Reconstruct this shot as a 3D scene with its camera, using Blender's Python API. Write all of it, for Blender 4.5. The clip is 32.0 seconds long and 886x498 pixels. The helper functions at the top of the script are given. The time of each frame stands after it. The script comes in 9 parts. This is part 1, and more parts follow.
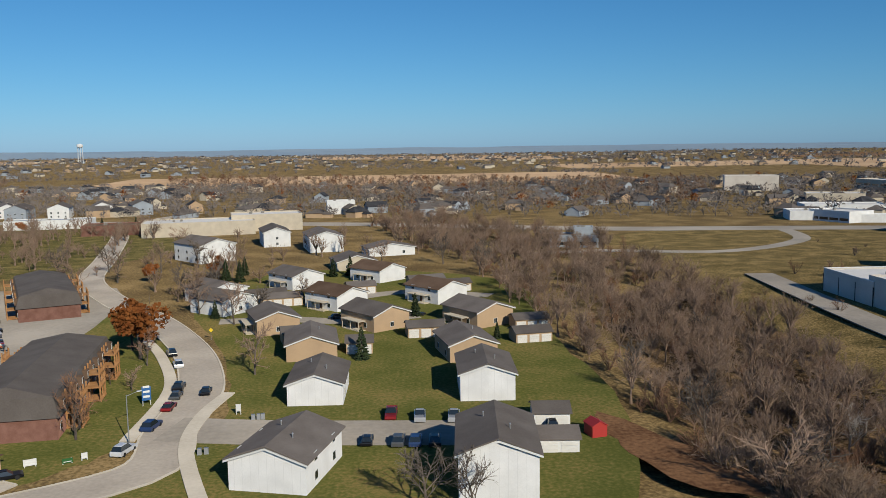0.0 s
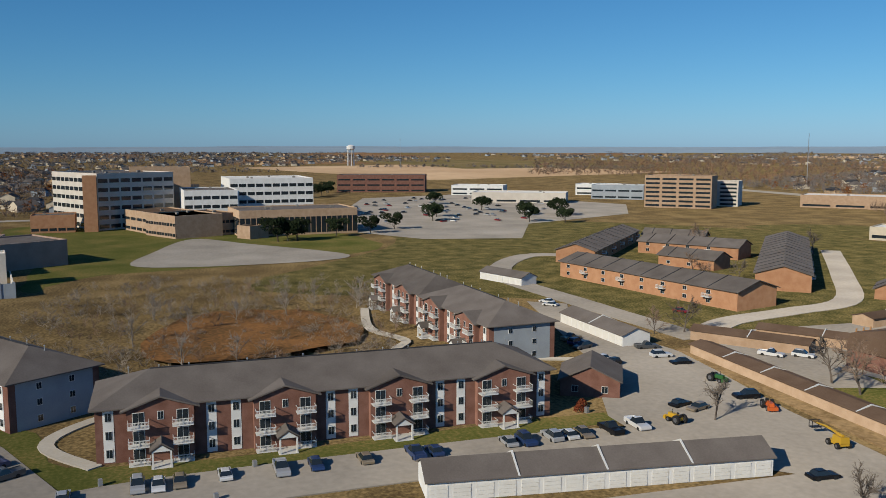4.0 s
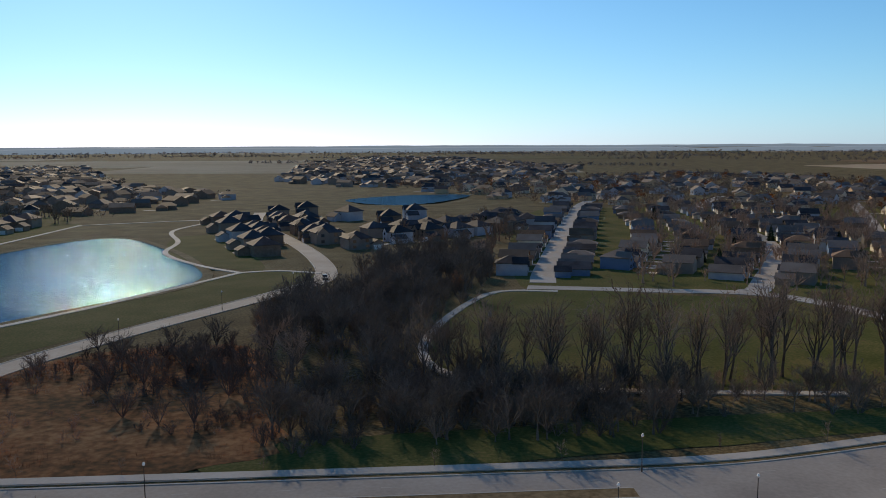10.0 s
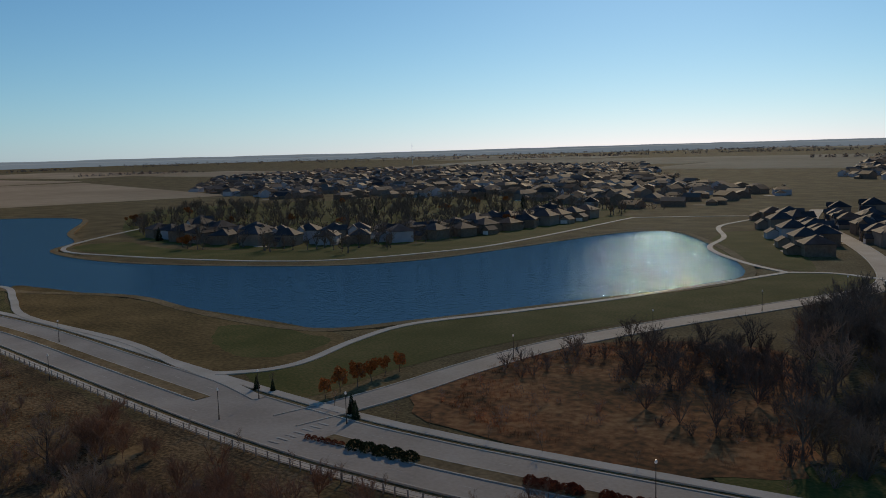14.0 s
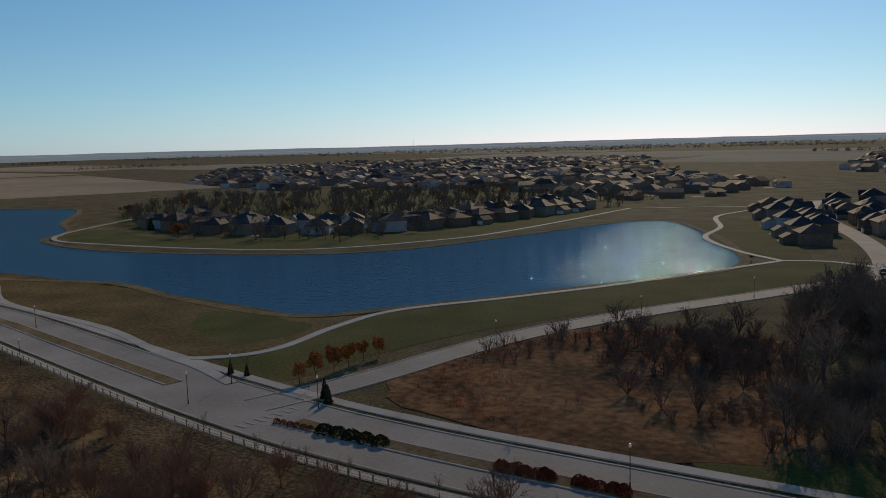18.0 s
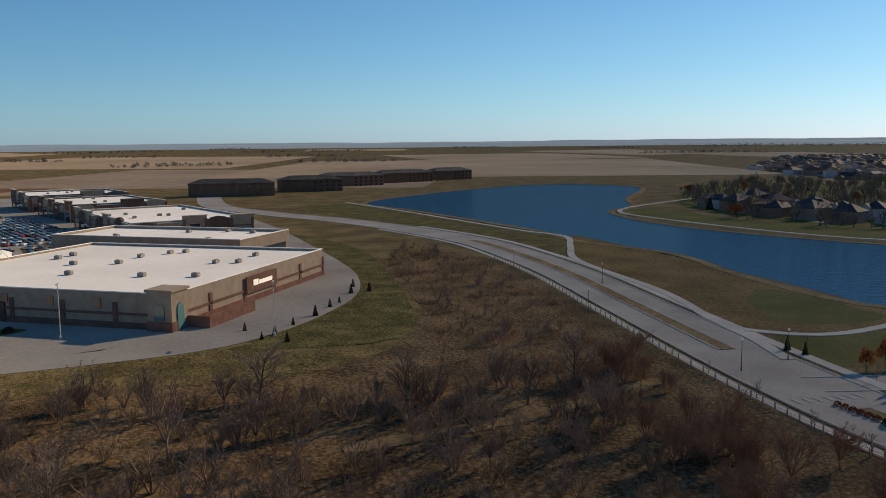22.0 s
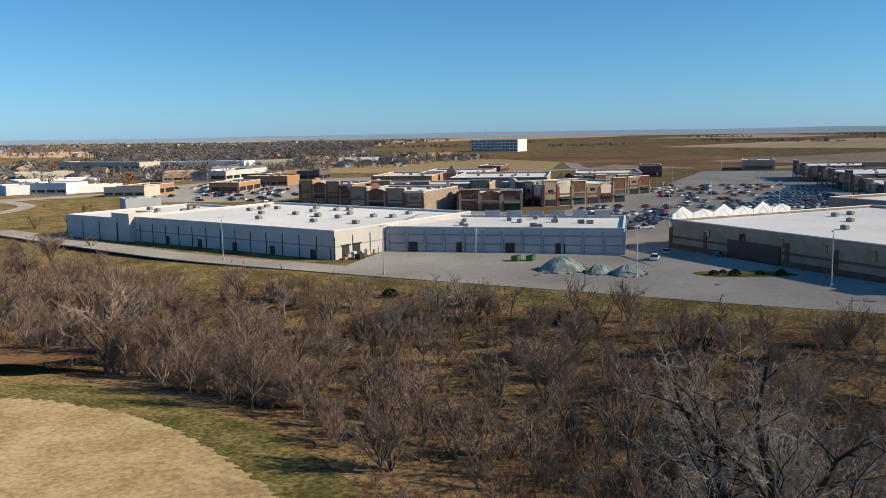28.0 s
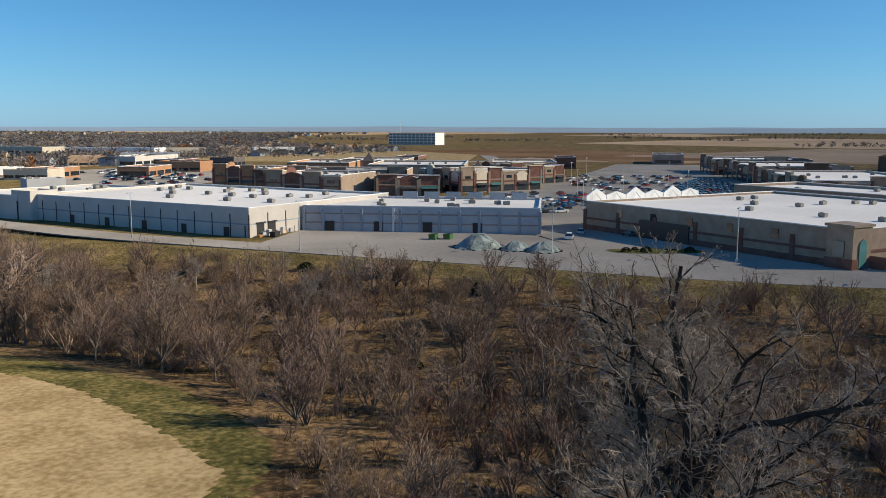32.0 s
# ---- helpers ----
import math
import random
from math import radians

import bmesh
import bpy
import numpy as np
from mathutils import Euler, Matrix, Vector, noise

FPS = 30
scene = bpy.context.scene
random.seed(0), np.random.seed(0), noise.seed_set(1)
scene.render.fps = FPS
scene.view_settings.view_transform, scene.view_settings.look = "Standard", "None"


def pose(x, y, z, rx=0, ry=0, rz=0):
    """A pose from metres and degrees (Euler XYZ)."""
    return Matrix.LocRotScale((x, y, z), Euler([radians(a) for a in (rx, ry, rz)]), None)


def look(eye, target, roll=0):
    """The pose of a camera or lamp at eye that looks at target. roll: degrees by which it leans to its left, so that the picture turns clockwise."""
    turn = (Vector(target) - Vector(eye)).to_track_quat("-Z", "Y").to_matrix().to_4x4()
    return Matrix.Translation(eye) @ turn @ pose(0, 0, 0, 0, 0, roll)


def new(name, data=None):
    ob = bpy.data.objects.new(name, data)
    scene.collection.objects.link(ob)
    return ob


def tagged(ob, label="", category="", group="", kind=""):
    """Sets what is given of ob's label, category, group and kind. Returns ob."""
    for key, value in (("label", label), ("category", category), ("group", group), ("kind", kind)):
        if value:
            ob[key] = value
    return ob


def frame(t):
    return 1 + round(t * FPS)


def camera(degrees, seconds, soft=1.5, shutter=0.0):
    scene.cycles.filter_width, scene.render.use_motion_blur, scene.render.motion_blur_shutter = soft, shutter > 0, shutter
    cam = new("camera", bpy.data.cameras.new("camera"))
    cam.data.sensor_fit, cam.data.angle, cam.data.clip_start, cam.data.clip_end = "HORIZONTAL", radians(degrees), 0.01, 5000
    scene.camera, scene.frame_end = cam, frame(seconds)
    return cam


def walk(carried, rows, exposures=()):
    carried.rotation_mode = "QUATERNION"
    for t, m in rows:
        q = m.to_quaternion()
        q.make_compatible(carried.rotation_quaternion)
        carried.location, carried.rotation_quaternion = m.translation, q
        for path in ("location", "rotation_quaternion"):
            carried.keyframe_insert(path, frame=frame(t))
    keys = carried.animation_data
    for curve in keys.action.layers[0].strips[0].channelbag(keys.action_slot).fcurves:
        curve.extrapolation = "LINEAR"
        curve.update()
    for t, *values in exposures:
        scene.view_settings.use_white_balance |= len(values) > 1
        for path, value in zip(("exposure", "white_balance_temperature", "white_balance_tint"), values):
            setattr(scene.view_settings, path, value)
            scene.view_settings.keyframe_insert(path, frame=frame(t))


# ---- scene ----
# ---------------- camera ----------------
cam = camera(55.1, 32.0, 0.5)
PATH = [
    (0, (0.0, -0.0, 46.357), (-0.0, 1.9856, 46.1189), -0.83),
    (0.5, (-0.693, 1.514, 46.3), (-1.0493, 3.4677, 46.0641), -0.73),
    (1, (-1.447, 3.006, 46.292), (-2.1155, 4.876, 46.0564), -0.59),
    (1.5, (-2.362, 4.356, 46.297), (-3.3046, 6.1037, 46.0616), -0.46),
    (2, (-3.429, 5.501, 46.317), (-4.6256, 7.0865, 46.0822), -0.29),
    (2.5, (-4.609, 6.392, 46.294), (-6.036, 7.7738, 46.0586), -0.15),
    (3, (-5.864, 7.158, 46.256), (-7.4678, 8.3293, 46.0199), -0.11),
    (3.5, (-7.183, 7.798, 46.303), (-8.9467, 8.7114, 46.0653), -0.04),
    (5.5, (-12.533, 8.703, 46.276), (-14.5042, 8.4608, 46.0374), -0.03),
    (6, (-13.745, 8.51, 46.428), (-15.6565, 7.9712, 46.1902), 0.04),
    (6.5, (-14.89, 8.148, 46.572), (-16.6812, 7.2918, 46.3329), 0.10),
    (7, (-15.904, 7.594, 46.632), (-17.5011, 6.4137, 46.3938), 0.01),
    (7.5, (-16.804, 6.974, 46.59), (-18.1307, 5.4968, 46.354), 0.01),
    (8, (-17.569, 6.251, 46.537), (-18.5934, 4.5496, 46.301), 0.09),
    (8.5, (-18.215, 5.44, 46.476), (-18.9023, 3.5768, 46.2377), 0.02),
    (9, (-18.722, 4.59, 46.374), (-19.0805, 2.6374, 46.1347), -0.07),
    (9.5, (-19.021, 3.721, 46.276), (-19.064, 1.7356, 46.0354), -0.17),
    (10, (-19.261, 2.847, 46.289), (-19.0118, 0.8769, 46.0474), -0.30),
    (10.5, (-19.541, 2.027, 46.324), (-19.0437, 0.1051, 46.0816), -0.47),
    (11, (-19.725, 1.234, 46.336), (-19.0043, -0.6161, 46.0937), -0.61),
    (11.5, (-19.742, 0.378, 46.238), (-18.8196, -1.3808, 45.9977), -0.71),
    (12, (-19.701, -0.66, 46.083), (-18.6382, -2.337, 45.8442), -0.90),
    (12.5, (-19.636, -1.809, 45.84), (-18.5331, -3.4608, 45.6023), -1.15),
    (13, (-19.477, -2.973, 45.523), (-18.3126, -4.5815, 45.287), -1.33),
    (13.5, (-19.279, -4.095, 45.241), (-18.0106, -5.6231, 45.0074), -1.50),
    (14, (-19.072, -5.214, 44.975), (-17.7041, -6.6556, 44.7451), -1.64),
    (14.5, (-18.88, -6.344, 44.705), (-17.4399, -7.7123, 44.477), -1.76),
    (16.5, (-18.229, -10.226, 43.217), (-16.7876, -11.5919, 42.9829), -2.12),
    (17, (-18.563, -10.798, 42.792), (-17.1191, -12.1608, 42.5484), -2.09),
    (17.5, (-19.008, -11.121, 42.347), (-17.5926, -12.5133, 42.1024), -1.86),
    (18, (-19.453, -11.199, 41.901), (-18.0817, -12.6348, 41.6589), -1.56),
    (18.5, (-19.82, -11.045, 41.453), (-18.5093, -12.5356, 41.2122), -1.19),
    (19, (-20.012, -10.695, 41.039), (-18.7466, -12.2246, 40.8002), -0.90),
    (19.5, (-20.007, -10.227, 40.598), (-18.7743, -11.7834, 40.3588), -0.69),
    (20, (-19.823, -9.764, 40.099), (-18.5905, -11.3197, 39.8516), -0.56),
    (20.5, (-19.539, -9.421, 39.564), (-18.0254, -10.705, 39.3178), -0.44),
    (21, (-19.155, -9.15, 38.958), (-17.454, -10.1732, 38.7121), -0.41),
    (21.5, (-18.776, -8.951, 38.356), (-16.9183, -9.6496, 38.1089), -0.40),
    (22, (-18.521, -8.89, 37.831), (-16.5675, -9.2387, 37.5835), -0.51),
    (22.5, (-18.503, -8.89, 37.387), (-16.5192, -8.9455, 37.1364), -0.62),
    (23, (-18.634, -8.912, 36.946), (-16.6609, -8.7066, 36.694), -0.77),
    (23.5, (-18.764, -8.888, 36.466), (-16.8187, -8.5014, 36.2117), -0.87),
    (24, (-18.862, -8.73, 35.89), (-16.9727, -8.1244, 35.6374), -1.01),
    (24.5, (-18.87, -8.589, 35.284), (-17.0556, -7.7855, 35.0304), -1.09),
    (25, (-18.818, -8.393, 34.671), (-17.0877, -7.4215, 34.4192), -1.13),
    (25.5, (-18.77, -8.123, 34.058), (-17.1633, -6.959, 33.8074), -1.12),
    (27.5, (-18.796, -7.65, 31.171), (-17.2783, -6.3741, 30.9089), -1.06),
    (28, (-18.774, -7.623, 30.63), (-17.2349, -6.3736, 30.366), -0.94),
    (28.5, (-18.781, -7.602, 30.092), (-17.225, -6.3743, 29.8261), -0.84),
    (29, (-18.803, -7.551, 29.501), (-17.2241, -6.3525, 29.2334), -0.68),
    (29.5, (-18.8, -7.515, 28.93), (-17.2052, -6.3389, 28.6621), -0.50),
    (30, (-18.819, -7.508, 28.391), (-17.2096, -6.3516, 28.1211), -0.35),
    (30.5, (-18.852, -7.484, 27.869), (-17.2221, -6.358, 27.5986), -0.21),
    (31, (-18.883, -7.468, 27.377), (-17.2462, -6.3504, 27.1066), -0.06),
    (31.5, (-18.871, -7.499, 26.883), (-17.2284, -6.3917, 26.6116), 0.07),
    (32, (-18.855, -7.497, 26.37), (-17.2021, -6.4063, 26.0942), 0.15),
]
EXPOSURE = [(0, -0.38, 6500, 5), (2.5, -0.5, 6600, 5), (6, 0.12, 6700, 5), (8, 0.4, 7000, 6), (9.5, 0.38, 7900, 10), (12, -0.2, 8600, 10), (20, -0.17, 9000, 12), (21.5, 0.02, 8700, 12), (23, 0.38, 8200, 9), (25, 0.36, 7300, 7), (32, 0.27, 7000, 6)]
walk(cam, [(t, look(eye, target, roll)) for t, eye, target, roll in PATH], EXPOSURE)

# ---------------- sky and sun ----------------
U = 1.22                     # metres in one unit of the plan
SUN_AZ, SUN_EL = radians(152), radians(27)
world = bpy.data.worlds.new("sky")
scene.world = world
world.use_nodes = True
wn = world.node_tree.nodes
sky = wn.new("ShaderNodeTexSky")
sky.sky_type, sky.sun_disc = "NISHITA", False
sky.sun_elevation, sky.sun_rotation = SUN_EL, SUN_AZ
sky.air_density, sky.dust_density, sky.ozone_density, sky.altitude = 1.0, 0.25, 2.5, 300
sep, com = wn.new("ShaderNodeSeparateColor"), wn.new("ShaderNodeCombineColor")
wl = world.node_tree.links
wl.new(sky.outputs[0], sep.inputs[0])


def sky_math(op, a, b, c=None):
    m = wn.new("ShaderNodeMath")
    m.operation = op
    for k, v in enumerate((a, b, c)):
        if v is not None:
            if isinstance(v, (int, float)):
                m.inputs[k].default_value = v
            else:
                wl.new(v, m.inputs[k])
    return m.outputs[0]


# clear, dry autumn air: deep blue overhead, a milky white-blue low down
wl.new(sky_math("MULTIPLY", sky_math("POWER", sep.outputs[0], 1.24), 0.29), com.inputs[0])
wl.new(sky_math("MULTIPLY", sky_math("POWER", sep.outputs[1], 1.04), 0.78), com.inputs[1])
wl.new(sky_math("MULTIPLY_ADD", sky_math("POWER", sep.outputs[2], 0.93), 1.27, sky_math("MULTIPLY", sep.outputs[0], 0.36)), com.inputs[2])
wl.new(com.outputs[0], wn["Background"].inputs[0])
wn["Background"].inputs[1].default_value = 0.082
sun = new("sun", bpy.data.lights.new("sun", "SUN"))
sun.data.energy, sun.data.angle, sun.data.color = 5.0, radians(0.55), (1.0, 0.89, 0.74)
sun.matrix_world = look((0, 0, 0), (-math.sin(SUN_AZ) * math.cos(SUN_EL), -math.cos(SUN_AZ) * math.cos(SUN_EL), -math.sin(SUN_EL)))

# ---------------- materials ----------------
def mat(name, c1, c2=None, rough=0.85, scale=1.0, fine=12.0, bump=0.0, metal=0.0, spec=0.015, vary=0.0, third=None, grain=0.45, rows=None):
    """Two tones mixed by a broad and a fine noise, in world metres; vary: tone change from object to object."""
    m = bpy.data.materials.new(name)
    m.use_nodes = True
    nt = m.node_tree
    n, l = nt.nodes, nt.links
    b = n["Principled BSDF"]
    b.inputs["Roughness"].default_value, b.inputs["Metallic"].default_value = rough, metal
    b.inputs["Specular IOR Level"].default_value = spec
    b.inputs["Diffuse Roughness"].default_value = 1.0 if rough > 0.84 else 0.3
    geo = n.new("ShaderNodeNewGeometry")
    a = n.new("ShaderNodeTexNoise")
    a.inputs["Scale"].default_value, a.inputs["Detail"].default_value = scale, 5
    f = n.new("ShaderNodeTexNoise")
    f.inputs["Scale"].default_value, f.inputs["Detail"].default_value = fine, 4
    for t in (a, f):
        l.new(geo.outputs["Position"], t.inputs["Vector"])
    if rows is not None:                      # mown rows: the fine noise drawn out along one heading
        f.inputs["Scale"].default_value = 1.0
        com = n.new("ShaderNodeCombineXYZ")
        for k, (cx, cy, q) in enumerate(((math.cos(rows), math.sin(rows), fine * 0.07), (-math.sin(rows), math.cos(rows), fine * 0.6))):
            dot = n.new("ShaderNodeVectorMath")
            dot.operation = "DOT_PRODUCT"
            dot.inputs[1].default_value = (cx * q, cy * q, 0)
            l.new(geo.outputs["Position"], dot.inputs[0])
            l.new(dot.outputs["Value"], com.inputs[k])
        l.new(com.outputs[0], f.inputs["Vector"])
    add = n.new("ShaderNodeMath")
    add.operation = "MULTIPLY_ADD"
    l.new(f.outputs[0], add.inputs[0])
    add.inputs[1].default_value = grain
    l.new(a.outputs[0], add.inputs[2])
    r = n.new("ShaderNodeValToRGB")
    mid, half = (0.5 + 0.5 * grain) / 2, 0.085 + 0.03 * grain
    r.color_ramp.elements[0].position, r.color_ramp.elements[1].position = mid - half, mid + half
    c2 = c2 or tuple(v * 0.8 for v in c1)
    r.color_ramp.elements[0].color, r.color_ramp.elements[1].color = (*c1, 1), (*c2, 1)
    if third:
        e = r.color_ramp.elements.new(mid)
        e.color = (*third, 1)
    scaled = n.new("ShaderNodeMath")
    scaled.operation = "MULTIPLY"
    scaled.inputs[1].default_value = 0.5
    l.new(add.outputs[0], scaled.inputs[0])
    l.new(scaled.outputs[0], r.inputs[0])
    out = r.outputs[0]
    if vary:
        info = n.new("ShaderNodeObjectInfo")
        mul = n.new("ShaderNodeMapRange")
        mul.inputs[3].default_value, mul.inputs[4].default_value = 1 - vary, 1 + vary
        l.new(info.outputs["Random"], mul.inputs[0])
        hsv = n.new("ShaderNodeHueSaturation")
        l.new(mul.outputs[0], hsv.inputs["Value"])
        l.new(out, hsv.inputs["Color"])
        out = hsv.outputs[0]
    l.new(out, b.inputs["Base Color"])
    if bump:
        bp = n.new("ShaderNodeBump")
        bp.inputs["Strength"].default_value, bp.inputs["Distance"].default_value = 0.6, bump
        l.new(f.outputs[0], bp.inputs["Height"])
        l.new(bp.outputs[0], b.inputs["Normal"])
    return m


def plain(name, c, rough=0.5, metal=0.0, spec=0.5):
    m = bpy.data.materials.new(name)
    m.use_nodes = True
    b = m.node_tree.nodes["Principled BSDF"]
    b.inputs["Base Color"].default_value, b.inputs["Roughness"].default_value = (*c, 1), rough
    b.inputs["Metallic"].default_value, b.inputs["Specular IOR Level"].default_value = metal, spec
    return m


def lined(name, c1, c2, period, width, axis="Z", rough=0.8):
    """A surface with narrow joints: boards, siding, roof courses. axis: the object's axis along which the joints repeat."""
    m = mat(name, c1, tuple(v * 0.85 for v in c1), rough, 0.3, 6.0)
    n, l = m.node_tree.nodes, m.node_tree.links
    co = n.new("ShaderNodeTexCoord")
    sep = n.new("ShaderNodeSeparateXYZ")
    l.new(co.outputs["Object"], sep.inputs[0])
    d = n.new("ShaderNodeMath")
    d.operation = "FRACT"
    s = n.new("ShaderNodeMath")
    s.operation = "DIVIDE"
    s.inputs[1].default_value = period
    l.new(sep.outputs[axis], s.inputs[0])
    l.new(s.outputs[0], d.inputs[0])
    lt = n.new("ShaderNodeMath")
    lt.operation = "LESS_THAN"
    lt.inputs[1].default_value = width / period
    l.new(d.outputs[0], lt.inputs[0])
    mix = n.new("ShaderNodeMix")
    mix.data_type = "RGBA"
    l.new(lt.outputs[0], mix.inputs["Factor"])
    b = n["Principled BSDF"]
    old = b.inputs["Base Color"].links[0].from_socket
    l.new(old, mix.inputs["A"])
    mix.inputs["B"].default_value = (*c2, 1)
    l.new(mix.outputs["Result"], b.inputs["Base Color"])
    return m


M = {}
M["ground"] = mat("rough_grass", (0.085, 0.058, 0.03), (0.25, 0.175, 0.085), 0.95, 0.06, 1.4, 0.1, third=(0.15, 0.107, 0.05), grain=1.3)
M["lawn"] = mat("mown_lawn", (0.07, 0.0785, 0.0208), (0.171, 0.132, 0.0496), 0.95, 0.06, 1.5, 0.05, third=(0.102, 0.103, 0.0304), grain=1.1)
M["field"] = mat("stubble_field", (0.108, 0.089, 0.039), (0.205, 0.153, 0.084), 0.95, 0.014, 2.4, 0.15, third=(0.15, 0.118, 0.056), grain=0.8)
M["plough"] = mat("ploughed_field", (0.137, 0.072, 0.0366), (0.255, 0.154, 0.0871), 0.95, 0.006, 0.08, third=(0.18, 0.106, 0.0566))
M["tanfield"] = mat("harvested_field", (0.344, 0.234, 0.144), (0.496, 0.352, 0.229), 0.95, 0.004, 0.05)
M["hay"] = mat("dry_hay_grass", (0.216, 0.153, 0.0765), (0.378, 0.288, 0.162), 0.95, 0.16, 1.6, 0.12, grain=1.2)
M["prairie"] = mat("red_prairie_grass", (0.075, 0.04, 0.021), (0.43, 0.2, 0.085), 0.95, 0.07, 0.55, 0.15, third=(0.26, 0.1, 0.042), grain=1.0)
M["marsh"] = mat("orange_marsh_grass", (0.0924, 0.056, 0.0267), (0.227, 0.112, 0.0457), 0.95, 0.08, 1.0, 0.1, grain=1.1)
M["soil"] = mat("bare_soil", (0.0797, 0.0414, 0.0239), (0.181, 0.101, 0.0557), 0.95, 0.08, 1.2, 0.05, grain=1.1)
M["bank"] = mat("dry_bank_grass", (0.156, 0.103, 0.0523), (0.3, 0.206, 0.109), 0.95, 0.1, 1.2, 0.06, grain=1.1)
M["concrete"] = mat("concrete_paving", (0.337, 0.303, 0.263), (0.468, 0.419, 0.365), 0.85, 0.05, 1.2, spec=0.07)
M["lot"] = mat("car_park_concrete", (0.22, 0.199, 0.175), (0.33, 0.298, 0.261), 0.85, 0.04, 0.9, spec=0.07)
M["road"] = mat("worn_road_concrete", (0.254, 0.226, 0.2), (0.376, 0.337, 0.293), 0.85, 0.06, 1.5, spec=0.07)
M["asphalt"] = mat("asphalt", (0.06, 0.06, 0.06), (0.11, 0.11, 0.105), 0.9, 0.1, 2.0)
M["path"] = mat("path_concrete", (0.383, 0.348, 0.297), (0.493, 0.451, 0.391), 0.85, 0.1, 2.0, spec=0.07)
M["line"] = plain("white_road_paint", (0.75, 0.75, 0.72), 0.7)
M["white_siding"] = lined("white_siding", (0.78, 0.78, 0.78), (0.62, 0.62, 0.62), 1.2, 0.05, "X")
M["white"] = mat("white_paint", (0.76, 0.76, 0.75), (0.66, 0.66, 0.65), 0.6, 0.4, 5)
M["tan"] = mat("tan_siding", (0.5, 0.36, 0.23), (0.43, 0.31, 0.2), 0.8, 0.3, 5)
M["cream"] = mat("cream_siding", (0.6, 0.53, 0.42), (0.5, 0.44, 0.35), 0.8, 0.3, 5)
M["greyside"] = mat("grey_siding", (0.36, 0.4, 0.44), (0.3, 0.33, 0.37), 0.8, 0.3, 5)
M["blueside"] = mat("blue_siding", (0.13, 0.2, 0.3), (0.1, 0.16, 0.25), 0.8, 0.3, 5)
M["roof_grey"] = mat("grey_shingle_roof", (0.125, 0.108, 0.098), (0.17, 0.15, 0.137), 0.72, 0.2, 4, 0.02, spec=0.02, vary=0.18)
M["roof_brown"] = mat("brown_shingle_roof", (0.115, 0.075, 0.052), (0.155, 0.105, 0.075), 0.72, 0.2, 4, 0.02, spec=0.02, vary=0.15)
M["roof_dark"] = mat("dark_shingle_roof", (0.036, 0.037, 0.042), (0.072, 0.073, 0.08), 0.72, 0.2, 4, 0.02, spec=0.02, vary=0.25)
M["roof_white"] = mat("white_membrane_roof", (0.62, 0.6, 0.57), (0.75, 0.73, 0.7), 0.7, 0.03, 0.8)
M["brick"] = mat("red_brick", (0.19, 0.095, 0.072), (0.27, 0.145, 0.115), 0.9, 0.6, 8, 0.01)
M["brick_pale"] = mat("buff_brick", (0.43, 0.3, 0.2), (0.52, 0.38, 0.27), 0.9, 0.5, 8)
M["brick_orange"] = mat("orange_brick", (0.42, 0.22, 0.125), (0.5, 0.29, 0.17), 0.9, 0.5, 8)
M["precast"] = mat("precast_concrete_wall", (0.6, 0.552, 0.492), (0.696, 0.648, 0.588), 0.85, 0.15, 2)
M["mauve"] = mat("rendered_mauve_wall", (0.392, 0.281, 0.231), (0.475, 0.346, 0.285), 0.85, 0.2, 3)
M["greywall"] = mat("grey_rendered_wall", (0.483, 0.483, 0.494), (0.575, 0.575, 0.575), 0.85, 0.2, 3)
M["glass"] = plain("dark_window_glass", (0.02, 0.028, 0.035), 0.08, 0.0, 0.8)
M["greenglass"] = plain("green_curtain_glass", (0.05, 0.14, 0.15), 0.1, 0.0, 0.8)
M["frame"] = plain("white_window_frame", (0.7, 0.7, 0.68), 0.5)
M["door"] = mat("garage_door_white", (0.74, 0.73, 0.7), (0.66, 0.65, 0.62), 0.6, 0.5, 4)
M["wood"] = mat("deck_timber", (0.34, 0.17, 0.07), (0.45, 0.25, 0.12), 0.8, 0.8, 9)
M["metal"] = plain("galvanised_metal", (0.45, 0.46, 0.47), 0.45, 0.6)
M["dark_metal"] = plain("dark_metal", (0.03, 0.03, 0.032), 0.5, 0.3)
M["bark"] = mat("grey_bark", (0.075, 0.06, 0.05), (0.16, 0.135, 0.115), 0.95, 0.8, 6, vary=0.3)
M["twig"] = mat("bare_twigs", (0.197, 0.137, 0.1), (0.314, 0.225, 0.171), 0.95, 0.2, 3, vary=0.3)
M["twig_mid"] = mat("pale_grey_twigs", (0.19, 0.16, 0.13), (0.38, 0.33, 0.275), 0.95, 0.3, 4)
M["twig_old"] = mat("weathered_grey_brown_twigs", (0.25, 0.2, 0.155), (0.47, 0.39, 0.31), 0.95, 0.3, 4)
M["twig_wood"] = mat("brown_thicket_twigs", (0.165, 0.117, 0.084), (0.3, 0.22, 0.163), 0.95, 0.2, 3, vary=0.3)
M["old_bark"] = mat("dark_furrowed_bark", (0.03, 0.025, 0.021), (0.085, 0.07, 0.058), 0.95, 0.8, 6)
M["stone"] = mat("tan_stone_cladding", (0.36, 0.27, 0.2), (0.46, 0.36, 0.27), 0.9, 0.5, 6)
M["taupe"] = mat("taupe_house_siding", (0.2, 0.175, 0.15), (0.26, 0.23, 0.2), 0.85, 0.3, 5)
M["brown_stone"] = mat("brown_stone_veneer", (0.15, 0.115, 0.09), (0.22, 0.175, 0.14), 0.9, 0.8, 7)
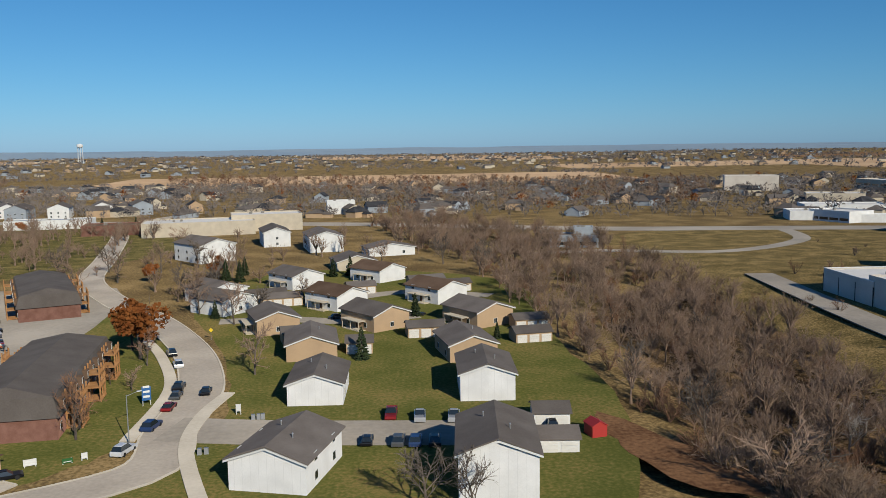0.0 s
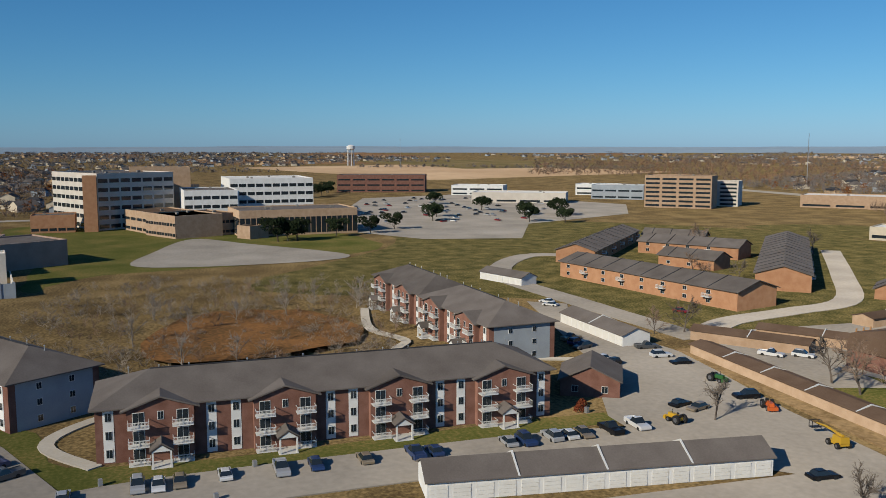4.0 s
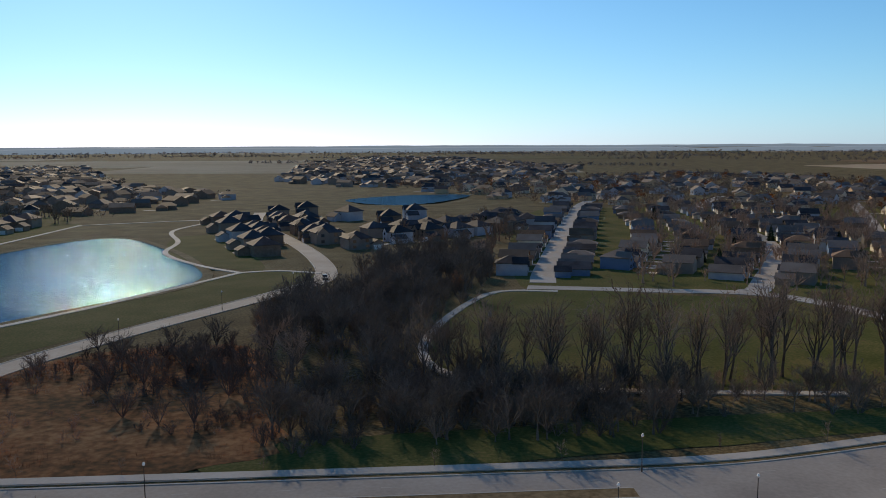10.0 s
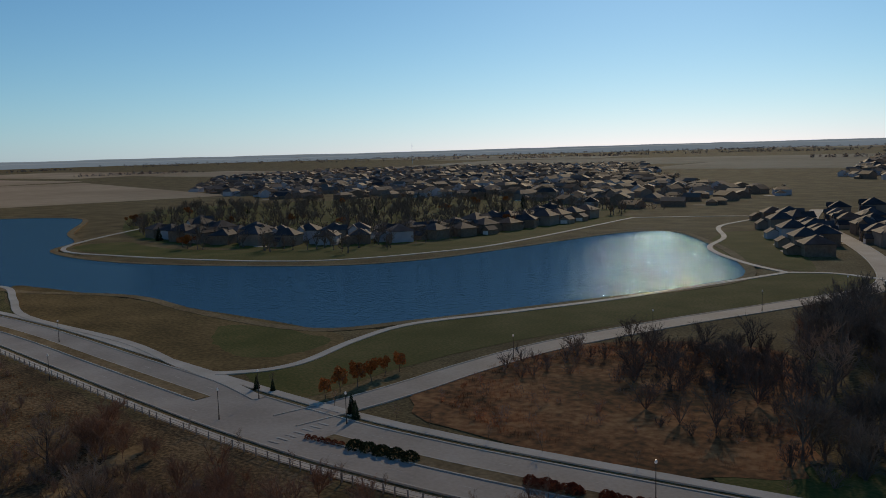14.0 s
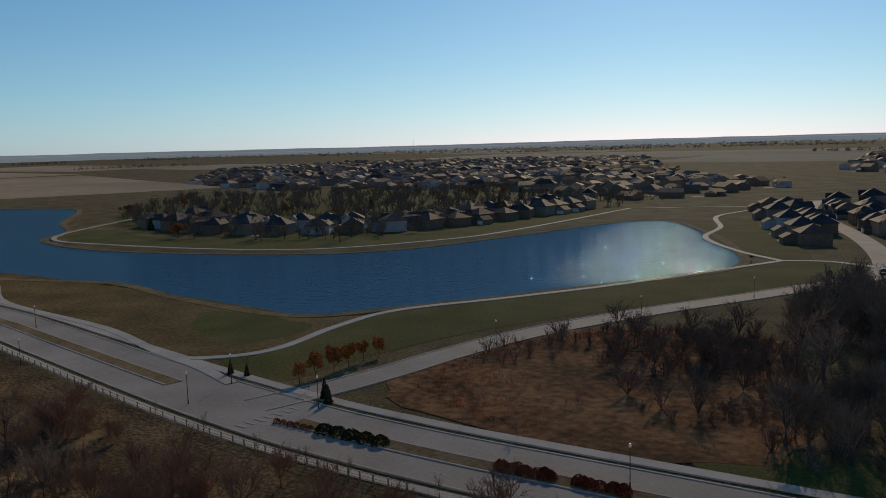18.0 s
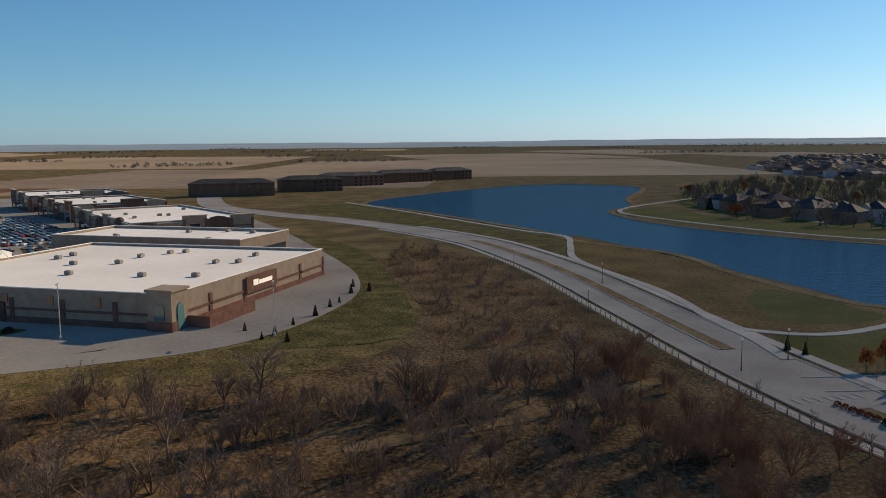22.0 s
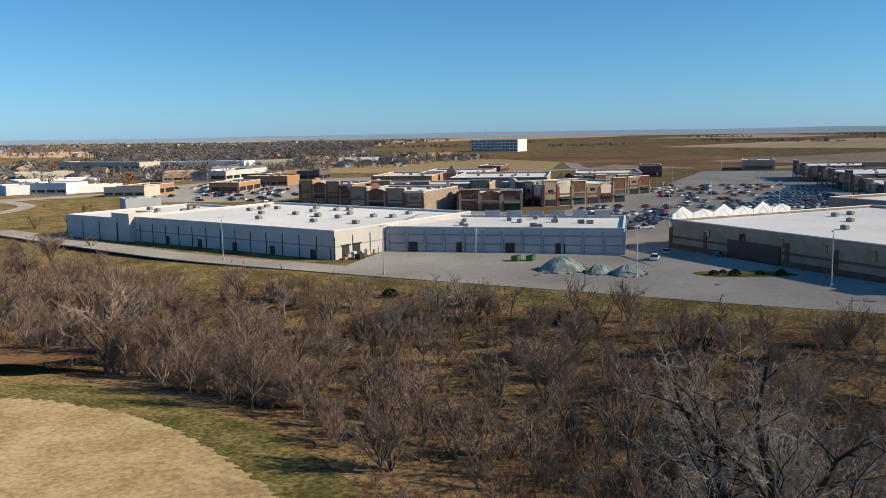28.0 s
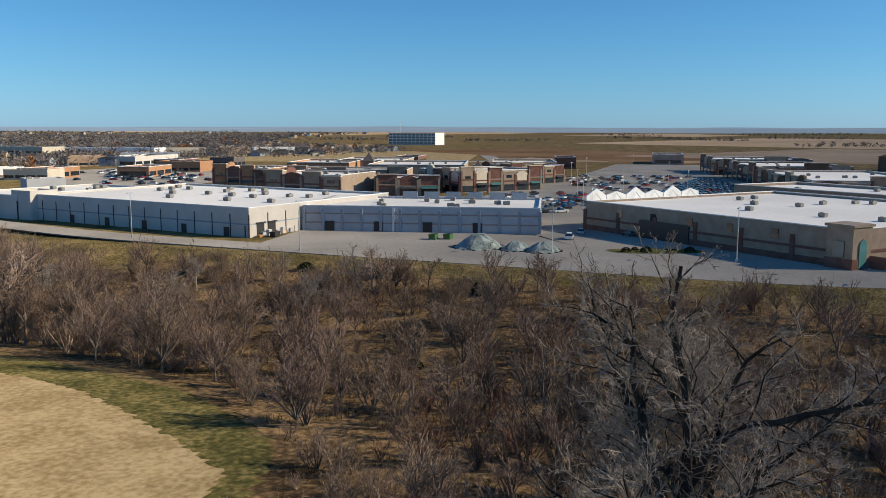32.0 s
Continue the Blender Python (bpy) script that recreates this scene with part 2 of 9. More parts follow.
M["litter"] = mat("leaf_litter_and_dry_grass", (0.06, 0.04, 0.023), (0.25, 0.163, 0.088), 0.95, 0.09, 1.6, 0.12, third=(0.13, 0.085, 0.045), grain=1.5)
M["slope_grass"] = mat("olive_tan_slope_grass", (0.07, 0.056, 0.024), (0.27, 0.19, 0.088), 0.95, 0.12, 1.8, 0.12, third=(0.14, 0.106, 0.045), grain=1.4)
M["verge"] = mat("olive_rough_verge", (0.05, 0.048, 0.018), (0.2, 0.155, 0.065), 0.95, 0.15, 1.6, 0.1, third=(0.1, 0.087, 0.033), grain=1.3)
M["lake_grass"] = mat("russet_lakeside_grass", (0.1, 0.066, 0.026), (0.25, 0.155, 0.066), 0.95, 0.05, 0.9, 0.1, third=(0.17, 0.108, 0.044), grain=1.0)
M["stubble_tan"] = mat("pinkish_tan_stubble", (0.24, 0.17, 0.118), (0.37, 0.27, 0.19), 0.95, 0.005, 0.06, grain=0.6)
# distance haze is painted into the far hills' blue-grey base colour
M["haze"] = mat("haze_blue_far_hills", (0.1, 0.135, 0.185), (0.13, 0.165, 0.21), 0.95, 0.002, 0.02)
# grey-brown twig colour, paled and greyed to stand in for distance haze
M["hazed_wood"] = mat("haze_greyed_far_woods", (0.155, 0.135, 0.125), (0.23, 0.2, 0.185), 0.95, 0.004, 0.05)
M["twig_dark"] = mat("dark_bare_twigs", (0.091, 0.0754, 0.065), (0.195, 0.163, 0.137), 0.95, 0.2, 3, vary=0.2)
M["twig_plum"] = mat("plum_brown_twigs", (0.155, 0.105, 0.082), (0.28, 0.198, 0.155), 0.95, 0.2, 3, vary=0.3)
M["unit_grey"] = mat("weathered_unit_metal", (0.2, 0.19, 0.175), (0.3, 0.285, 0.26), 0.6, 0.5, 4)
M["red_shrub"] = mat("red_barberry_leaves", (0.13, 0.03, 0.018), (0.26, 0.08, 0.04), 0.9, 0.6, 6)
M["hedge"] = mat("dark_juniper", (0.02, 0.03, 0.014), (0.045, 0.055, 0.025), 0.9, 0.6, 6)
M["twig_pale"] = mat("pale_bare_twigs", (0.24, 0.205, 0.175), (0.36, 0.32, 0.28), 0.95, 0.2, 3, vary=0.15)
M["twig_red"] = mat("russet_twigs", (0.173, 0.0968, 0.0629), (0.271, 0.16, 0.105), 0.95, 0.2, 3, vary=0.3)
M["orange_leaf"] = mat("orange_oak_leaves", (0.2, 0.065, 0.022), (0.34, 0.13, 0.04), 0.8, 0.4, 6, vary=0.3)
M["pine"] = mat("dark_conifer_needles", (0.018, 0.03, 0.016), (0.045, 0.06, 0.03), 0.9, 0.5, 6, vary=0.25)
M["tyre"] = plain("tyre_rubber", (0.015, 0.015, 0.015), 0.8)
M["rim"] = plain("wheel_rim", (0.4, 0.4, 0.42), 0.35, 0.8)
water = bpy.data.materials.new("lake_water")
water.use_nodes = True
nt = water.node_tree
geo = nt.nodes.new("ShaderNodeNewGeometry")
wv = nt.nodes.new("ShaderNodeTexNoise")
wv.inputs["Scale"].default_value, wv.inputs["Detail"].default_value = 0.55, 4
bp = nt.nodes.new("ShaderNodeBump")
bp.inputs["Strength"].default_value, bp.inputs["Distance"].default_value = 1.0, 0.45
deep, gloss, both = nt.nodes.new("ShaderNodeBsdfDiffuse"), nt.nodes.new("ShaderNodeBsdfGlossy"), nt.nodes.new("ShaderNodeMixShader")
deep.inputs["Color"].default_value = (0.007, 0.028, 0.055, 1)
gloss.inputs["Color"].default_value, gloss.inputs["Roughness"].default_value = (0.3, 0.48, 0.62, 1), 0.05
both.inputs[0].default_value = 0.21
nt.links.new(geo.outputs["Position"], wv.inputs["Vector"])
nt.links.new(wv.outputs[0], bp.inputs["Height"])
nt.links.new(bp.outputs[0], gloss.inputs["Normal"])
nt.links.new(deep.outputs[0], both.inputs[1])
nt.links.new(gloss.outputs[0], both.inputs[2])
nt.links.new(both.outputs[0], nt.nodes["Material Output"].inputs[0])
M["water"] = water

# ---------------- small builders ----------------
rnd = random.Random(7)


def V(x, y, z=0.0):
    return Vector((x * U, y * U, z))


def mesh(name, verts, faces, material, smooth=False):
    me = bpy.data.meshes.new(name)
    me.from_pydata([tuple(v) for v in verts], [], faces)
    for m in material if isinstance(material, (list, tuple)) else (material,):
        me.materials.append(m)
    if smooth:
        me.polygons.foreach_set("use_smooth", [True] * len(me.polygons))
    me.update()
    return me


def part(name, me, parent, label="", loc=None, rz=0.0):
    """Links a mesh as one object under a thing."""
    ob = new(name, me)
    ob.parent = parent
    if loc is not None:
        ob.location = loc
    ob.rotation_euler[2] = rz
    if label:
        ob["label"] = label
    return ob


def empty(name, x, y, rz=0.0, z=0.0, **tags):
    ob = new(name)
    ob.location, ob.rotation_euler = (x, y, z), (0, 0, rz)
    return tagged(ob, **tags)


class Shape:
    """Gathers boxes and prisms into one mesh."""
    def __init__(self):
        self.v, self.f, self.m = [], [], []

    def add(self, vs, fs, mi=0):
        k = len(self.v)
        self.v += [tuple(v) for v in vs]
        self.f += [tuple(i + k for i in f) for f in fs]
        self.m += [mi] * len(fs)
        return self

    def box(self, x0, y0, z0, x1, y1, z1, mi=0, inset=0.0):
        i = inset
        vs = [(x0, y0, z0), (x1, y0, z0), (x1, y1, z0), (x0, y1, z0), (x0 + i, y0 + i, z1), (x1 - i, y0 + i, z1), (x1 - i, y1 - i, z1), (x0 + i, y1 - i, z1)]
        return self.add(vs, [(3, 2, 1, 0), (4, 5, 6, 7), (0, 1, 5, 4), (1, 2, 6, 5), (2, 3, 7, 6), (3, 0, 4, 7)], mi)

    def tube(self, a, b, r0, r1, n=6, mi=0):
        a, b = Vector(a), Vector(b)
        d = (b - a).normalized()
        u = d.orthogonal().normalized()
        w = d.cross(u)
        ring = lambda c, r: [c + (u * math.cos(2 * math.pi * k / n) + w * math.sin(2 * math.pi * k / n)) * r for k in range(n)]
        fs = [(k, (k + 1) % n, n + (k + 1) % n, n + k) for k in range(n)]
        return self.add(ring(a, r0) + ring(b, r1), fs + [tuple(range(n - 1, -1, -1)), tuple(range(n, 2 * n))], mi)

    def prism(self, profile, y0, y1, mi=0):
        """A closed profile in x and z, drawn out along y."""
        n = len(profile)
        vs = [(x, y0, z) for x, z in profile] + [(x, y1, z) for x, z in profile]
        fs = [((k + 1) % n, k, n + k, n + (k + 1) % n) for k in range(n)]
        return self.add(vs, fs + [tuple(range(n)), tuple(range(2 * n - 1, n - 1, -1))], mi)

    def mesh(self, name, *mats):
        me = mesh(name, self.v, self.f, mats)
        me.polygons.foreach_set("material_index", self.m)
        return me


def curve(pts, closed=False, step=5):
    """A smooth line through the points."""
    P = [Vector((*p, 0)) for p in pts]
    n, out = len(P), []
    for i in range(n if closed else n - 1):
        p = [P[(i + k) % n] if closed else P[min(max(i + k, 0), n - 1)] for k in (-1, 0, 1, 2)]
        for s in range(step):
            t = s / step
            out.append(0.5 * ((2 * p[1]) + (p[2] - p[0]) * t + (2 * p[0] - 5 * p[1] + 4 * p[2] - p[3]) * t * t + (3 * p[1] - p[0] - 3 * p[2] + p[3]) * t ** 3))
    return out if closed else out + [P[-1]]


def inside(x, y, poly):
    c = False
    for (ax, ay), (bx, by) in zip(poly, poly[1:] + poly[:1]):
        if (ay > y) != (by > y) and x < (bx - ax) * (y - ay) / (by - ay) + ax:
            c = not c
    return c


LAYER = [0]


def layer(z):
    """Each flat area lies a few millimetres over the one before."""
    LAYER[0] += 1
    return z + 0.002 * LAYER[0]


def sheet(name, pts, z, material, label, category, smooth=True, wobble=0.0):
    """A flat area of ground with a drawn outline, in plan units."""
    z = layer(z)
    line = curve(pts, True, 6) if smooth else [Vector((*p, 0)) for p in pts]
    if wobble:
        line = [p + Vector((rnd.uniform(-wobble, wobble), rnd.uniform(-wobble, wobble), 0)) for p in line]
    ob = new(name, mesh(name, [V(p.x, p.y, z) for p in line], [tuple(range(len(line)))], material))
    if ob.data.polygons[0].normal.z < 0:
        ob.data.flip_normals()
    return tagged(ob, label, category, kind="structure")


def ribbon_mesh(name, line, offset0, offset1, z0, z1, material):
    """A strip along a line between two offsets to its left, top at z1, sides down to z0."""
    vs, fs = [], []
    for i, p in enumerate(line):
        d = (line[min(i + 1, len(line) - 1)] - line[max(i - 1, 0)]).normalized()
        s = Vector((-d.y, d.x, 0))
        a, b = p * U + s * offset0, p * U + s * offset1
        vs += [(a.x, a.y, z0), (a.x, a.y, z1), (b.x, b.y, z1), (b.x, b.y, z0)]
    for i in range(len(line) - 1):
        k = 4 * i
        fs += [(k + 1, k, k + 4, k + 5), (k + 2, k + 1, k + 5, k + 6), (k + 3, k + 2, k + 6, k + 7)]
    fs += [(0, 1, 2, 3), (len(vs) - 1, len(vs) - 2, len(vs) - 3, len(vs) - 4)]
    return mesh(name, vs, fs, material)


def road(name, pts, width, material, label, category="road", z=0.06, kerb=True, step=6):
    line = curve(pts, False, step)
    h = width / 2
    z = layer(z)
    ob = tagged(new(name, ribbon_mesh(name, line, -h, h, -0.1, z, material)), label, category, kind="structure")
    if kerb:
        for s in (-1, 1):
            part("kerb", ribbon_mesh("kerb", line, *sorted((s * h, s * (h + 0.35))), -0.1, z + 0.13, M["path"]), ob)
    return ob

# ---------------- ground and water ----------------
LAKE = [(p.x, p.y) for p in curve([(127, -113), (115, -132), (100, -170), (82, -222), (100, -262), (128, -300), (161, -333), (178, -318), (183, -258), (190, -205), (214, -175), (277, -146), (340, -146), (372, -170), (425, -189), (500, -230),
              (539, -240), (585, -215), (580, -168), (520, -104), (436, -46), (375, -63), (310, -82), (268, -93), (238, -96), (203, -111), (165, -109.5)], True, 5)]
POND = [(p.x, p.y) for p in curve([(128, -585), (90, -538), (62, -560), (45, -640), (60, -660), (100, -640)], True, 5)]
HOLLOWS = ((52, 60, 26, 75, -3.0), (60, -10, 35, 18, -2.5), (62, 200, 22, 70, -5.0), (45, 120, 25, 50, -3.5), (-175, 22, 26, 26, -2.5), (40, -112, 22, 18, -2.0), (0, -120, 30, 14, -2.0))


def height(x, y):
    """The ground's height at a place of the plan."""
    r = math.hypot(x, y) * U
    z = 0.0
    for hx, hy, sx, sy, d in HOLLOWS:
        e = ((x - hx) / sx) ** 2 + ((y - hy) / sy) ** 2
        if e < 6:
            z += d * math.exp(-e * 1.3)
    if r > 1000:
        s = min((r - 1000) / 3850, 1)
        z += 31 * s ** 1.25 + s * 5 * noise.noise(Vector((x * 0.0012, y * 0.0012, 3)))
    return z


def ground_mesh():
    vs, fs, rings = [], [], []
    seg = 300
    radii = [0.0] + [6 * k for k in range(1, 70)]
    while radii[-1] < 4000:
        radii.append(radii[-1] * 1.07)
    radii[-1] = 4010
    vs.append((0, 0, height(0, 0)))
    for r in radii[1:]:
        rings.append(len(vs))
        for k in range(seg):
            a = 2 * math.pi * k / seg
            x, y = r * math.sin(a), r * math.cos(a)
            z = height(x, y)
            if r < 720 and (inside(x, y, LAKE) or inside(x, y, POND)):
                z -= 1.6
            vs.append((x * U, y * U, z))
    fs = [(0, rings[0] + (k + 1) % seg, rings[0] + k) for k in range(seg)]
    for a, b in zip(rings, rings[1:]):
        fs += [(a + k, a + (k + 1) % seg, b + (k + 1) % seg, b + k) for k in range(seg)]
    return mesh("ground", vs, fs, M["ground"], True)


def draped(name, pts, material, label, category, cell=1.5, lift=0.1, smooth=True):
    """An area of ground cover that follows the rise and fall of the land, in plan units."""
    poly = [(p.x, p.y) for p in curve(pts, True, 6)] if smooth else pts
    xs, ys = [p[0] for p in poly], [p[1] for p in poly]
    nx, ny = int((max(xs) - min(xs)) / cell) + 2, int((max(ys) - min(ys)) / cell) + 2
    keep, vs, fs = {}, [], []

    def corner(i, j):
        if (i, j) not in keep:
            x, y = min(xs) + i * cell + 0.3 * cell * math.sin(i * 7.1 + j * 3.7), min(ys) + j * cell + 0.3 * cell * math.sin(i * 5.3 - j * 4.9)
            keep[i, j] = len(vs)
            vs.append((x * U, y * U, height(x, y) + lift))
        return keep[i, j]
    for i in range(nx):
        for j in range(ny):
            if inside(min(xs) + (i + 0.5) * cell, min(ys) + (j + 0.5) * cell, poly):
                fs.append((corner(i, j), corner(i + 1, j), corner(i + 1, j + 1), corner(i, j + 1)))
    return tagged(new(name, mesh(name, vs, fs, material, True)), label, category, kind="structure")


tagged(new("ground", ground_mesh()), "brown and olive late-autumn rough grass reaching to low hills", "ground", kind="structure")
# weak emission added to the backdrop hills imitates haze at the horizon
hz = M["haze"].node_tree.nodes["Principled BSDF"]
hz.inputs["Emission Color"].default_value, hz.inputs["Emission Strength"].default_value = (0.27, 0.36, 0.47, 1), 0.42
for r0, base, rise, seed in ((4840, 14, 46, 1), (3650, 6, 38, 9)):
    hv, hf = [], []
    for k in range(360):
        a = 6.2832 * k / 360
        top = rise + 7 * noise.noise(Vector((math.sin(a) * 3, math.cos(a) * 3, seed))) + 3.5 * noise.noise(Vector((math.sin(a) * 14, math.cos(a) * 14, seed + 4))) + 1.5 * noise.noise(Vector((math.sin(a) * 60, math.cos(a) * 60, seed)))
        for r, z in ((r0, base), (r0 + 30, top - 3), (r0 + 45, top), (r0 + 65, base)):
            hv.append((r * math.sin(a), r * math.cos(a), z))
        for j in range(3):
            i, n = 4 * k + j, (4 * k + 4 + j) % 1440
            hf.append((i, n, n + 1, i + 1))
    tagged(new("backdrop", mesh("backdrop", hv, hf, M["haze"], True)), "low backdrop hills on the horizon, haze put into colour and glow", "hills", kind="structure")
for nm, poly, lab in (("water", LAKE, "dark blue rippled lake between grassy banks"), ("water", POND, "small far pond beside the houses")):
    w = new(nm, mesh(nm, [V(x, y, 0.03) for x, y in poly], [tuple(range(len(poly)))], M["water"]))
    if w.data.polygons[0].normal.z < 0:
        w.data.flip_normals()
    tagged(w, lab, "lake", kind="structure")

# shore strip of dry reeds round the lake
tagged(new("bank", ribbon_mesh("bank", [Vector((*p, 0)) for p in LAKE + LAKE[:1]], -2.2, 1.6, -1.5, 0.16, M["bank"])), "tan dry grass bank round the lake", "bank", kind="structure")

sheet("car_park", [(-56, 92), (-96, 101), (-140, 106), (-152, 118), (-150, 150), (-160, 190), (-176, 212), (-130, 232), (-92, 236), (-74, 200), (-58, 168), (-46, 140), (-43, 112)], 0.02, M["lot"], "worn concrete court round the apartments", "car park", smooth=False)
sheet("lawn", [(-215, 60), (-245, 30), (-330, 96), (-420, 100), (-430, 160), (-340, 262), (-240, 280), (-150, 240), (-152, 120), (-196, 100)], 0.012, M["verge"], "olive grass round the brick complex", "lawn", wobble=1)
sheet("lawn", [(-150, 246), (-250, 288), (-340, 270), (-330, 330), (-200, 420), (-110, 380), (-110, 290)], 0.012, M["verge"], "olive grass among far buildings", "lawn", wobble=1)
sheet("field", [(-36, -70), (-62, -88), (-100, -106), (-135, -122), (-170, -134), (-212, -150), (-255, -168), (-320, -208), (-400, -250), (-455, -200), (-450, -130), (-330, -108), (-240, -80), (-165, -62), (-140, -52), (-110, -34), (-85, -35)], 0.03, M["field"], "wide sloping olive-brown stubble field", "field", wobble=0.6)
sheet("soil_patch", [(-106, -28), (-112, -37), (-132, -49), (-150, -55), (-168, -57), (-192, -59), (-230, -78), (-247, -74), (-252, -61), (-220, -50), (-195, -36), (-172, -32), (-171, -43), (-174, -49), (-155, -51.5), (-143, -51)], 0.045, M["soil"], "dark bare soil beside the car park", "soil", smooth=False, wobble=0.5)
sheet("lawn", [(-45, 84), (8, 78), (22, 92), (26, 128), (22, 168), (20, 235), (-15, 262), (-52, 258), (-60, 205), (-45, 165), (-34, 130), (-32, 112)], 0.03, M["lawn"], "green mown lawn between the townhouses", "lawn", wobble=0.5)
sheet("lawn", [(-52, 92), (-42, 108), (-43, 132), (-50, 152), (-58, 170), (-78, 200), (-72, 160), (-62, 140), (-66, 106), (-62, 100)], 0.03, M["lawn"], "lawn strip in front of the brick apartments", "lawn", wobble=0.4)
sheet("lawn", [(-98, -14), (-106, 0), (-107, 60), (-112, 66), (-112, 0), (-128, -10), (-155, -32), (-158, -40), (-130, -18)], 0.03, M["lawn"], "lawn round the brick apartment buildings", "lawn", wobble=0.3)
sheet("lawn", [(-250, -28), (-275, -10), (-290, 50), (-330, 90), (-420, 60), (-460, -10), (-440, -60), (-330, -34)], 0.03, M["lawn"], "hospital lawn", "lawn", wobble=1)
sheet("lawn", [(0, -212), (-18, -217), (-72, -211), (-88, -185), (-80, -152), (-60, -133), (-8, -132), (8, -155)], 0.03, M["lawn"], "open park lawn behind the tall bare trees", "lawn", wobble=0.5)
sheet("lawn", [(20, -88), (-22, -100), (-54, -111), (-80, -122), (-120, -142), (-105, -146), (-70, -126), (-20, -112), (22, -98)], 0.03, M["lawn"], "green verge along the boulevard", "lawn", wobble=0.3)
sheet("lawn", [(88, -80), (108, -84), (105, -94), (111, -112), (113, -130), (103, -155), (92, -186), (77, -242), (66, -246), (52, -240), (58, -204), (66, -186), (85, -131), (88, -102)], 0.03, M["lawn"], "mown grass between the lake path and the road", "lawn", wobble=0.3)
sheet("lawn", [(118, -79), (150, -84), (196, -82), (250, -97), (240, -103), (175, -111), (128, -114), (112, -110), (106, -94), (109, -84)], 0.035, M["lake_grass"], "russet and olive grass slope above the lake", "lawn", wobble=0.4)
sheet("lawn", [(200, -80), (215, -80), (252, -74), (292, -59), (335, -38), (395, -8), (430, -34), (375, -55), (310, -74), (272, -86), (251, -94), (226, -87)], 0.03, M["verge"], "olive grass on the dam between road and lake path", "lawn", wobble=0.4)
sheet("lawn", [(112, -96), (118, -90), (132, -93), (146, -103), (140, -108), (124, -110), (114, -108)], 0.04, M["lawn"], "greener hollow at the foot of the slope", "lawn", wobble=0.5)
sheet("lawn", [(72, -248), (98, -260), (122, -288), (140, -340), (110, -345), (90, -290)], 0.03, M["lawn"], "green lawn inside the path bend", "lawn")
sheet("lawn", [(350, -158), (298, -157), (225, -184), (199, -229), (196, -274), (212, -386), (232, -375), (222, -276), (240, -215), (300, -180), (350, -182)], 0.03, M["lawn"], "green lakeside lawns below the houses", "lawn", wobble=0.8)
sheet("lawn", [(-8, -226), (-60, -226), (-108, -178), (-215, -232), (-345, -300), (-350, -390), (-262, -525), (-60, -525), (-5, -480)], 0.015, M["lawn"], "green and brown lawns between suburban houses", "lawn")
sheet("lawn", [(232, -235), (300, -190), (420, -215), (560, -330), (420, -520), (240, -430)], 0.015, M["lawn"], "dark green lawns between lakeside houses", "lawn")
sheet("lawn", [(-73, 103), (-71.5, 112), (-49, 114), (-43, 107), (-44, 100), (-54, 98.6), (-64, 101)], 0.03, M["lawn"], "lawn at the brick apartments' end", "lawn", smooth=False)
sheet("lawn", [(-96, 106), (-105.5, 103.5), (-124, 106), (-126, 113), (-112, 118.5), (-100.5, 117.5)], 0.03, M["lawn"], "lawn island before the decked apartments", "lawn")
sheet("lawn", [(-87.5, 107), (-97, 129), (-99, 147), (-97.5, 154), (-92.8, 140), (-88.3, 122)], 0.03, M["lawn"], "narrow lawn between the drive and the parking", "lawn", smooth=False)
sheet("soil_patch", [(22, 118), (32, 100), (36, 88), (27, 92), (22, 106)], 0.04, M["soil"], "bare brown soil at the wood's edge", "soil", wobble=0.5)
sheet("prairie", [(74, -90), (52, -84), (20, -93), (22, -110), (41, -150), (69, -141), (77, -116)], 0.04, M["prairie"], "rust-red prairie grass in the hollow", "grass", wobble=1)
sheet("marsh", [(-160, 10), (-178, 2), (-205, 15), (-200, 40), (-170, 45)], 0.04, M["marsh"], "orange marsh grass behind the apartments", "grass", wobble=1.2)
draped("lawn", [(1, 26), (17, 30), (26, 36), (31, 48), (33, 60), (31, 80), (24, 88), (14, 88), (-14, 80), (-16, 34)], M["verge"], "olive grass fringe round the hay field", "lawn", 0.9, 0.14)
draped("hay_field", [(3, 30), (18.5, 33), (21, 37), (24, 47), (26.5, 60), (25.5, 72), (18, 82), (-12, 74), (-12, 36)], M["hay"], "pale straw-coloured mown hay field", "field", 0.6, 0.2)
draped("litter", [(2, -30), (20, -50), (60, -61), (110, -60), (150, -61), (205, -60), (225, -44), (200, -28), (150, -30), (118, -26), (104, -12), (104, 10), (103, 35), (96, 68), (88, 112), (83, 160), (83, 245), (40, 212), (34, 110), (33, 80), (34, 55), (24, 36), (2, 26)], M["litter"], "orange-brown leaf litter and dry grass in the hollow", "ground cover", 2.2, 0.07)
draped("slope_grass", [(88, 245), (86.5, 160), (92.5, 112), (101, 66), (109, 25), (119, 2), (112, -20), (101, -10), (96, 12), (94, 36), (87, 68), (80, 110), (74, 160), (74, 245)], M["slope_grass"], "olive and tan rough grass on the bank below the stores", "grass", 1.2, 0.13)
draped("slope_grass", [(70, 122), (75, 170), (78, 210), (76, 264), (66, 322), (62, 345), (100, 372), (190, 365), (205, 250), (160, 150), (112, 104)], M["slope_grass"], "open tan meadow beside the wood", "grass", 4.0, 0.12)
draped("dirt_trail", [(87, -53), (81, -42), (76.5, -30), (75.5, -14), (73, -14), (74, -31), (78.5, -43), (84.5, -54)], M["bank"], "narrow trodden trail through the brush", "path", 0.5, 0.16)
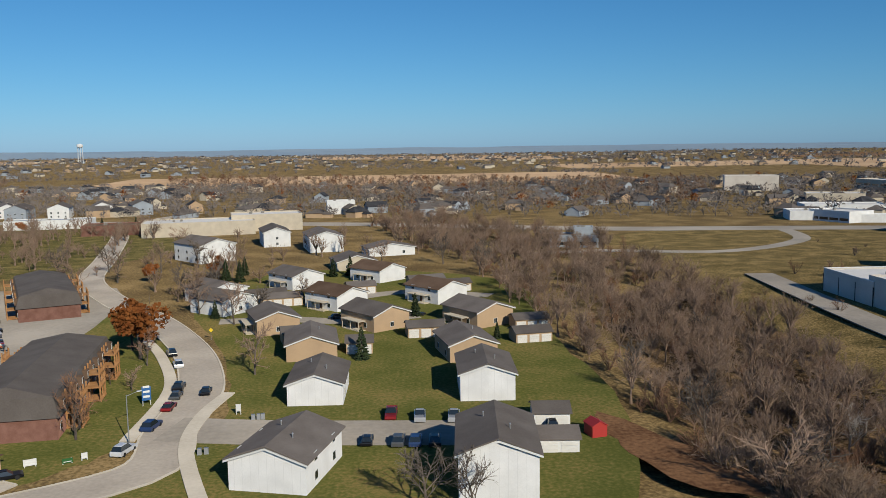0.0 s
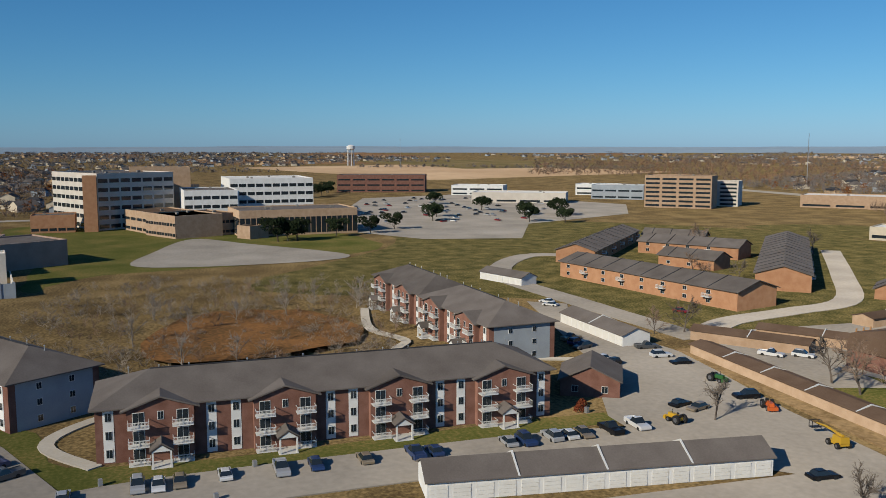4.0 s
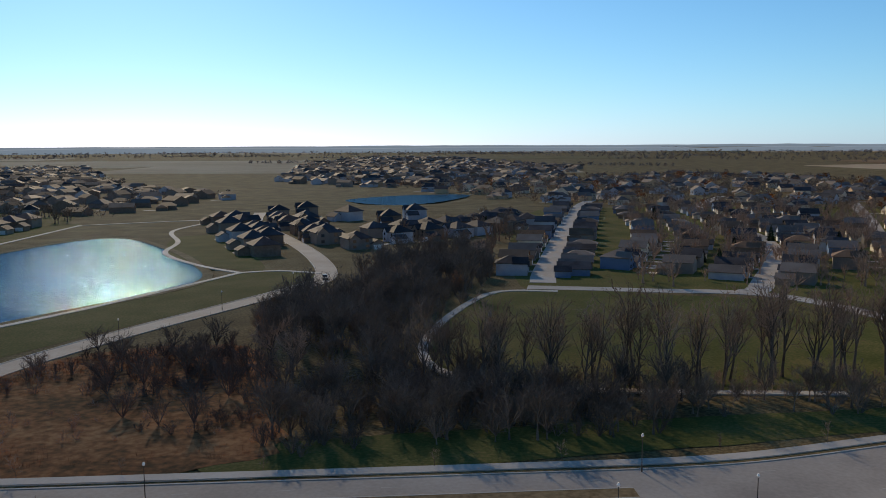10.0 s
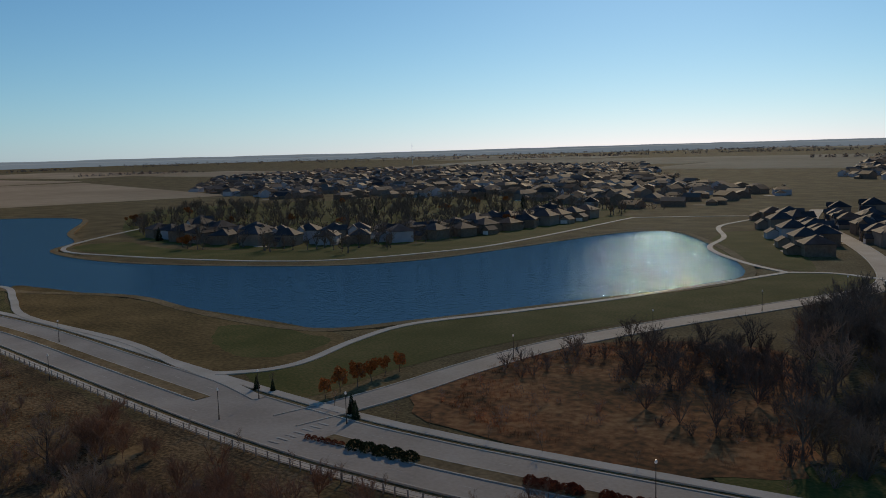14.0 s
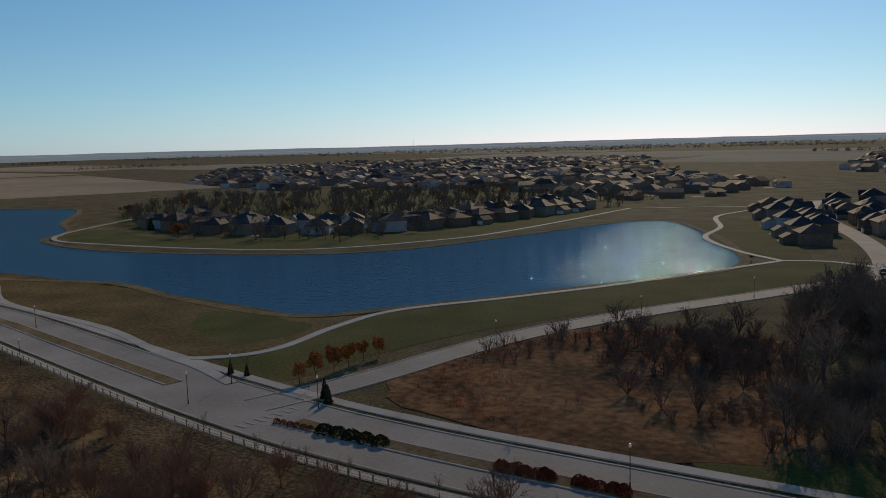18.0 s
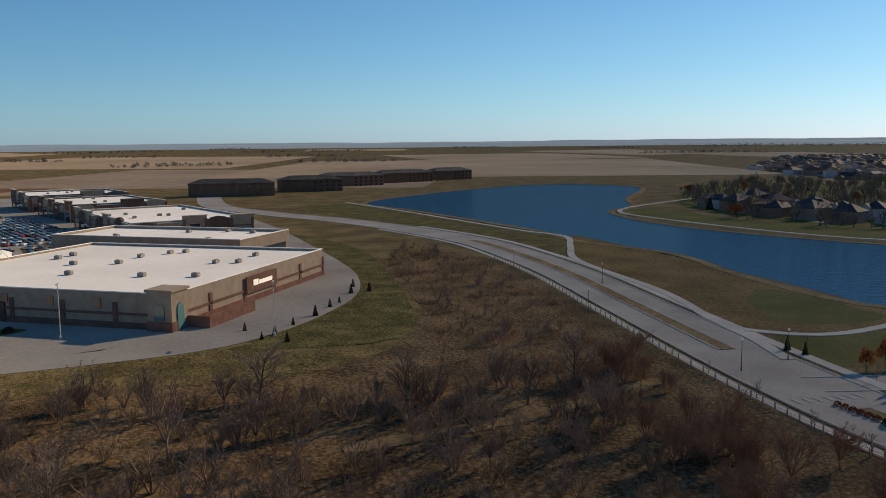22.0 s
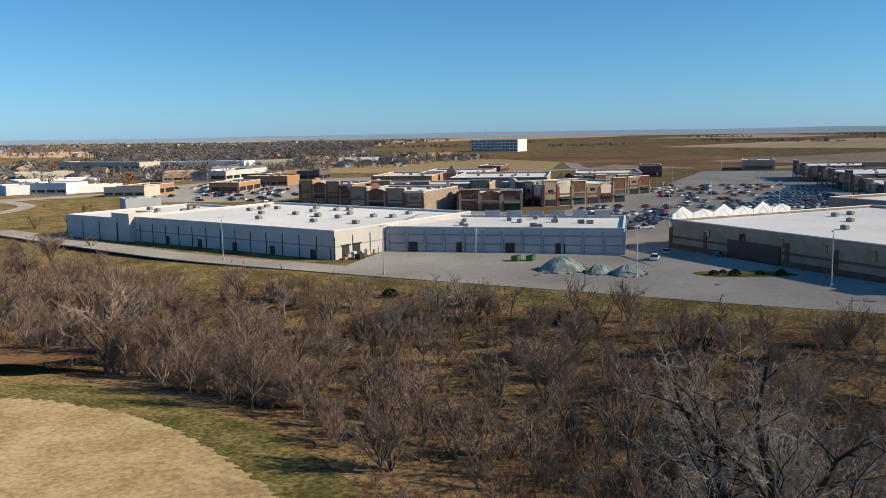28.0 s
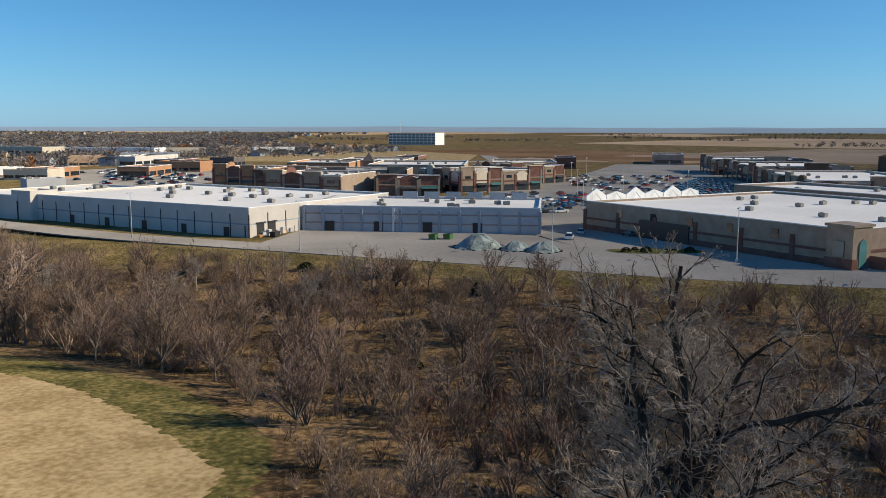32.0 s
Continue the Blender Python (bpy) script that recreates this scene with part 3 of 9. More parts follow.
sheet("lawn", [(117, 8), (128, -2), (150, -17), (176, -22), (212, -18), (290, -2), (240, -26), (165, -30), (124, -27), (114, -14)], 0.03, M["verge"], "green verge beside the store's service road", "lawn", wobble=0.4)
def far_field(cx, cy, w, l, turn, k, lab, n=10):
    """A field laid over the rolling ground, w by l in plan units."""
    c, s = math.cos(turn), math.sin(turn)
    vs, fs = [], []
    lift = 0.25 + math.hypot(cx, cy) * 0.0003
    steps = [0.0] + [0.015 + 0.97 * i / n for i in range(n + 1)] + [1.0]
    for i, fx in enumerate(steps):
        for j, fy in enumerate(steps):
            px, py = (fx - 0.5) * w, (fy - 0.5) * l
            x, y = cx + px * c - py * s, cy + px * s + py * c
            rim = i in (0, n + 2) or j in (0, n + 2)
            vs.append((x * U, y * U, height(x, y) + (-0.3 if rim else lift)))
    n += 2
    fs = [(i * (n + 1) + j, (i + 1) * (n + 1) + j, (i + 1) * (n + 1) + j + 1, i * (n + 1) + j + 1) for i in range(n) for j in range(n)]
    tagged(new("field", mesh("field", vs, fs, M[k], True)), lab, "field", kind="structure")


far_field(-810, -601, 900, 180, 0.46, "plough", "red-brown ploughed field beside the boulevard", 16)
far_field(-640, -640, 300, 300, 0.46, "plough", "red-brown ploughed field behind the houses")
far_field(-900, -1350, 900, 420, 0.3, "tanfield", "pale harvested field far off")
far_field(300, -1300, 700, 380, 0.1, "tanfield", "pale harvested field beyond the houses")
far_field(1050, -250, 620, 560, -0.2, "tanfield", "broad pale harvested hillside", 14)
far_field(1500, 250, 700, 500, -0.2, "tanfield", "broad pale harvested hillside", 14)
far_field(720, 330, 200, 380, -0.5, "plough", "brown cut bank behind the shops")
far_field(560, 470, 300, 220, 0.5, "hay", "tan grass corridor behind the shops")
far_field(700, 700, 420, 200, 0.6, "tanfield", "pale field beyond the shops")
far_field(900, -1550, 900, 420, 0.2, "tanfield", "pale harvested field beyond the lake suburb")
far_field(830, 40, 420, 400, -0.25, "stubble_tan", "pinkish-tan field behind the far apartments", 14)
far_field(680, 250, 260, 180, 0.3, "stubble_tan", "tan bank beyond the car park")
far_field(-1250, 420, 560, 420, 0.3, "tanfield", "tan field beyond the hospital")
far_field(-90, 1020, 620, 260, 0.1, "tanfield", "tan cleared land beyond the woods")
frng = random.Random(77)
for k in range(46):
    a, r = 6.283 * (k + frng.random() * 0.6) / 46, frng.uniform(1500, 3500)
    far_field(r * math.sin(a), r * math.cos(a), frng.uniform(250, 700), frng.uniform(200, 420), frng.uniform(-0.2, 0.2), frng.choice(("tanfield", "plough", "field", "tanfield")), "far-off patchwork field", 8)

# ---------------- roads, car parks and paths ----------------
BLVD = [(-1400, -770), (-550, -356), (-398, -283), (-295, -217), (-240, -181), (-195, -158), (-154, -137.7), (-119, -126.7), (-88, -113.2), (-63, -101.9), (-39.4, -92), (-10.7, -85.6), (20, -79.5), (45, -74.6), (58, -72.6), (72, -71.2), (95, -70.6), (135, -71.2), (175, -71.8), (212, -69.5), (248, -64), (290, -48.5), (332, -27), (375, 2), (430, 30), (520, 42)]
BL = curve(BLVD, False, 8)
blz = layer(0.06)
bl = tagged(new("road", ribbon_mesh("road", BL, -8.1, 8.1, -0.1, blz, M["road"])), "divided concrete boulevard with a planted median", "road", kind="structure")
for o0, o1, lab in ((-8.4, -8.1, ""), (8.1, 8.4, "")):
    part("kerb", ribbon_mesh("kerb", BL, o0, o1, -0.1, blz + 0.12, M["path"]), bl)
dash = Shape().box(-1.2, -0.06, 0, 1.2, 0.06, 0.008).mesh("lane_dash", M["path"])
run = 0.0
for a, b in zip(BL, BL[1:]):
    run += (b - a).length * U
    if -125 < a.x < 130 and run > 11 and not 72 < a.x < 94:
        run = 0.0
        d = (b - a).normalized()
        for o in (-4.8, 4.8):
            part("lane_dash", dash, bl, "", (a.x * U - d.y * o, a.y * U + d.x * o, blz + 0.004), math.atan2(d.y, d.x))
near = [p for p in BL if -420 < p.x < 300]
for a, b in ((-400, -66), (-28, 72), (95, 250)):
    seg = [p for p in near if a < p.x < b]
    if len(seg) > 2:
        md = tagged(new("median", ribbon_mesh("median", seg, -1.5, 1.5, -0.1, blz + 0.13, M["bank"])), "kerbed median of dry grass along the boulevard", "median", kind="structure")
        for o0, o1 in ((-1.75, -1.5), (1.5, 1.75)):
            part("kerb", ribbon_mesh("kerb", seg, o0, o1, -0.1, blz + 0.16, M["path"]), md)
for o0, o1 in ((-12.2, -9.9), (9.6, 11.3)):
    tagged(new("pavement", ribbon_mesh("pavement", [p for p in BL if -430 < p.x < 300], o0, o1, -0.1, blz + 0.05, M["path"])), "pale concrete footpath along the boulevard", "footpath", kind="structure")

road("road", [(80, -72), (78.6, -84), (78.2, -96), (78.6, -108), (78, -125), (75.4, -140), (68.5, -165), (60, -190), (50, -222), (50, -241), (60, -270), (76, -305), (100, -350), (128, -400), (150, -470)], 7.4, M["road"], "concrete street curving past the lake")
road("road", [(-34, -92), (-32, -78), (-22, -70), (8, -66)], 8.5, M["road"], "short concrete side street", kerb=False)
road("road", [(-60, 80), (-37, 96), (-37.5, 112), (-38, 122), (-39.5, 134), (-45, 151), (-53, 168), (-66, 190), (-84, 214), (-105, 250), (-120, 300), (-145, 380), (-165, 430), (-150, 520)], 8.6, M["road"], "curving concrete street with parked cars")
road("road", [(-38, 113), (-22, 111), (2, 110), (9, 109)], 12, M["lot"], "concrete court between the townhouses", kerb=False)
road("road", [(-6, 190), (-22, 185), (-36, 188), (-50, 186)], 7, M["lot"], "concrete lane between garages", kerb=False, z=0.05)
road("road", [(12, 215), (-10, 222), (-25, 212)], 7, M["lot"], "concrete lane between garages", kerb=False, z=0.05)
road("highway", [(-700, 500), (-300, 470), (-60, 430), (0, 411), (80, 385), (196, 372), (420, 330), (800, 220)], 22, M["lot"], "four-lane highway crossing the valley", kerb=False)
road("road", [(33, 300), (58, 305), (100, 298), (140, 330), (150, 372)], 8, M["lot"], "service road to the highway", kerb=False)
road("road", [(-470, -300), (-472, -215), (-475, -165), (-490, -60), (-500, 100)], 12, M["road"], "cross street by the hospital", kerb=False)
for pts, w, lab in (([(-14, -232), (-16, -280), (-33, -525), (-60, -660)], 9, "sunlit suburban street"), ([(-66, -222), (-74, -237), (-100, -340), (-102, -511), (-140, -640)], 8, "sunlit suburban street"),
                    ([(-98, -160), (-104, -172), (-131, -237), (-150, -358), (-170, -430), (-210, -574)], 8, "sunlit suburban street"), ([(-10, -224), (-40, -222), (-74, -216), (-100, -170), (-116, -150)], 7, "street along the park"),
                    ([(-131, -237), (-170, -250), (-215, -248), (-300, -300), (-340, -380)], 8, "suburban street"), ([(-180, -250), (-230, -350), (-260, -520)], 7, "suburban street")):
    road("road", pts, w, M["concrete"], lab, kerb=False, z=0.07)
for pts, k, lab in (([(-142.8, -50), (-155, -50), (-172, -46), (-170, -40), (-123, -13), (-106, -5), (-97, -5), (-94, -14), (-103, -22), (-109, -27)], "lot", "worn concrete car park beside the apartments"),
                    ([(-110, 66), (-140, 79), (-196, 92), (-190, 100), (-175, 93), (-138, 98), (-104, 92), (-53, 88), (-52, 82), (-66, 72), (-84, 76), (-94, 66)], "lot", "wide worn concrete yard between garages"),
                    ([(-86, 28), (-60, 36), (-52, 82), (-66, 72), (-84, 76)], "lot", "concrete apron before the garages"),
                    ([(-112, 180), (-120, 172), (-140, 190), (-172, 201), (-176, 213), (-150, 208), (-124, 200)], "lot", "concrete parking court behind the apartments"),
                    ([(-130, 101), (-143, 107), (-125, 119), (-108, 116), (-112, 104)], "lot", "concrete parking court by the carports"),
                    ([(-84, 118), (-98, 120), (-110, 150), (-110, 168), (-100, 150)], "lot", "concrete parking row beside the apartments"),
                    ([(99, 112), (128, 124), (141, 74), (130, 60), (120, 20), (108, 45), (104, 70)], "lot", "pale concrete loading yard behind the stores"),
                    ([(119, 22), (133, 10), (166, 74), (152, 84), (142, 74), (130, 60)], "lot", "concrete lot beside the big store"),
                    ([(118, 22), (131, 14), (197, -8), (200, -15), (150, -13), (124, 0)], "lot", "concrete drive round the big store"),
                    ([(141, 74), (150, 60), (168, 76), (225, 62), (262, 75), (335, 45), (420, 60), (545, 130), (515, 208), (335, 158), (250, 150), (235, 140), (190, 130), (176, 92)], "lot", "wide concrete car park before the shops"),
                    ([(180, 300), (205, 262), (330, 290), (420, 330), (300, 420), (220, 400)], "lot", "far concrete car park behind the shops"),
                    ([(172, 140), (212, 150), (200, 260), (165, 250)], "lot", "concrete car park between shops")):
    sheet("car_park" if k == "lot" else "bank", pts, 0.05, M[k], lab, "car park" if k == "lot" else "grass", smooth=False)
tagged(new("bank", ribbon_mesh("bank", curve([(-141, 99.5), (-120, 96.9), (-95, 94.6), (-70, 92.6), (-53, 90.6)], False, 6), -2.0, 2.4, -0.1, layer(0.2), M["bank"])), "straw-coloured grass slope below the carport", "grass", kind="structure")
sheet("lawn", [(127, 50), (130, 44), (135.5, 37.5), (138, 41), (134, 49), (129.5, 53.5)], 0.12, M["lawn"], "planted island in the store's lot", "lawn")
road("road", [(-95, -16), (-100.5, 0), (-101.5, 30), (-101, 58), (-97, 72)], 13, M["lot"], "concrete lane in front of the apartments", kerb=False)
road("road", [(-51, 90.5), (-62, 95.6), (-74, 99), (-80.5, 103), (-82, 110), (-84, 122), (-88.6, 140), (-94.5, 158), (-104, 179), (-115, 201), (-126, 224)], 8.5, M["concrete"], "pale concrete drive between the apartments")
road("road", [(-150, 110), (-160, 124), (-165, 145), (-172, 168), (-205, 198), (-255, 240)], 8, M["concrete"], "drive of the brick complex", kerb=False)
road("road", [(-148, 108), (-190, 104), (-240, 103), (-277, 128), (-270, 150)], 9, M["lot"], "drive behind the brick complex", kerb=False)
road("road", [(92, 245), (90.5, 160), (96.5, 112), (105, 66), (113, 25), (123, 3), (150, -13), (176, -18), (212, -15), (300, 1), (345, 12)], 10, M["lot"], "concrete service road along the stores", kerb=False)
sheet("car_park", [(-430, 60), (-500, 110), (-620, 150), (-650, 240), (-500, 300), (-430, 260), (-390, 180), (-330, 150), (-340, 110)], 0.045, M["lot"], "pale hospital car park", "car park", smooth=False)
sheet("car_park", [(-235, -75), (-318, -105), (-318, -92), (-240, -68)], 0.05, M["concrete"], "concrete drive beside the blank hall", "drive", smooth=False)
sheet("car_park", [(-290, 0), (-285, 48), (-300, 70), (-345, 40), (-370, 20), (-330, 5)], 0.05, M["lot"], "turning loop below the hospital", "drive")
road("road", [(300, 150), (380, 190), (520, 300), (750, 460), (1100, 760)], 14, M["lot"], "straight road leading away behind the shops", kerb=False, z=0.09)
for pts, lab in (([(440, -36), (375, -57), (310, -76), (272, -88), (252, -96), (226, -89), (196, -81), (148, -82.5), (117, -79), (108, -83.5), (105, -93.5), (111, -112), (113, -130), (103, -155), (92, -186), (77, -242)], "pale concrete lakeside path"),
                 ([(77, -242), (97, -257), (121, -285), (132, -320), (154, -363), (160, -417), (212, -386)], "pale concrete lakeside path"), ([(77, -242), (66, -247), (52, -243)], "short link path"),
                 ([(117, -79), (104, -78), (92, -76)], "short link path"), ([(420, -230), (353, -156), (298, -155), (224, -182), (199, -228), (196, -273), (212, -386)], "lakeside path below the houses"),
                 ([(-61, -130), (-8, -130), (8, -155), (0, -212), (-18, -218)], "park footpath"), ([(-112, -1.5), (-122, -8), (-131, -3), (-140, 10)], "footpath between lawns"), ([(-140, 78), (-154, 49), (-165, 52), (-178, 48), (-200, 52)], "curving footpath behind the apartments"),
                 ([(-34, 130), (-35, 118), (-33, 104), (-25, 84)], "footpath along the street"), ([(-42, 108), (-44, 132), (-52, 153), (-60, 168)], "footpath along the street")):
    road("footpath", pts, 2.4, M["path"], lab, "footpath", 0.1, False)

# ---------------- trees ----------------
def limb(S, p, d, length, r, rng, sides, bend=0.25, n=3, lift=0.0):
    """A bending tapered limb; returns the points and directions along it."""
    pts, dirs = [p.copy()], [d.copy()]
    rad = [r]
    for k in range(n):
        d = (d + Vector((rng.uniform(-bend, bend), rng.uniform(-bend, bend), rng.uniform(-bend, bend) * 0.6 + lift))).normalized()
        p = p + d * (length / n)
        pts.append(p.copy())
        dirs.append(d.copy())
        rad.append(r * (1 - 0.75 * (k + 1) / n))
    base = len(S.v)
    for q, e, rr in zip(pts, dirs, rad):
        u = e.orthogonal().normalized()
        w = e.cross(u)
        for s in range(sides):
            a = 2 * math.pi * s / sides
            S.v.append(tuple(q + (u * math.cos(a) + w * math.sin(a)) * rr))
    for k in range(n):
        for s in range(sides):
            i, j = base + k * sides + s, base + k * sides + (s + 1) % sides
            S.f.append((i, j, j + sides, i + sides))
            S.m.append(0)
    return pts, dirs


def side_way(d, rng, spread):
    u = d.orthogonal().normalized()
    w = d.cross(u)
    a = rng.uniform(0, 2 * math.pi)
    return (d * math.cos(spread) + (u * math.cos(a) + w * math.sin(a)) * math.sin(spread)).normalized()


def twig(S, p, d, length, r):
    """One thin tapering blade, turned about its own axis by its place."""
    u = d.orthogonal().normalized()
    a = (p.x * 12.9 + p.y * 78.2 + p.z * 37.7 + length * 91.0) % 6.2832
    u = (u * math.cos(a) + d.cross(u) * math.sin(a)) * r * 1.15
    k = len(S.v)
    S.v += [tuple(p + u), tuple(p - u), tuple(p + d * length)]
    S.f.append((k, k + 1, k + 2))
    S.m.append(0)


def thicket_plant(seed, H, stems=7, spread=0.45, n1=7, n2=7, n3=3, thick=1.0, trunk=0.0, lift=0.08):
    """A rounded many-stemmed bare shrub or small tree: stem mesh and twig mesh."""
    rng = random.Random(seed)
    T, C = Shape(), Shape()
    hub = Vector((0, 0, -0.2))
    if trunk:
        pts, _ = limb(T, Vector((0, 0, -0.4)), Vector((0, 0, 1)), trunk * H + 0.4, 0.02 * H * thick, rng, 5, 0.06, 2)
        hub = pts[-1]
    for i in range(stems):
        a, tilt = 6.283 * (i + rng.random() * 0.8) / stems, spread * rng.uniform(0.25, 1.25)
        d = Vector((math.cos(a) * math.sin(tilt), math.sin(a) * math.sin(tilt), math.cos(tilt)))
        L = H * (1 - trunk) * rng.uniform(0.55, 0.85)
        lp, ld = limb(T, hub, d, L, 0.0095 * H * thick, rng, 3, 0.2, 3, lift)
        for j in range(n1):
            g = 0.2 + 0.8 * (j + rng.random()) / n1
            q, b = min(int(g * 3), 2), 0.0
            p = lp[q].lerp(lp[q + 1], min(g * 3 - q, 1))
            e = side_way(ld[q + 1], rng, rng.uniform(0.35, 0.85))
            e = (e + Vector((0, 0, lift * 2))).normalized()
            l1 = H * rng.uniform(0.2, 0.36) * (1.2 - 0.45 * g)
            twig(C, p, e, l1, 0.0042 * H * thick)
            for m in range(n2):
                f = rng.uniform(0.15, 0.95)
                w = side_way(e, rng, rng.uniform(0.3, 0.8))
                l2 = l1 * rng.uniform(0.3, 0.6)
                twig(C, p + e * l1 * f, w, l2, 0.0026 * H * thick)
                for o in range(n3):
                    twig(C, p + e * l1 * f + w * l2 * rng.uniform(0.25, 0.85), side_way(w, rng, rng.uniform(0.4, 0.9)), l2 * rng.uniform(0.4, 0.75), 0.0019 * H * thick)
    return T, C


def great_tree(seed, H, R):
    """An old spreading tree: short thick trunk, crooked dark limbs out to a round dome, then boughs, branches and fine twigs."""
    rng = random.Random(seed)
    T, C = Shape(), Shape()
    tp, _ = limb(T, Vector((0, 0, -0.5)), Vector((0.02, 0.05, 1)).normalized(), H * 0.4, 0.85, rng, 9, 0.07, 5)
    for i in range(17):
        a = i * 2.4 + rng.uniform(-0.35, 0.35)
        tilt = (0.12 + 0.95 * (i / 16) ** 0.8) + rng.uniform(-0.08, 0.08)
        p = tp[5].lerp(tp[3], i / 16)
        d = Vector((math.cos(a) * math.sin(tilt), math.sin(a) * math.sin(tilt), math.cos(tilt)))
        top = H - p.z
        reach = rng.uniform(0.82, 1.0) / math.sqrt((math.sin(tilt) / R) ** 2 + (math.cos(tilt) / top) ** 2)
        lp, ld = limb(T, p - d * 0.3, d, reach * 0.94, rng.uniform(0.2, 0.34), rng, 6, 0.42, 10, 0.02)
        for j in range(15):
            g = 0.16 + 0.84 * (j + rng.random()) / 15
            q = min(int(g * 10), 9)
            s0 = lp[q].lerp(lp[q + 1], min(g * 10 - q, 1))
            e = side_way(ld[q + 1], rng, rng.uniform(0.4, 1.05))
            l1 = reach * rng.uniform(0.2, 0.38) * (1.2 - 0.55 * g)
            sp, sd = limb(T, s0, e, l1, 0.055, rng, 4, 0.5, 4, 0.05)
            for m in range(10):
                h = rng.uniform(0.12, 1)
                b = min(int(h * 4), 3)
                z = sp[b].lerp(sp[b + 1], h * 4 - b)
                w = side_way(sd[b + 1], rng, rng.uniform(0.35, 1.0))
                l2 = l1 * rng.uniform(0.25, 0.45)
                bp2, bd2 = limb(C, z, w, l2, 0.022, rng, 3, 0.45, 2, 0.08)
                for o in range(6):
                    f = rng.uniform(0.15, 1)
                    c = min(int(f * 2), 1)
                    v = bp2[c].lerp(bp2[c + 1], f * 2 - c)
                    x = side_way(bd2[c + 1], rng, rng.uniform(0.3, 1.0))
                    l3 = l2 * rng.uniform(0.25, 0.5)
                    twig(C, v, x, l3, 0.016)
                    twig(C, v + x * l3 * 0.35, side_way(x, rng, 0.7), l3 * 0.6, 0.014)
                    twig(C, v + x * l3 * 0.6, side_way(x, rng, 0.8), l3 * 0.5, 0.014)
    # a torn pale bough
    limb(C, tp[3], Vector((-0.5, 0.75, -0.1)).normalized(), 2.6, 0.3, rng, 7, 0.2, 4)
    return T, C


def bare_tree(seed, H, trunk_r, stem=0.25, limbs=7, subs=5, twigs=6, fine=2, spread=0.75, thick=1.0, lift=0.12, lean=False, dark=False):
    """Trunk-and-limb mesh and twig mesh of a leafless tree of height H."""
    rng = random.Random(seed)
    T, C = Shape(), Shape()
    pts, dirs = limb(T, Vector((0, 0, -0.4)), Vector((0, 0, 1)), H * 0.72, trunk_r, rng, 3 if lean else 6, 0.12, 5)
    for i in range(limbs):
        f = stem + (1 - stem) * (i + rng.random() * 0.6) / limbs
        k = min(int(f * 5), 4)
        p = pts[k].lerp(pts[k + 1], min(f * 5 - k, 1))
        d = side_way(dirs[k + 1], rng, spread * rng.uniform(0.7, 1.3))
        L = H * rng.uniform(0.34, 0.52) * (1.15 - 0.55 * f)
        lp, ld = limb(T, p, d, L, trunk_r * 0.5 * (1.1 - f * 0.6), rng, 3 if lean else 5, 0.3, 3, lift)
        for j in range(subs):
            g = 0.25 + 0.75 * (j + rng.random()) / subs
            a = min(int(g * 3), 2)
            q = lp[a].lerp(lp[a + 1], min(g * 3 - a, 1))
            e = side_way(ld[a + 1], rng, rng.uniform(0.4, 1.0))
            if lean:
                e = (e + Vector((0, 0, lift))).normalized()
                sl = L * rng.uniform(0.35, 0.6)
                twig(C, q, e, sl, 0.045 * thick * H / 10)
                sp, sd = [q, q + e * sl * 0.5, q + e * sl], [e, e, e]
            else:
                sp, sd = limb(T if dark else C, q, e, L * rng.uniform(0.35, 0.6), 0.045 * thick * H / 10, rng, 3, 0.35, 2, lift)
            for m in range(twigs):
                h = rng.uniform(0.15, 1)
                b = min(int(h * 2), 1)
                z = sp[b].lerp(sp[b + 1], h * 2 - b)
                w = side_way(sd[b + 1], rng, rng.uniform(0.3, 1.0))
                tl = L * rng.uniform(0.16, 0.34)
                twig(C, z, w, tl, 0.022 * thick * H / 10)
                for o in range(fine):
                    twig(C, z + w * tl * rng.uniform(0.3, 0.7), side_way(w, rng, rng.uniform(0.4, 0.9)), tl * 0.6, 0.013 * thick * H / 10)
    return T, C


def leafy_tree(seed, H, trunk_r, count, leaf, width=0.42, base=0.22):
    """Trunk mesh and a crown of many small leaf clumps in uneven lobes."""
    rng = random.Random(seed)
    T, C = bare_tree(seed, H, trunk_r, base, 7, 4, 2, 0)
    T.v, off = T.v + C.v, len(T.v)
    T.f += [tuple(i + off for i in f) for f in C.f]
    T.m += C.m
    lobes = [(Vector((rng.gauss(0, 0.5), rng.gauss(0, 0.5), rng.uniform(-0.5, 0.75))), rng.uniform(0.35, 0.6)) for _ in range(12)]
    L = Shape()
    for _ in range(count):
        c, r = rng.choice(lobes)
        v = Vector((rng.gauss(0, 1), rng.gauss(0, 1), rng.gauss(0, 1))).normalized() * (r * rng.uniform(0.6, 1.05))
        p = (c + v)
        q = Vector((p.x * H * width * 0.8, p.y * H * width * 0.8, H * (0.6 + p.z * 0.32)))
        if q.z < H * base * 0.7:
            continue
        n = Vector((rng.gauss(0, 1), rng.gauss(0, 1), rng.gauss(0, 1))).normalized()
        u = n.orthogonal().normalized() * leaf * rng.uniform(0.6, 1.3)
        w = n.cross(u) * rng.uniform(0.5, 0.9)
        k = len(L.v)
        L.v += [tuple(q + u), tuple(q + w), tuple(q - u), tuple(q - w)]
        L.f.append((k, k + 1, k + 2, k + 3))
        L.m.append(0)
    return T, L


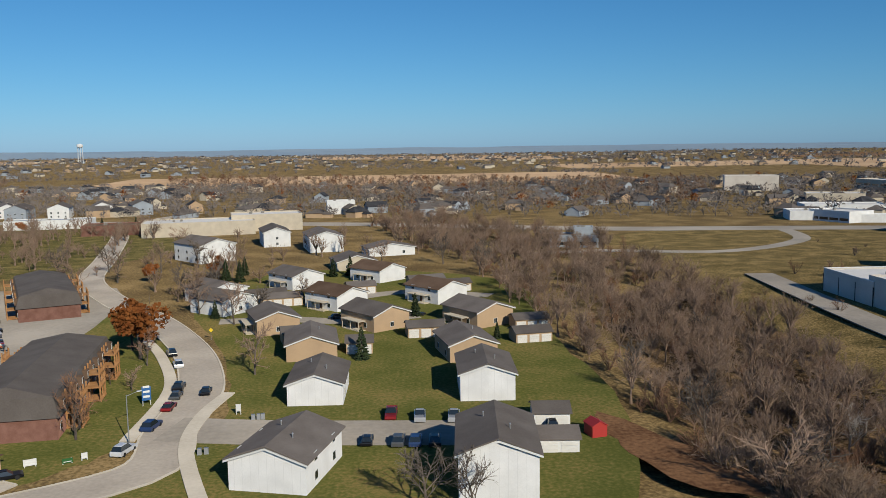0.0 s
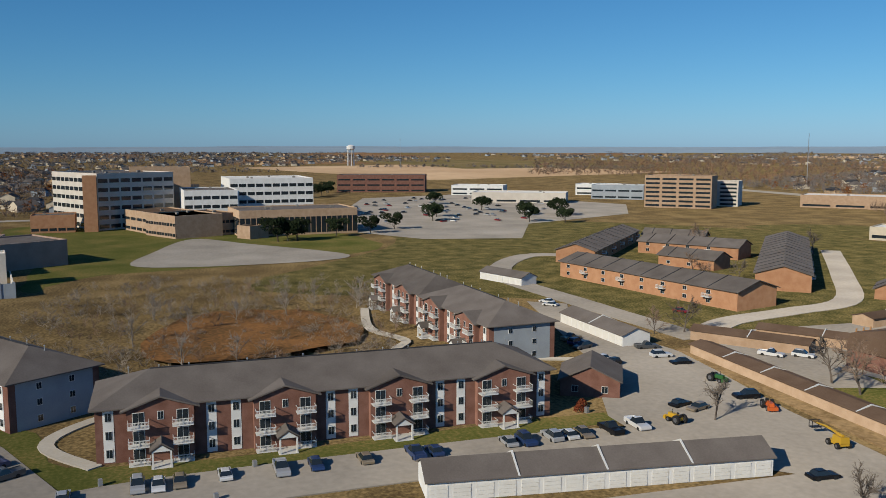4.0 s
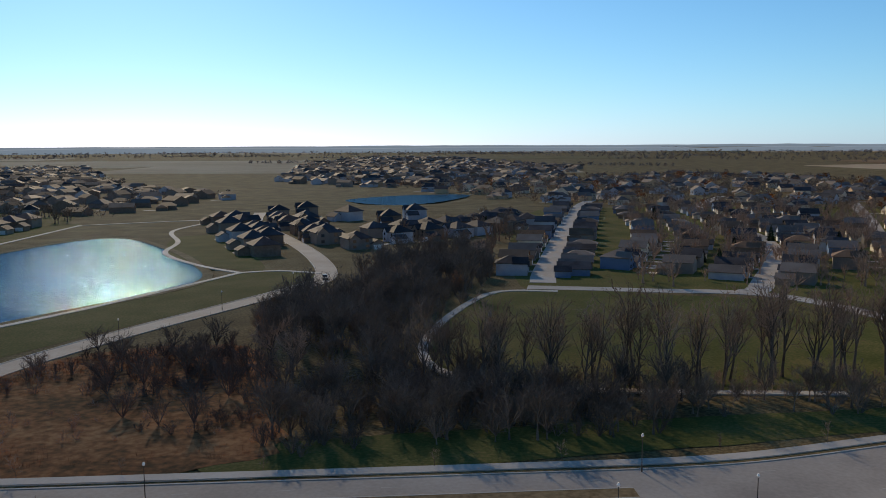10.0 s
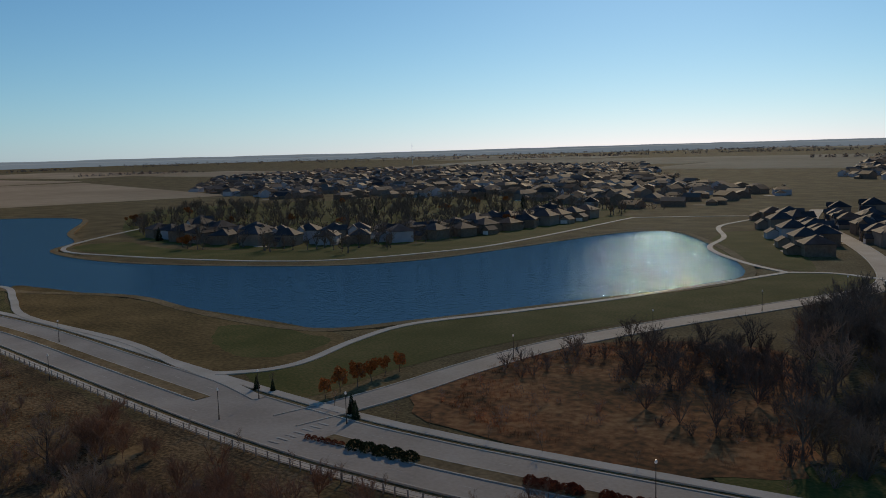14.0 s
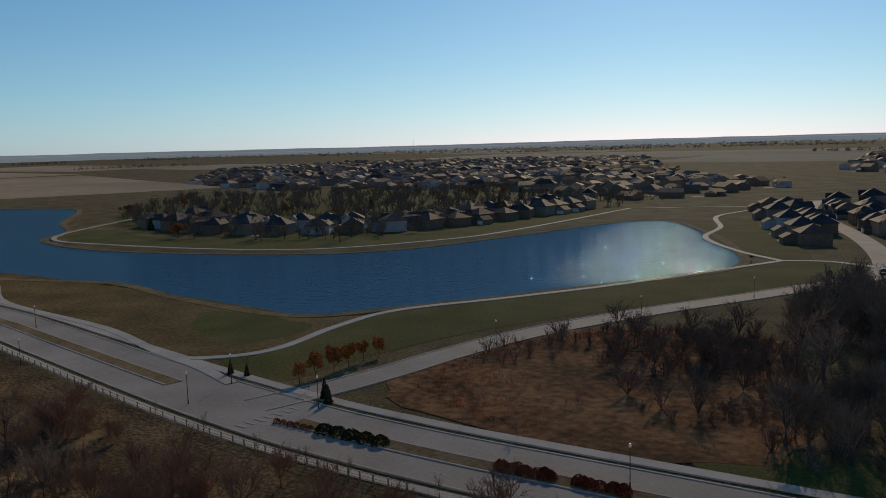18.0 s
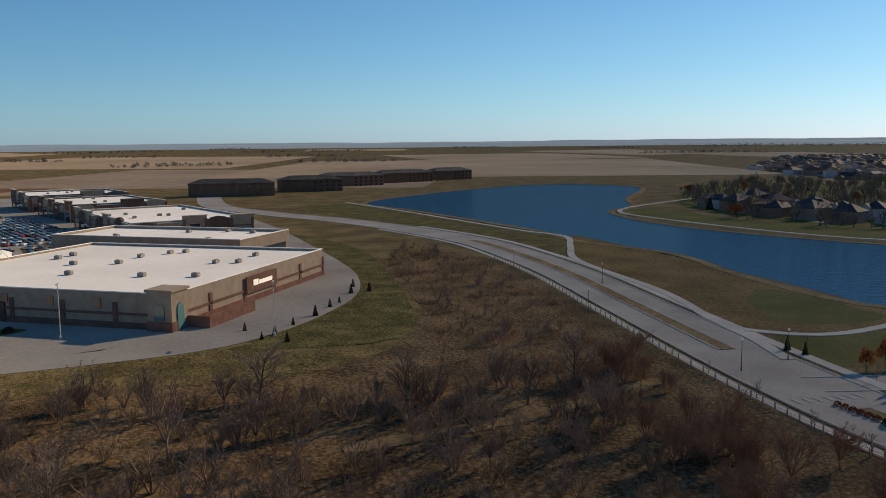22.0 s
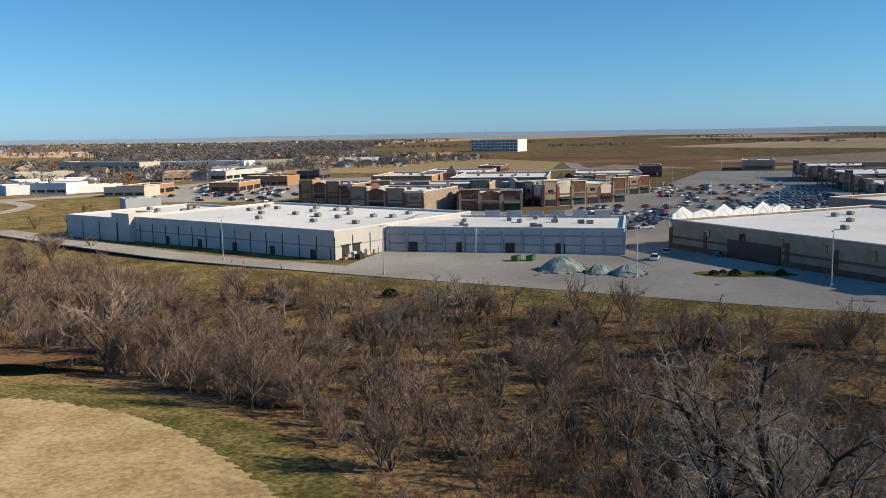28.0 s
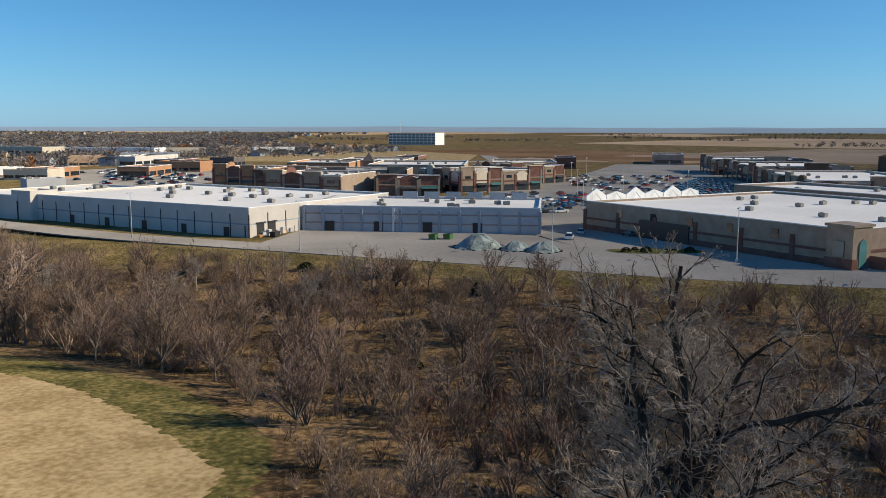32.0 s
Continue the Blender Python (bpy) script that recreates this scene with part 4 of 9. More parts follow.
def conifer(seed, H, R, count):
    rng = random.Random(seed)
    T, C = Shape(), Shape()
    T.tube((0, 0, -0.3), (0, 0, H * 0.9), 0.03 * H, 0.01 * H, 6)
    for i in range(count):
        f = rng.random() ** 1.35
        z = H * (0.06 + 0.92 * f)
        r = R * (1 - f) ** 0.8 * rng.uniform(0.75, 1.12) + 0.12
        a = rng.uniform(0, 2 * math.pi)
        d = Vector((math.cos(a), math.sin(a), rng.uniform(-0.35, 0.1)))
        s = Vector((-d.y, d.x, 0)) * rng.uniform(0.16, 0.3) * (0.4 + r * 0.35)
        o = Vector((0, 0, z))
        k = len(C.v)
        C.v += [tuple(o + d * r * 0.15), tuple(o + d * r * 0.65 + s + Vector((0, 0, 0.1))), tuple(o + d * r), tuple(o + d * r * 0.65 - s), tuple(o + d * r * 0.6 + Vector((0, 0, -0.3)))]
        C.f += [(k, k + 1, k + 2, k + 3), (k, k + 4, k + 2)]
        C.m += [0, 0]
    return T, C


def tree_kind(name, pair, bark, crown, crown_name, label, category, group):
    """Keeps one tree's meshes; grown() copies it."""
    T, C = pair
    return (name, T.mesh("trunk", bark), C.mesh(crown_name, crown), crown_name, label, category, group)


def grown(kind, x, y, s=1.0, tall=1.0):
    name, tm, cm, cn, label, category, group = kind
    ob = new(name)
    ob.location = (x * U, y * U, height(x, y))
    ob.rotation_euler[2] = rnd.uniform(0, 6.28)
    ob.scale = (s, s, s * tall)
    tagged(ob, label, category, group)
    part("trunk", tm, ob)
    part(cn, cm, ob)
    return ob


BARE = [tree_kind("bare_tree", bare_tree(s, 10.5, 0.24, 0.2, 10, 6, 7, 1, 0.78, 1.9), M["bark"], M["twig_dark" if s < 3 else "twig"], "crown", "leafless grey-brown tree with a fine twiggy crown", "tree", "bare trees") for s in (1, 2, 3, 4)]
RUSSET = [tree_kind("bare_tree", bare_tree(s, 9, 0.2, 0.15, 9, 5, 7, 1, 0.65, 1.4), M["bark"], M["twig_red"], "crown", "leafless russet-brown tree in the thicket", "tree", "bare trees") for s in (11, 12)]
PALE = [tree_kind("bare_tree", bare_tree(s, 12, 0.26, 0.25, 9, 5, 7, 1, 0.6, 1.4), M["twig_pale"], M["twig_pale"], "crown", "pale-barked leafless tree in the rough grass", "tree", "bare trees") for s in (21, 22)]
TALL = [tree_kind("tall_bare_tree", bare_tree(s, 17, 0.3, 0.35, 10, 5, 6, 1, 0.45, 0.9, 0.22), M["bark"], M["twig"], "crown", "tall slender leafless tree beside the park", "tree", "park trees") for s in (31, 32, 33)]
SAPLING = [tree_kind("sapling", bare_tree(s, 4.5, 0.05, 0.3, 8, 4, 4, 0, 0.5, 1.2), M["bark"], M["twig"], "crown", "thin leafless street sapling beside the road", "tree", "street saplings") for s in (51, 52)]
ORANGE = [tree_kind("orange_tree", leafy_tree(s, 10, 0.3, 2200, 0.33), M["bark"], M["orange_leaf"], "crown", "broad tree with orange-brown autumn leaves", "tree", "orange trees") for s in (61, 62)]
SMALL_ORANGE = [tree_kind("orange_street_tree", leafy_tree(s, 4.6, 0.1, 700, 0.22, 0.34, 0.3), M["bark"], M["orange_leaf"], "crown", "small street tree with rust-coloured leaves", "tree", "rust street trees") for s in (63, 64)]
FIR = [tree_kind("conifer", conifer(s, 9, 2.4, 380), M["bark"], M["pine"], "crown", "dark green conifer on mown grass", "conifer", "conifers") for s in (71, 72)]
ROUND_PINE = [tree_kind("pine_tree", leafy_tree(s, 8.5, 0.25, 2200, 0.34, 0.55, 0.2), M["bark"], M["pine"], "crown", "rounded dark green pine on the lawn", "conifer", "conifers") for s in (73, 74)]


def clump_field(name, spots, material, label, category, size, blades=24, seed=5, flat=1.0, wide=0.05, stem=False):
    """Far-off trees or brush, too many to count, as one thing: each spot an uneven tuft of twigs."""
    rng = random.Random(seed)
    S = Shape()
    for x, y, s in spots:
        p = V(x, y, height(x, y))
        h = size * s * rng.uniform(0.75, 1.25)
        if stem:
            twig(S, p + Vector((0, 0, -0.2)), Vector((rng.uniform(-0.1, 0.1), rng.uniform(-0.1, 0.1), 1)).normalized(), h * 0.75, h * 0.022)
        for b in range(blades):
            a, t = rng.uniform(0, 6.283), rng.uniform(0.05, 0.95)
            rr = h * 0.46 * math.sin(math.pi * (0.15 + 0.8 * t)) * rng.uniform(0.1, 1.0)
            q = p + Vector((math.cos(a) * rr, math.sin(a) * rr, h * (0.16 + 0.66 * t) * flat))
            d = Vector((math.cos(a) * 0.7 + rng.uniform(-0.4, 0.4), math.sin(a) * 0.7 + rng.uniform(-0.4, 0.4), rng.uniform(0.1, 1.1))).normalized()
            u = d.orthogonal().normalized() * h * rng.uniform(0.5, 1.0) * wide
            w = d.cross(u)
            k = len(S.v)
            u = u * math.cos(a * 5) + w * math.sin(a * 5)
            S.v += [tuple(q - d * h * 0.1 + u), tuple(q - d * h * 0.1 - u), tuple(q + d * h * rng.uniform(0.12, 0.26))]
            S.f.append((k, k + 1, k + 2))
            S.m.append(0)
    return tagged(new(name, S.mesh(name, material)), label, category, kind="stuff")


def as_arrays(*shapes):
    """Points and triangles of some shapes together."""
    vs, fs = [], []
    for S in shapes:
        k = len(vs)
        vs += S.v
        for f in S.f:
            for j in range(1, len(f) - 1):
                fs.append((f[0] + k, f[j] + k, f[j + 1] + k))
    return np.array(vs, dtype=np.float32), np.array(fs, dtype=np.int32)


def massed(name, models, spots, material, label, category, seed=1, lo=0.7, hi=1.3):
    """Plants too many to count, grown from a few models and joined into one thing."""
    rng = np.random.default_rng(seed)
    vs, fs, k = [], [], 0
    for x, y in spots:
        v, f = models[rng.integers(len(models))]
        a, s = rng.uniform(0, 6.283), rng.uniform(lo, hi)
        c, d = math.cos(a) * s, math.sin(a) * s
        vs.append(np.stack([v[:, 0] * c - v[:, 1] * d + x * U, v[:, 0] * d + v[:, 1] * c + y * U, v[:, 2] * s * rng.uniform(0.85, 1.15) + height(x, y)], -1))
        fs.append(f + k)
        k += len(v)
    vs, fs = np.concatenate(vs).astype(np.float32), np.concatenate(fs).astype(np.int32)
    me = bpy.data.meshes.new(name)
    me.vertices.add(len(vs))
    me.vertices.foreach_set("co", vs.ravel())
    me.loops.add(fs.size)
    me.loops.foreach_set("vertex_index", fs.ravel())
    me.polygons.add(len(fs))
    me.polygons.foreach_set("loop_start", np.arange(0, fs.size, 3, dtype=np.int32))
    me.materials.append(material)
    me.update(calc_edges=True)
    return tagged(new(name, me), label, category, kind="stuff")


BUSHY = [thicket_plant(s, h, n, sp, 6, 6, 2, 2.0) for s, h, n, sp in ((301, 5.2, 7, 0.5), (302, 4.6, 8, 0.65), (303, 6.2, 6, 0.42), (304, 3.8, 7, 0.75))]
ROUND = [thicket_plant(s, h, n, sp, 8, 8, 3, 1.35, tr) for s, h, n, sp, tr in ((311, 8.5, 9, 0.75, 0.16), (312, 7.4, 8, 0.6, 0.22), (313, 9.5, 9, 0.62, 0.2), (314, 7.0, 10, 0.85, 0.12))]
BUSHY_A, ROUND_A = [as_arrays(*q) for q in BUSHY], [as_arrays(*q) for q in ROUND]
BRUSH = [as_arrays(*bare_tree(s, 4.6, 0.05, 0.02, 8, 4, 5, 0, 0.7, 2.6, 0.12, True)) for s in (81, 82, 83)]
GARDEN = [as_arrays(*thicket_plant(s, h, 6, sp, 5, 3, 1, 2.9, 0.22)) for s, h, sp in ((88, 8.0, 0.6), (89, 9.5, 0.55), (90, 6.5, 0.75))]
THICK = [as_arrays(*thicket_plant(s, h, 7, sp, 7, 5, 2, 1.7, tr)) for s, h, sp, tr in ((84, 9.5, 0.5, 0.25), (85, 11, 0.42, 0.3), (86, 8.0, 0.6, 0.18), (87, 9.0, 0.7, 0.2))]


def tuft(seed, n, h):
    rng = random.Random(seed)
    S = Shape()
    for _ in range(n):
        p = Vector((rng.uniform(-0.8, 0.8), rng.uniform(-0.8, 0.8), -0.05))
        twig(S, p, Vector((rng.gauss(0, 0.35), rng.gauss(0, 0.35), 1)).normalized(), h * rng.uniform(0.5, 1.2), 0.035)
    return as_arrays(S)


TUFT = [tuft(s, 11, 1.1) for s in (91, 92, 93)]


# ---------------- houses ----------------
def gable_roof(w, l, h, rise, over=0.5, t=0.22):
    """Two pitched slabs over a body w wide (x) and l long (y), ridge along y."""
    S = Shape()
    hw = w / 2 + over
    drop = rise * over / (w / 2)
    S.prism([(-hw, h - drop), (0, h + rise), (hw, h - drop), (hw, h - drop + t), (0, h + rise + t), (-hw, h - drop + t)], -l / 2 - over, l / 2 + over)
    return S


def hip_roof(w, l, h, rise, over=0.6, t=0.2):
    a, b = w / 2 + over, l / 2 + over
    r = max(b - a, 0.01)
    z = h - 0.05
    S = Shape()
    S.add([(-a, -b, z), (a, -b, z), (a, b, z), (-a, b, z), (-a, -b, z + t), (a, -b, z + t), (a, b, z + t), (-a, b, z + t), (0, -r, h + rise), (0, r, h + rise)],
          [(3, 2, 1, 0), (0, 1, 5, 4), (1, 2, 6, 5), (2, 3, 7, 6), (3, 0, 4, 7), (4, 5, 8), (5, 6, 9, 8), (6, 7, 9), (7, 4, 8, 9)])
    return S


def gable_body(w, l, h, rise):
    S = Shape()
    S.prism([(-w / 2, -0.3), (w / 2, -0.3), (w / 2, h), (0, h + rise - 0.02), (-w / 2, h)], -l / 2, l / 2)
    return S


MESHES = {}


def once(key, make):
    if key not in MESHES:
        MESHES[key] = make()
    return MESHES[key]


def window_mesh(w, h):
    return once(("win", w, h), lambda: Shape().box(-w / 2, -0.06, 0, w / 2, 0.05, h).mesh("window", M["frame"]))


def pane_mesh(w, h):
    return once(("pane", w, h), lambda: Shape().box(-w / 2 + 0.08, -0.085, 0.08, -0.03, -0.02, h - 0.08).box(0.03, -0.085, 0.08, w / 2 - 0.08, -0.02, h - 0.08).mesh("pane", M["glass"]))


def window(parent, x, y, z, rz, w=1.2, h=1.3):
    o = part("window", window_mesh(w, h), parent, "", (x, y, z), rz)
    part("pane", pane_mesh(w, h), o)
    return o


def garage_door(parent, x, y, rz, w=2.6, h=2.2, material=None):
    def make():
        S = Shape()
        for k in range(4):
            S.box(-w / 2, -0.07, k * h / 4 + 0.01, w / 2, 0.02, (k + 1) * h / 4 - 0.02)
        return S.mesh("garage_door", material or M["door"])
    return part("garage_door", once(("gd", w, h, material and material.name), make), parent, "", (x, y, 0.05), rz)


def house(x, y, rz, w, l, h, rise, wall, roof, label, group="houses", wins=2, garage=0, porch=False, vents=0, name="house", sides=True, chimney=False):
    """A gabled house: front gable faces -y of its own, ridge along y. x, y in plan units, sizes in metres."""
    ob = empty(name, x * U, y * U, radians(rz), height(x, y), label=label, category="house", group=group)
    key = (w, l, h, rise)
    part("wall", once(("gb", key, wall), lambda: gable_body(w, l, h, rise).mesh("wall", M[wall])), ob)
    part("roof", once(("gr", key, roof), lambda: gable_roof(w, l, h, rise).mesh("roof", M[roof])), ob)
    if name == "townhouse":
        part("fascia", once(("fa", key), lambda: Shape().prism([(-w / 2 - 0.5, h - 0.62 * rise / w * 2 * 0.9), (0, h + rise - 0.12), (w / 2 + 0.5, h - 0.62 * rise / w * 2 * 0.9), (w / 2 + 0.5, h - 0.3 - rise / w), (0, h + rise - 0.4), (-w / 2 - 0.5, h - 0.3 - rise / w)], -l / 2 - 0.53, -l / 2 - 0.44).mesh("fascia", M["frame"])), ob)
    floors = 2 if h > 4.4 else 1
    for f in range(floors):
        z = 0.9 + f * 2.7
        if sides:
            n = max(int(l / 6), 1)
            for s in (-1, 1):
                for k in range(n):
                    window(ob, s * (w / 2), -l / 2 + (k + 0.5) * l / n, z, s * math.pi / 2)
        for k in range(wins):
            window(ob, -w / 2 + (k + 0.5) * w / wins, -l / 2, z, 0)
    for k in range(garage):
        garage_door(ob, -w / 2 + 1.9 + 3.0 * k, -l / 2, 0)
    if porch:
        S = Shape()
        S.box(-w / 2 - 2.2, -l / 4, -0.2, -w / 2, l / 4, 0.2).box(-w / 2 - 2.4, -l / 4 - 0.2, 2.5, -w / 2, l / 4 + 0.2, 2.7)
        for k in (-1, 0, 1):
            S.box(-w / 2 - 2.2, k * (l / 4 - 0.1) - 0.08, 0, -w / 2 - 2.04, k * (l / 4 - 0.1) + 0.08, 2.6)
        part("porch", once(("po", w, l), lambda: S.mesh("porch", M["cream"])), ob)
        part("door", once("door", lambda: Shape().box(-0.05, -0.5, 0, 0.05, 0.5, 2.05).mesh("door", M["roof_brown"])), ob, "", (-w / 2, 0, 0.1))
    for k in range(vents):
        part("roof_vent", once("vent", lambda: Shape().tube((0, 0, 0), (0, 0, 0.9), 0.09, 0.09, 6).tube((0, 0, 0.9), (0, 0, 1.05), 0.15, 0.12, 6).mesh("roof_vent", M["metal"])), ob, "", (-w / 6 * (1 if k % 2 else -1), -l / 2 + (k + 1) * l / (vents + 1), h + rise * 0.62))
    if chimney:
        part("chimney", once("chim", lambda: Shape().box(-0.35, -0.3, 0, 0.35, 0.3, 2.2).box(-0.42, -0.37, 2.2, 0.42, 0.37, 2.35).mesh("chimney", M["brick"])), ob, "", (w / 4, l / 5, h + rise * 0.3))
    return ob


def garage_row(x, y, rz, n, label, bay=3.0, depth=6.5, h=2.7, rise=1.1, wall="white", roof="roof_grey", doors=True, name="garage_block", both=False):
    """A long low garage block of n bays along its x, doors towards -y."""
    l = n * bay
    ob = empty(name, x * U, y * U, radians(rz), height(x, y), label=label, category="garage", group="garage blocks")
    k = (n, bay, depth, h, rise)
    turn = math.pi / 2
    part("wall", once(("ga", k, wall), lambda: gable_body(depth, l, h, rise).mesh("wall", M[wall])), ob, rz=turn)
    part("roof", once(("gar", k, roof), lambda: gable_roof(depth, l, h, rise, 0.35, 0.18).mesh("roof", M[roof])), ob, rz=turn)
    if doors:
        for i in range(n):
            garage_door(ob, -l / 2 + (i + 0.5) * bay, -depth / 2, 0, 2.4, 2.15)
    for i in range(1, max(n // 4, 1)):
        part("ridge_strip", once(("rs", depth, rise), lambda: Shape().prism([(-depth / 2 - 0.3, h - 0.05), (0, h + rise + 0.22), (depth / 2 + 0.3, h - 0.05), (depth / 2 + 0.3, h + 0.16), (0, h + rise + 0.44), (-depth / 2 - 0.3, h + 0.16)], -0.12, 0.12).mesh("ridge_strip", M["frame"])), ob, "", (-l / 2 + i * l / max(n // 4, 1), 0, 0), turn)
    return ob


# ---------------- apartments ----------------
def balcony_mesh():
    def make():
        S = Shape().box(-1.5, -1.5, 0, 1.5, 0, 0.18)
        S.box(-1.5, -1.5, 1.05, 1.5, -1.42, 1.13).box(-1.5, -1.5, 1.05, -1.42, 0, 1.13).box(1.42, -1.5, 1.05, 1.5, 0, 1.13)
        for k in range(16):
            S.box(-1.47 + k * 0.19, -1.49, 0.18, -1.42 + k * 0.19, -1.44, 1.05)
        return S.mesh("balcony", M["frame"])
    return once("balc", make)


def apartment(x, y, rz, l, d, floors, label, bays, end_wall="greyside", roof="roof_grey"):
    """A three-storey brick block along its x, front to -y, with white bays, balconies, gabled porches and a hipped roof with cross gables."""
    ob = empty("apartment_building", x * U, y * U, radians(rz), 0, label=label, category="building", group="brick apartment buildings")
    h = floors * 2.75
    part("wall", Shape().box(-l / 2, -d / 2, -0.3, l / 2, d / 2, h).mesh("wall", M["brick"]), ob)
    part("end_cladding", Shape().box(-l / 2 - 0.05, -d / 2 + 1.2, 0, -l / 2, d / 2 - 1.2, h - 0.05).box(l / 2, -d / 2 + 1.2, 0, l / 2 + 0.05, d / 2 - 1.2, h - 0.05).mesh("end_cladding", M[end_wall]), ob, "pale grey siding on the end walls")
    part("roof", hip_roof(d, l, h, d * 0.24, 0.8).mesh("roof", M[roof]), ob, rz=math.pi / 2)
    for s in (-1, 1):
        for f in range(floors):
            for k in (-1, 1):
                window(ob, s * (l / 2 + 0.05), k * d * 0.18, 0.9 + f * 2.75, s * math.pi / 2, 1.0, 1.2)
    bw = l / bays
    for b in range(bays):
        cx = -l / 2 + (b + 0.5) * bw
        front = -d / 2
        # projecting brick bay with its own small gable
        part("bay", once(("bay", d, h, bw), lambda: Shape().prism([(-bw * 0.26, -0.2), (bw * 0.26, -0.2), (bw * 0.26, h), (0, h + 1.5), (-bw * 0.26, h)], -1.2, 0).mesh("bay", M["brick"])), ob, "", (cx, front, 0))
        part("cross_gable", once(("xg", d, h, bw), lambda: Shape().prism([(-bw * 0.29 - 0.3, h - 0.35), (0, h + 1.55), (bw * 0.29 + 0.3, h - 0.35), (bw * 0.29 + 0.3, h - 0.13), (0, h + 1.8), (-bw * 0.29 - 0.3, h - 0.13)], -1.7, d * 0.3).mesh("cross_gable", M[roof])), ob, "", (cx, front, 0))
        for s in (-1, 1):
            part("white_panel", once(("wp", h), lambda: Shape().box(-0.75, -0.05, 0.2, 0.75, 0, h - 0.1).mesh("white_panel", M["white"])), ob, "", (cx + s * bw * 0.4, front - 0.01, 0))
            for f in range(floors):
                window(ob, cx + s * bw * 0.4, front - 0.06, 0.85 + f * 2.75, 0, 1.0, 1.35)
                part("balcony", balcony_mesh(), ob, "", (cx + s * bw * 0.17, front - 1.2, f * 2.75 + 0.02))
                window(ob, cx + s * bw * 0.17, front - 1.2, f * 2.75 + 0.22, 0, 1.7, 2.0)
        window(ob, cx, front - 1.2, 0.9 + (floors - 1) * 2.75, 0, 0.9, 1.3)
        P = once("entry", lambda: Shape().prism([(-1.7, 2.6), (0, 3.7), (1.7, 2.6), (1.7, 2.8), (0, 3.95), (-1.7, 2.8)], -3.4, 0).mesh("entrance_roof", M[roof]))
        part("entrance_roof", P, ob, "", (cx, front - 1.2, 0))
        part("entrance_porch", once("entp", lambda: Shape().box(-1.4, -3.2, 0, -1.15, -2.9, 2.6).box(1.15, -3.2, 0, 1.4, -2.9, 2.6).prism([(-1.4, 2.55), (1.4, 2.55), (0, 3.5)], -3.25, -3.1).box(-1.5, -3.3, -0.1, 1.5, 0, 0.12).mesh("entrance_porch", M["frame"])), ob, "white gabled entrance porch", (cx, front - 1.2, 0))
        for k in (-1, 0, 1):
            part("roof_vent", once("vent", lambda: Shape().tube((0, 0, 0), (0, 0, 0.9), 0.09, 0.09, 6).tube((0, 0, 0.9), (0, 0, 1.05), 0.15, 0.12, 6).mesh("roof_vent", M["metal"])), ob, "", (cx + k * bw * 0.25, d * 0.1, h + d * 0.18))
    part("ridge_strip", Shape().box(-l / 2 + d / 2, -0.15, h + d * 0.24 - 0.1, l / 2 - d / 2, 0.15, h + d * 0.24 + 0.1).mesh("ridge_strip", M["roof_dark"]), ob)
    return ob


def mansard(x, y, rz, l, d, label, decks=3, roof="roof_brown"):
    """Brick block with a deep brown mansard roof and timber stair decks on its front (-y)."""
    ob = empty("mansard_apartments", x * U, y * U, radians(rz), 0, label=label, category="building", group="mansard apartment buildings")
    part("wall", Shape().box(-l / 2, -d / 2, -0.3, l / 2, d / 2, 3.9).mesh("wall", M["brick"]), ob)
    z0, z1 = 3.8, 7.2
    S = Shape()
    a, b = l / 2 + 0.5, d / 2 + 0.5
    S.add([(-a, -b, z0), (a, -b, z0), (a, b, z0), (-a, b, z0), (-a + 0.8, -b + 1.0, z1), (a - 0.8, -b + 1.0, z1), (a - 0.8, b - 1, z1), (-a + 0.8, b - 1, z1), (-a + 2.5, 0, z1 + 1.6), (a - 2.5, 0, z1 + 1.6)],
          [(3, 2, 1, 0), (0, 1, 5, 4), (1, 2, 6, 5), (2, 3, 7, 6), (3, 0, 4, 7), (4, 5, 9, 8), (5, 6, 9), (6, 7, 8, 9), (7, 4, 8)])
    part("roof", S.mesh("roof", M[roof]), ob)
    n = int(l / 4.5)
    for k in range(n):
        cx = -l / 2 + (k + 0.5) * l / n
        for s in (-1, 1):
            window(ob, cx, s * d / 2, 1.2, 0 if s < 0 else math.pi, 1.3, 1.3)
            part("dormer", once("dorm", lambda: Shape().box(-0.8, -0.45, 0, 0.8, 0.9, 1.7).mesh("dormer", M["roof_brown"])), ob, "", (cx, s * (d / 2 + 0.25), 4.7), 0 if s < 0 else math.pi)
            window(ob, cx, s * (d / 2 + 0.72), 4.95, 0 if s < 0 else math.pi, 1.0, 1.2)
    def deck():
        S = Shape()
        for fx in (-2.2, 0, 2.2):
            for fy in (-2.6, -0.2):
                S.box(fx - 0.13, fy - 0.13, -0.2, fx + 0.13, fy + 0.13, 7.0)
        for z in (0.2, 2.7, 5.2):
            S.box(-2.4, -2.8, z, 2.4, 0, z + 0.2)
            S.box(-2.4, -2.8, z + 1.0, 2.4, -2.7, z + 1.1)
            for k in range(12):
                S.box(-2.35 + k * 0.4, -2.78, z + 0.2, -2.27 + k * 0.4, -2.7, z + 1.0)
        return S.mesh("timber_deck", M["wood"])
    for k in range(decks):
        for s in (-1, 1):
            part("timber_deck", once("deck", deck), ob, "orange-brown timber stair deck", (-l / 2 + (k + 0.5) * l / decks, s * d / 2, 0), 0 if s < 0 else math.pi)
    for k in range(6):
        part("condenser_unit", once("cond", lambda: Shape().box(-0.4, -0.4, 0, 0.4, 0.4, 0.9, 0, 0.04).mesh("condenser_unit", M["metal"])), ob, "", (l / 2 + 1.0, -d / 3 + k * 1.3, 0))
    return ob


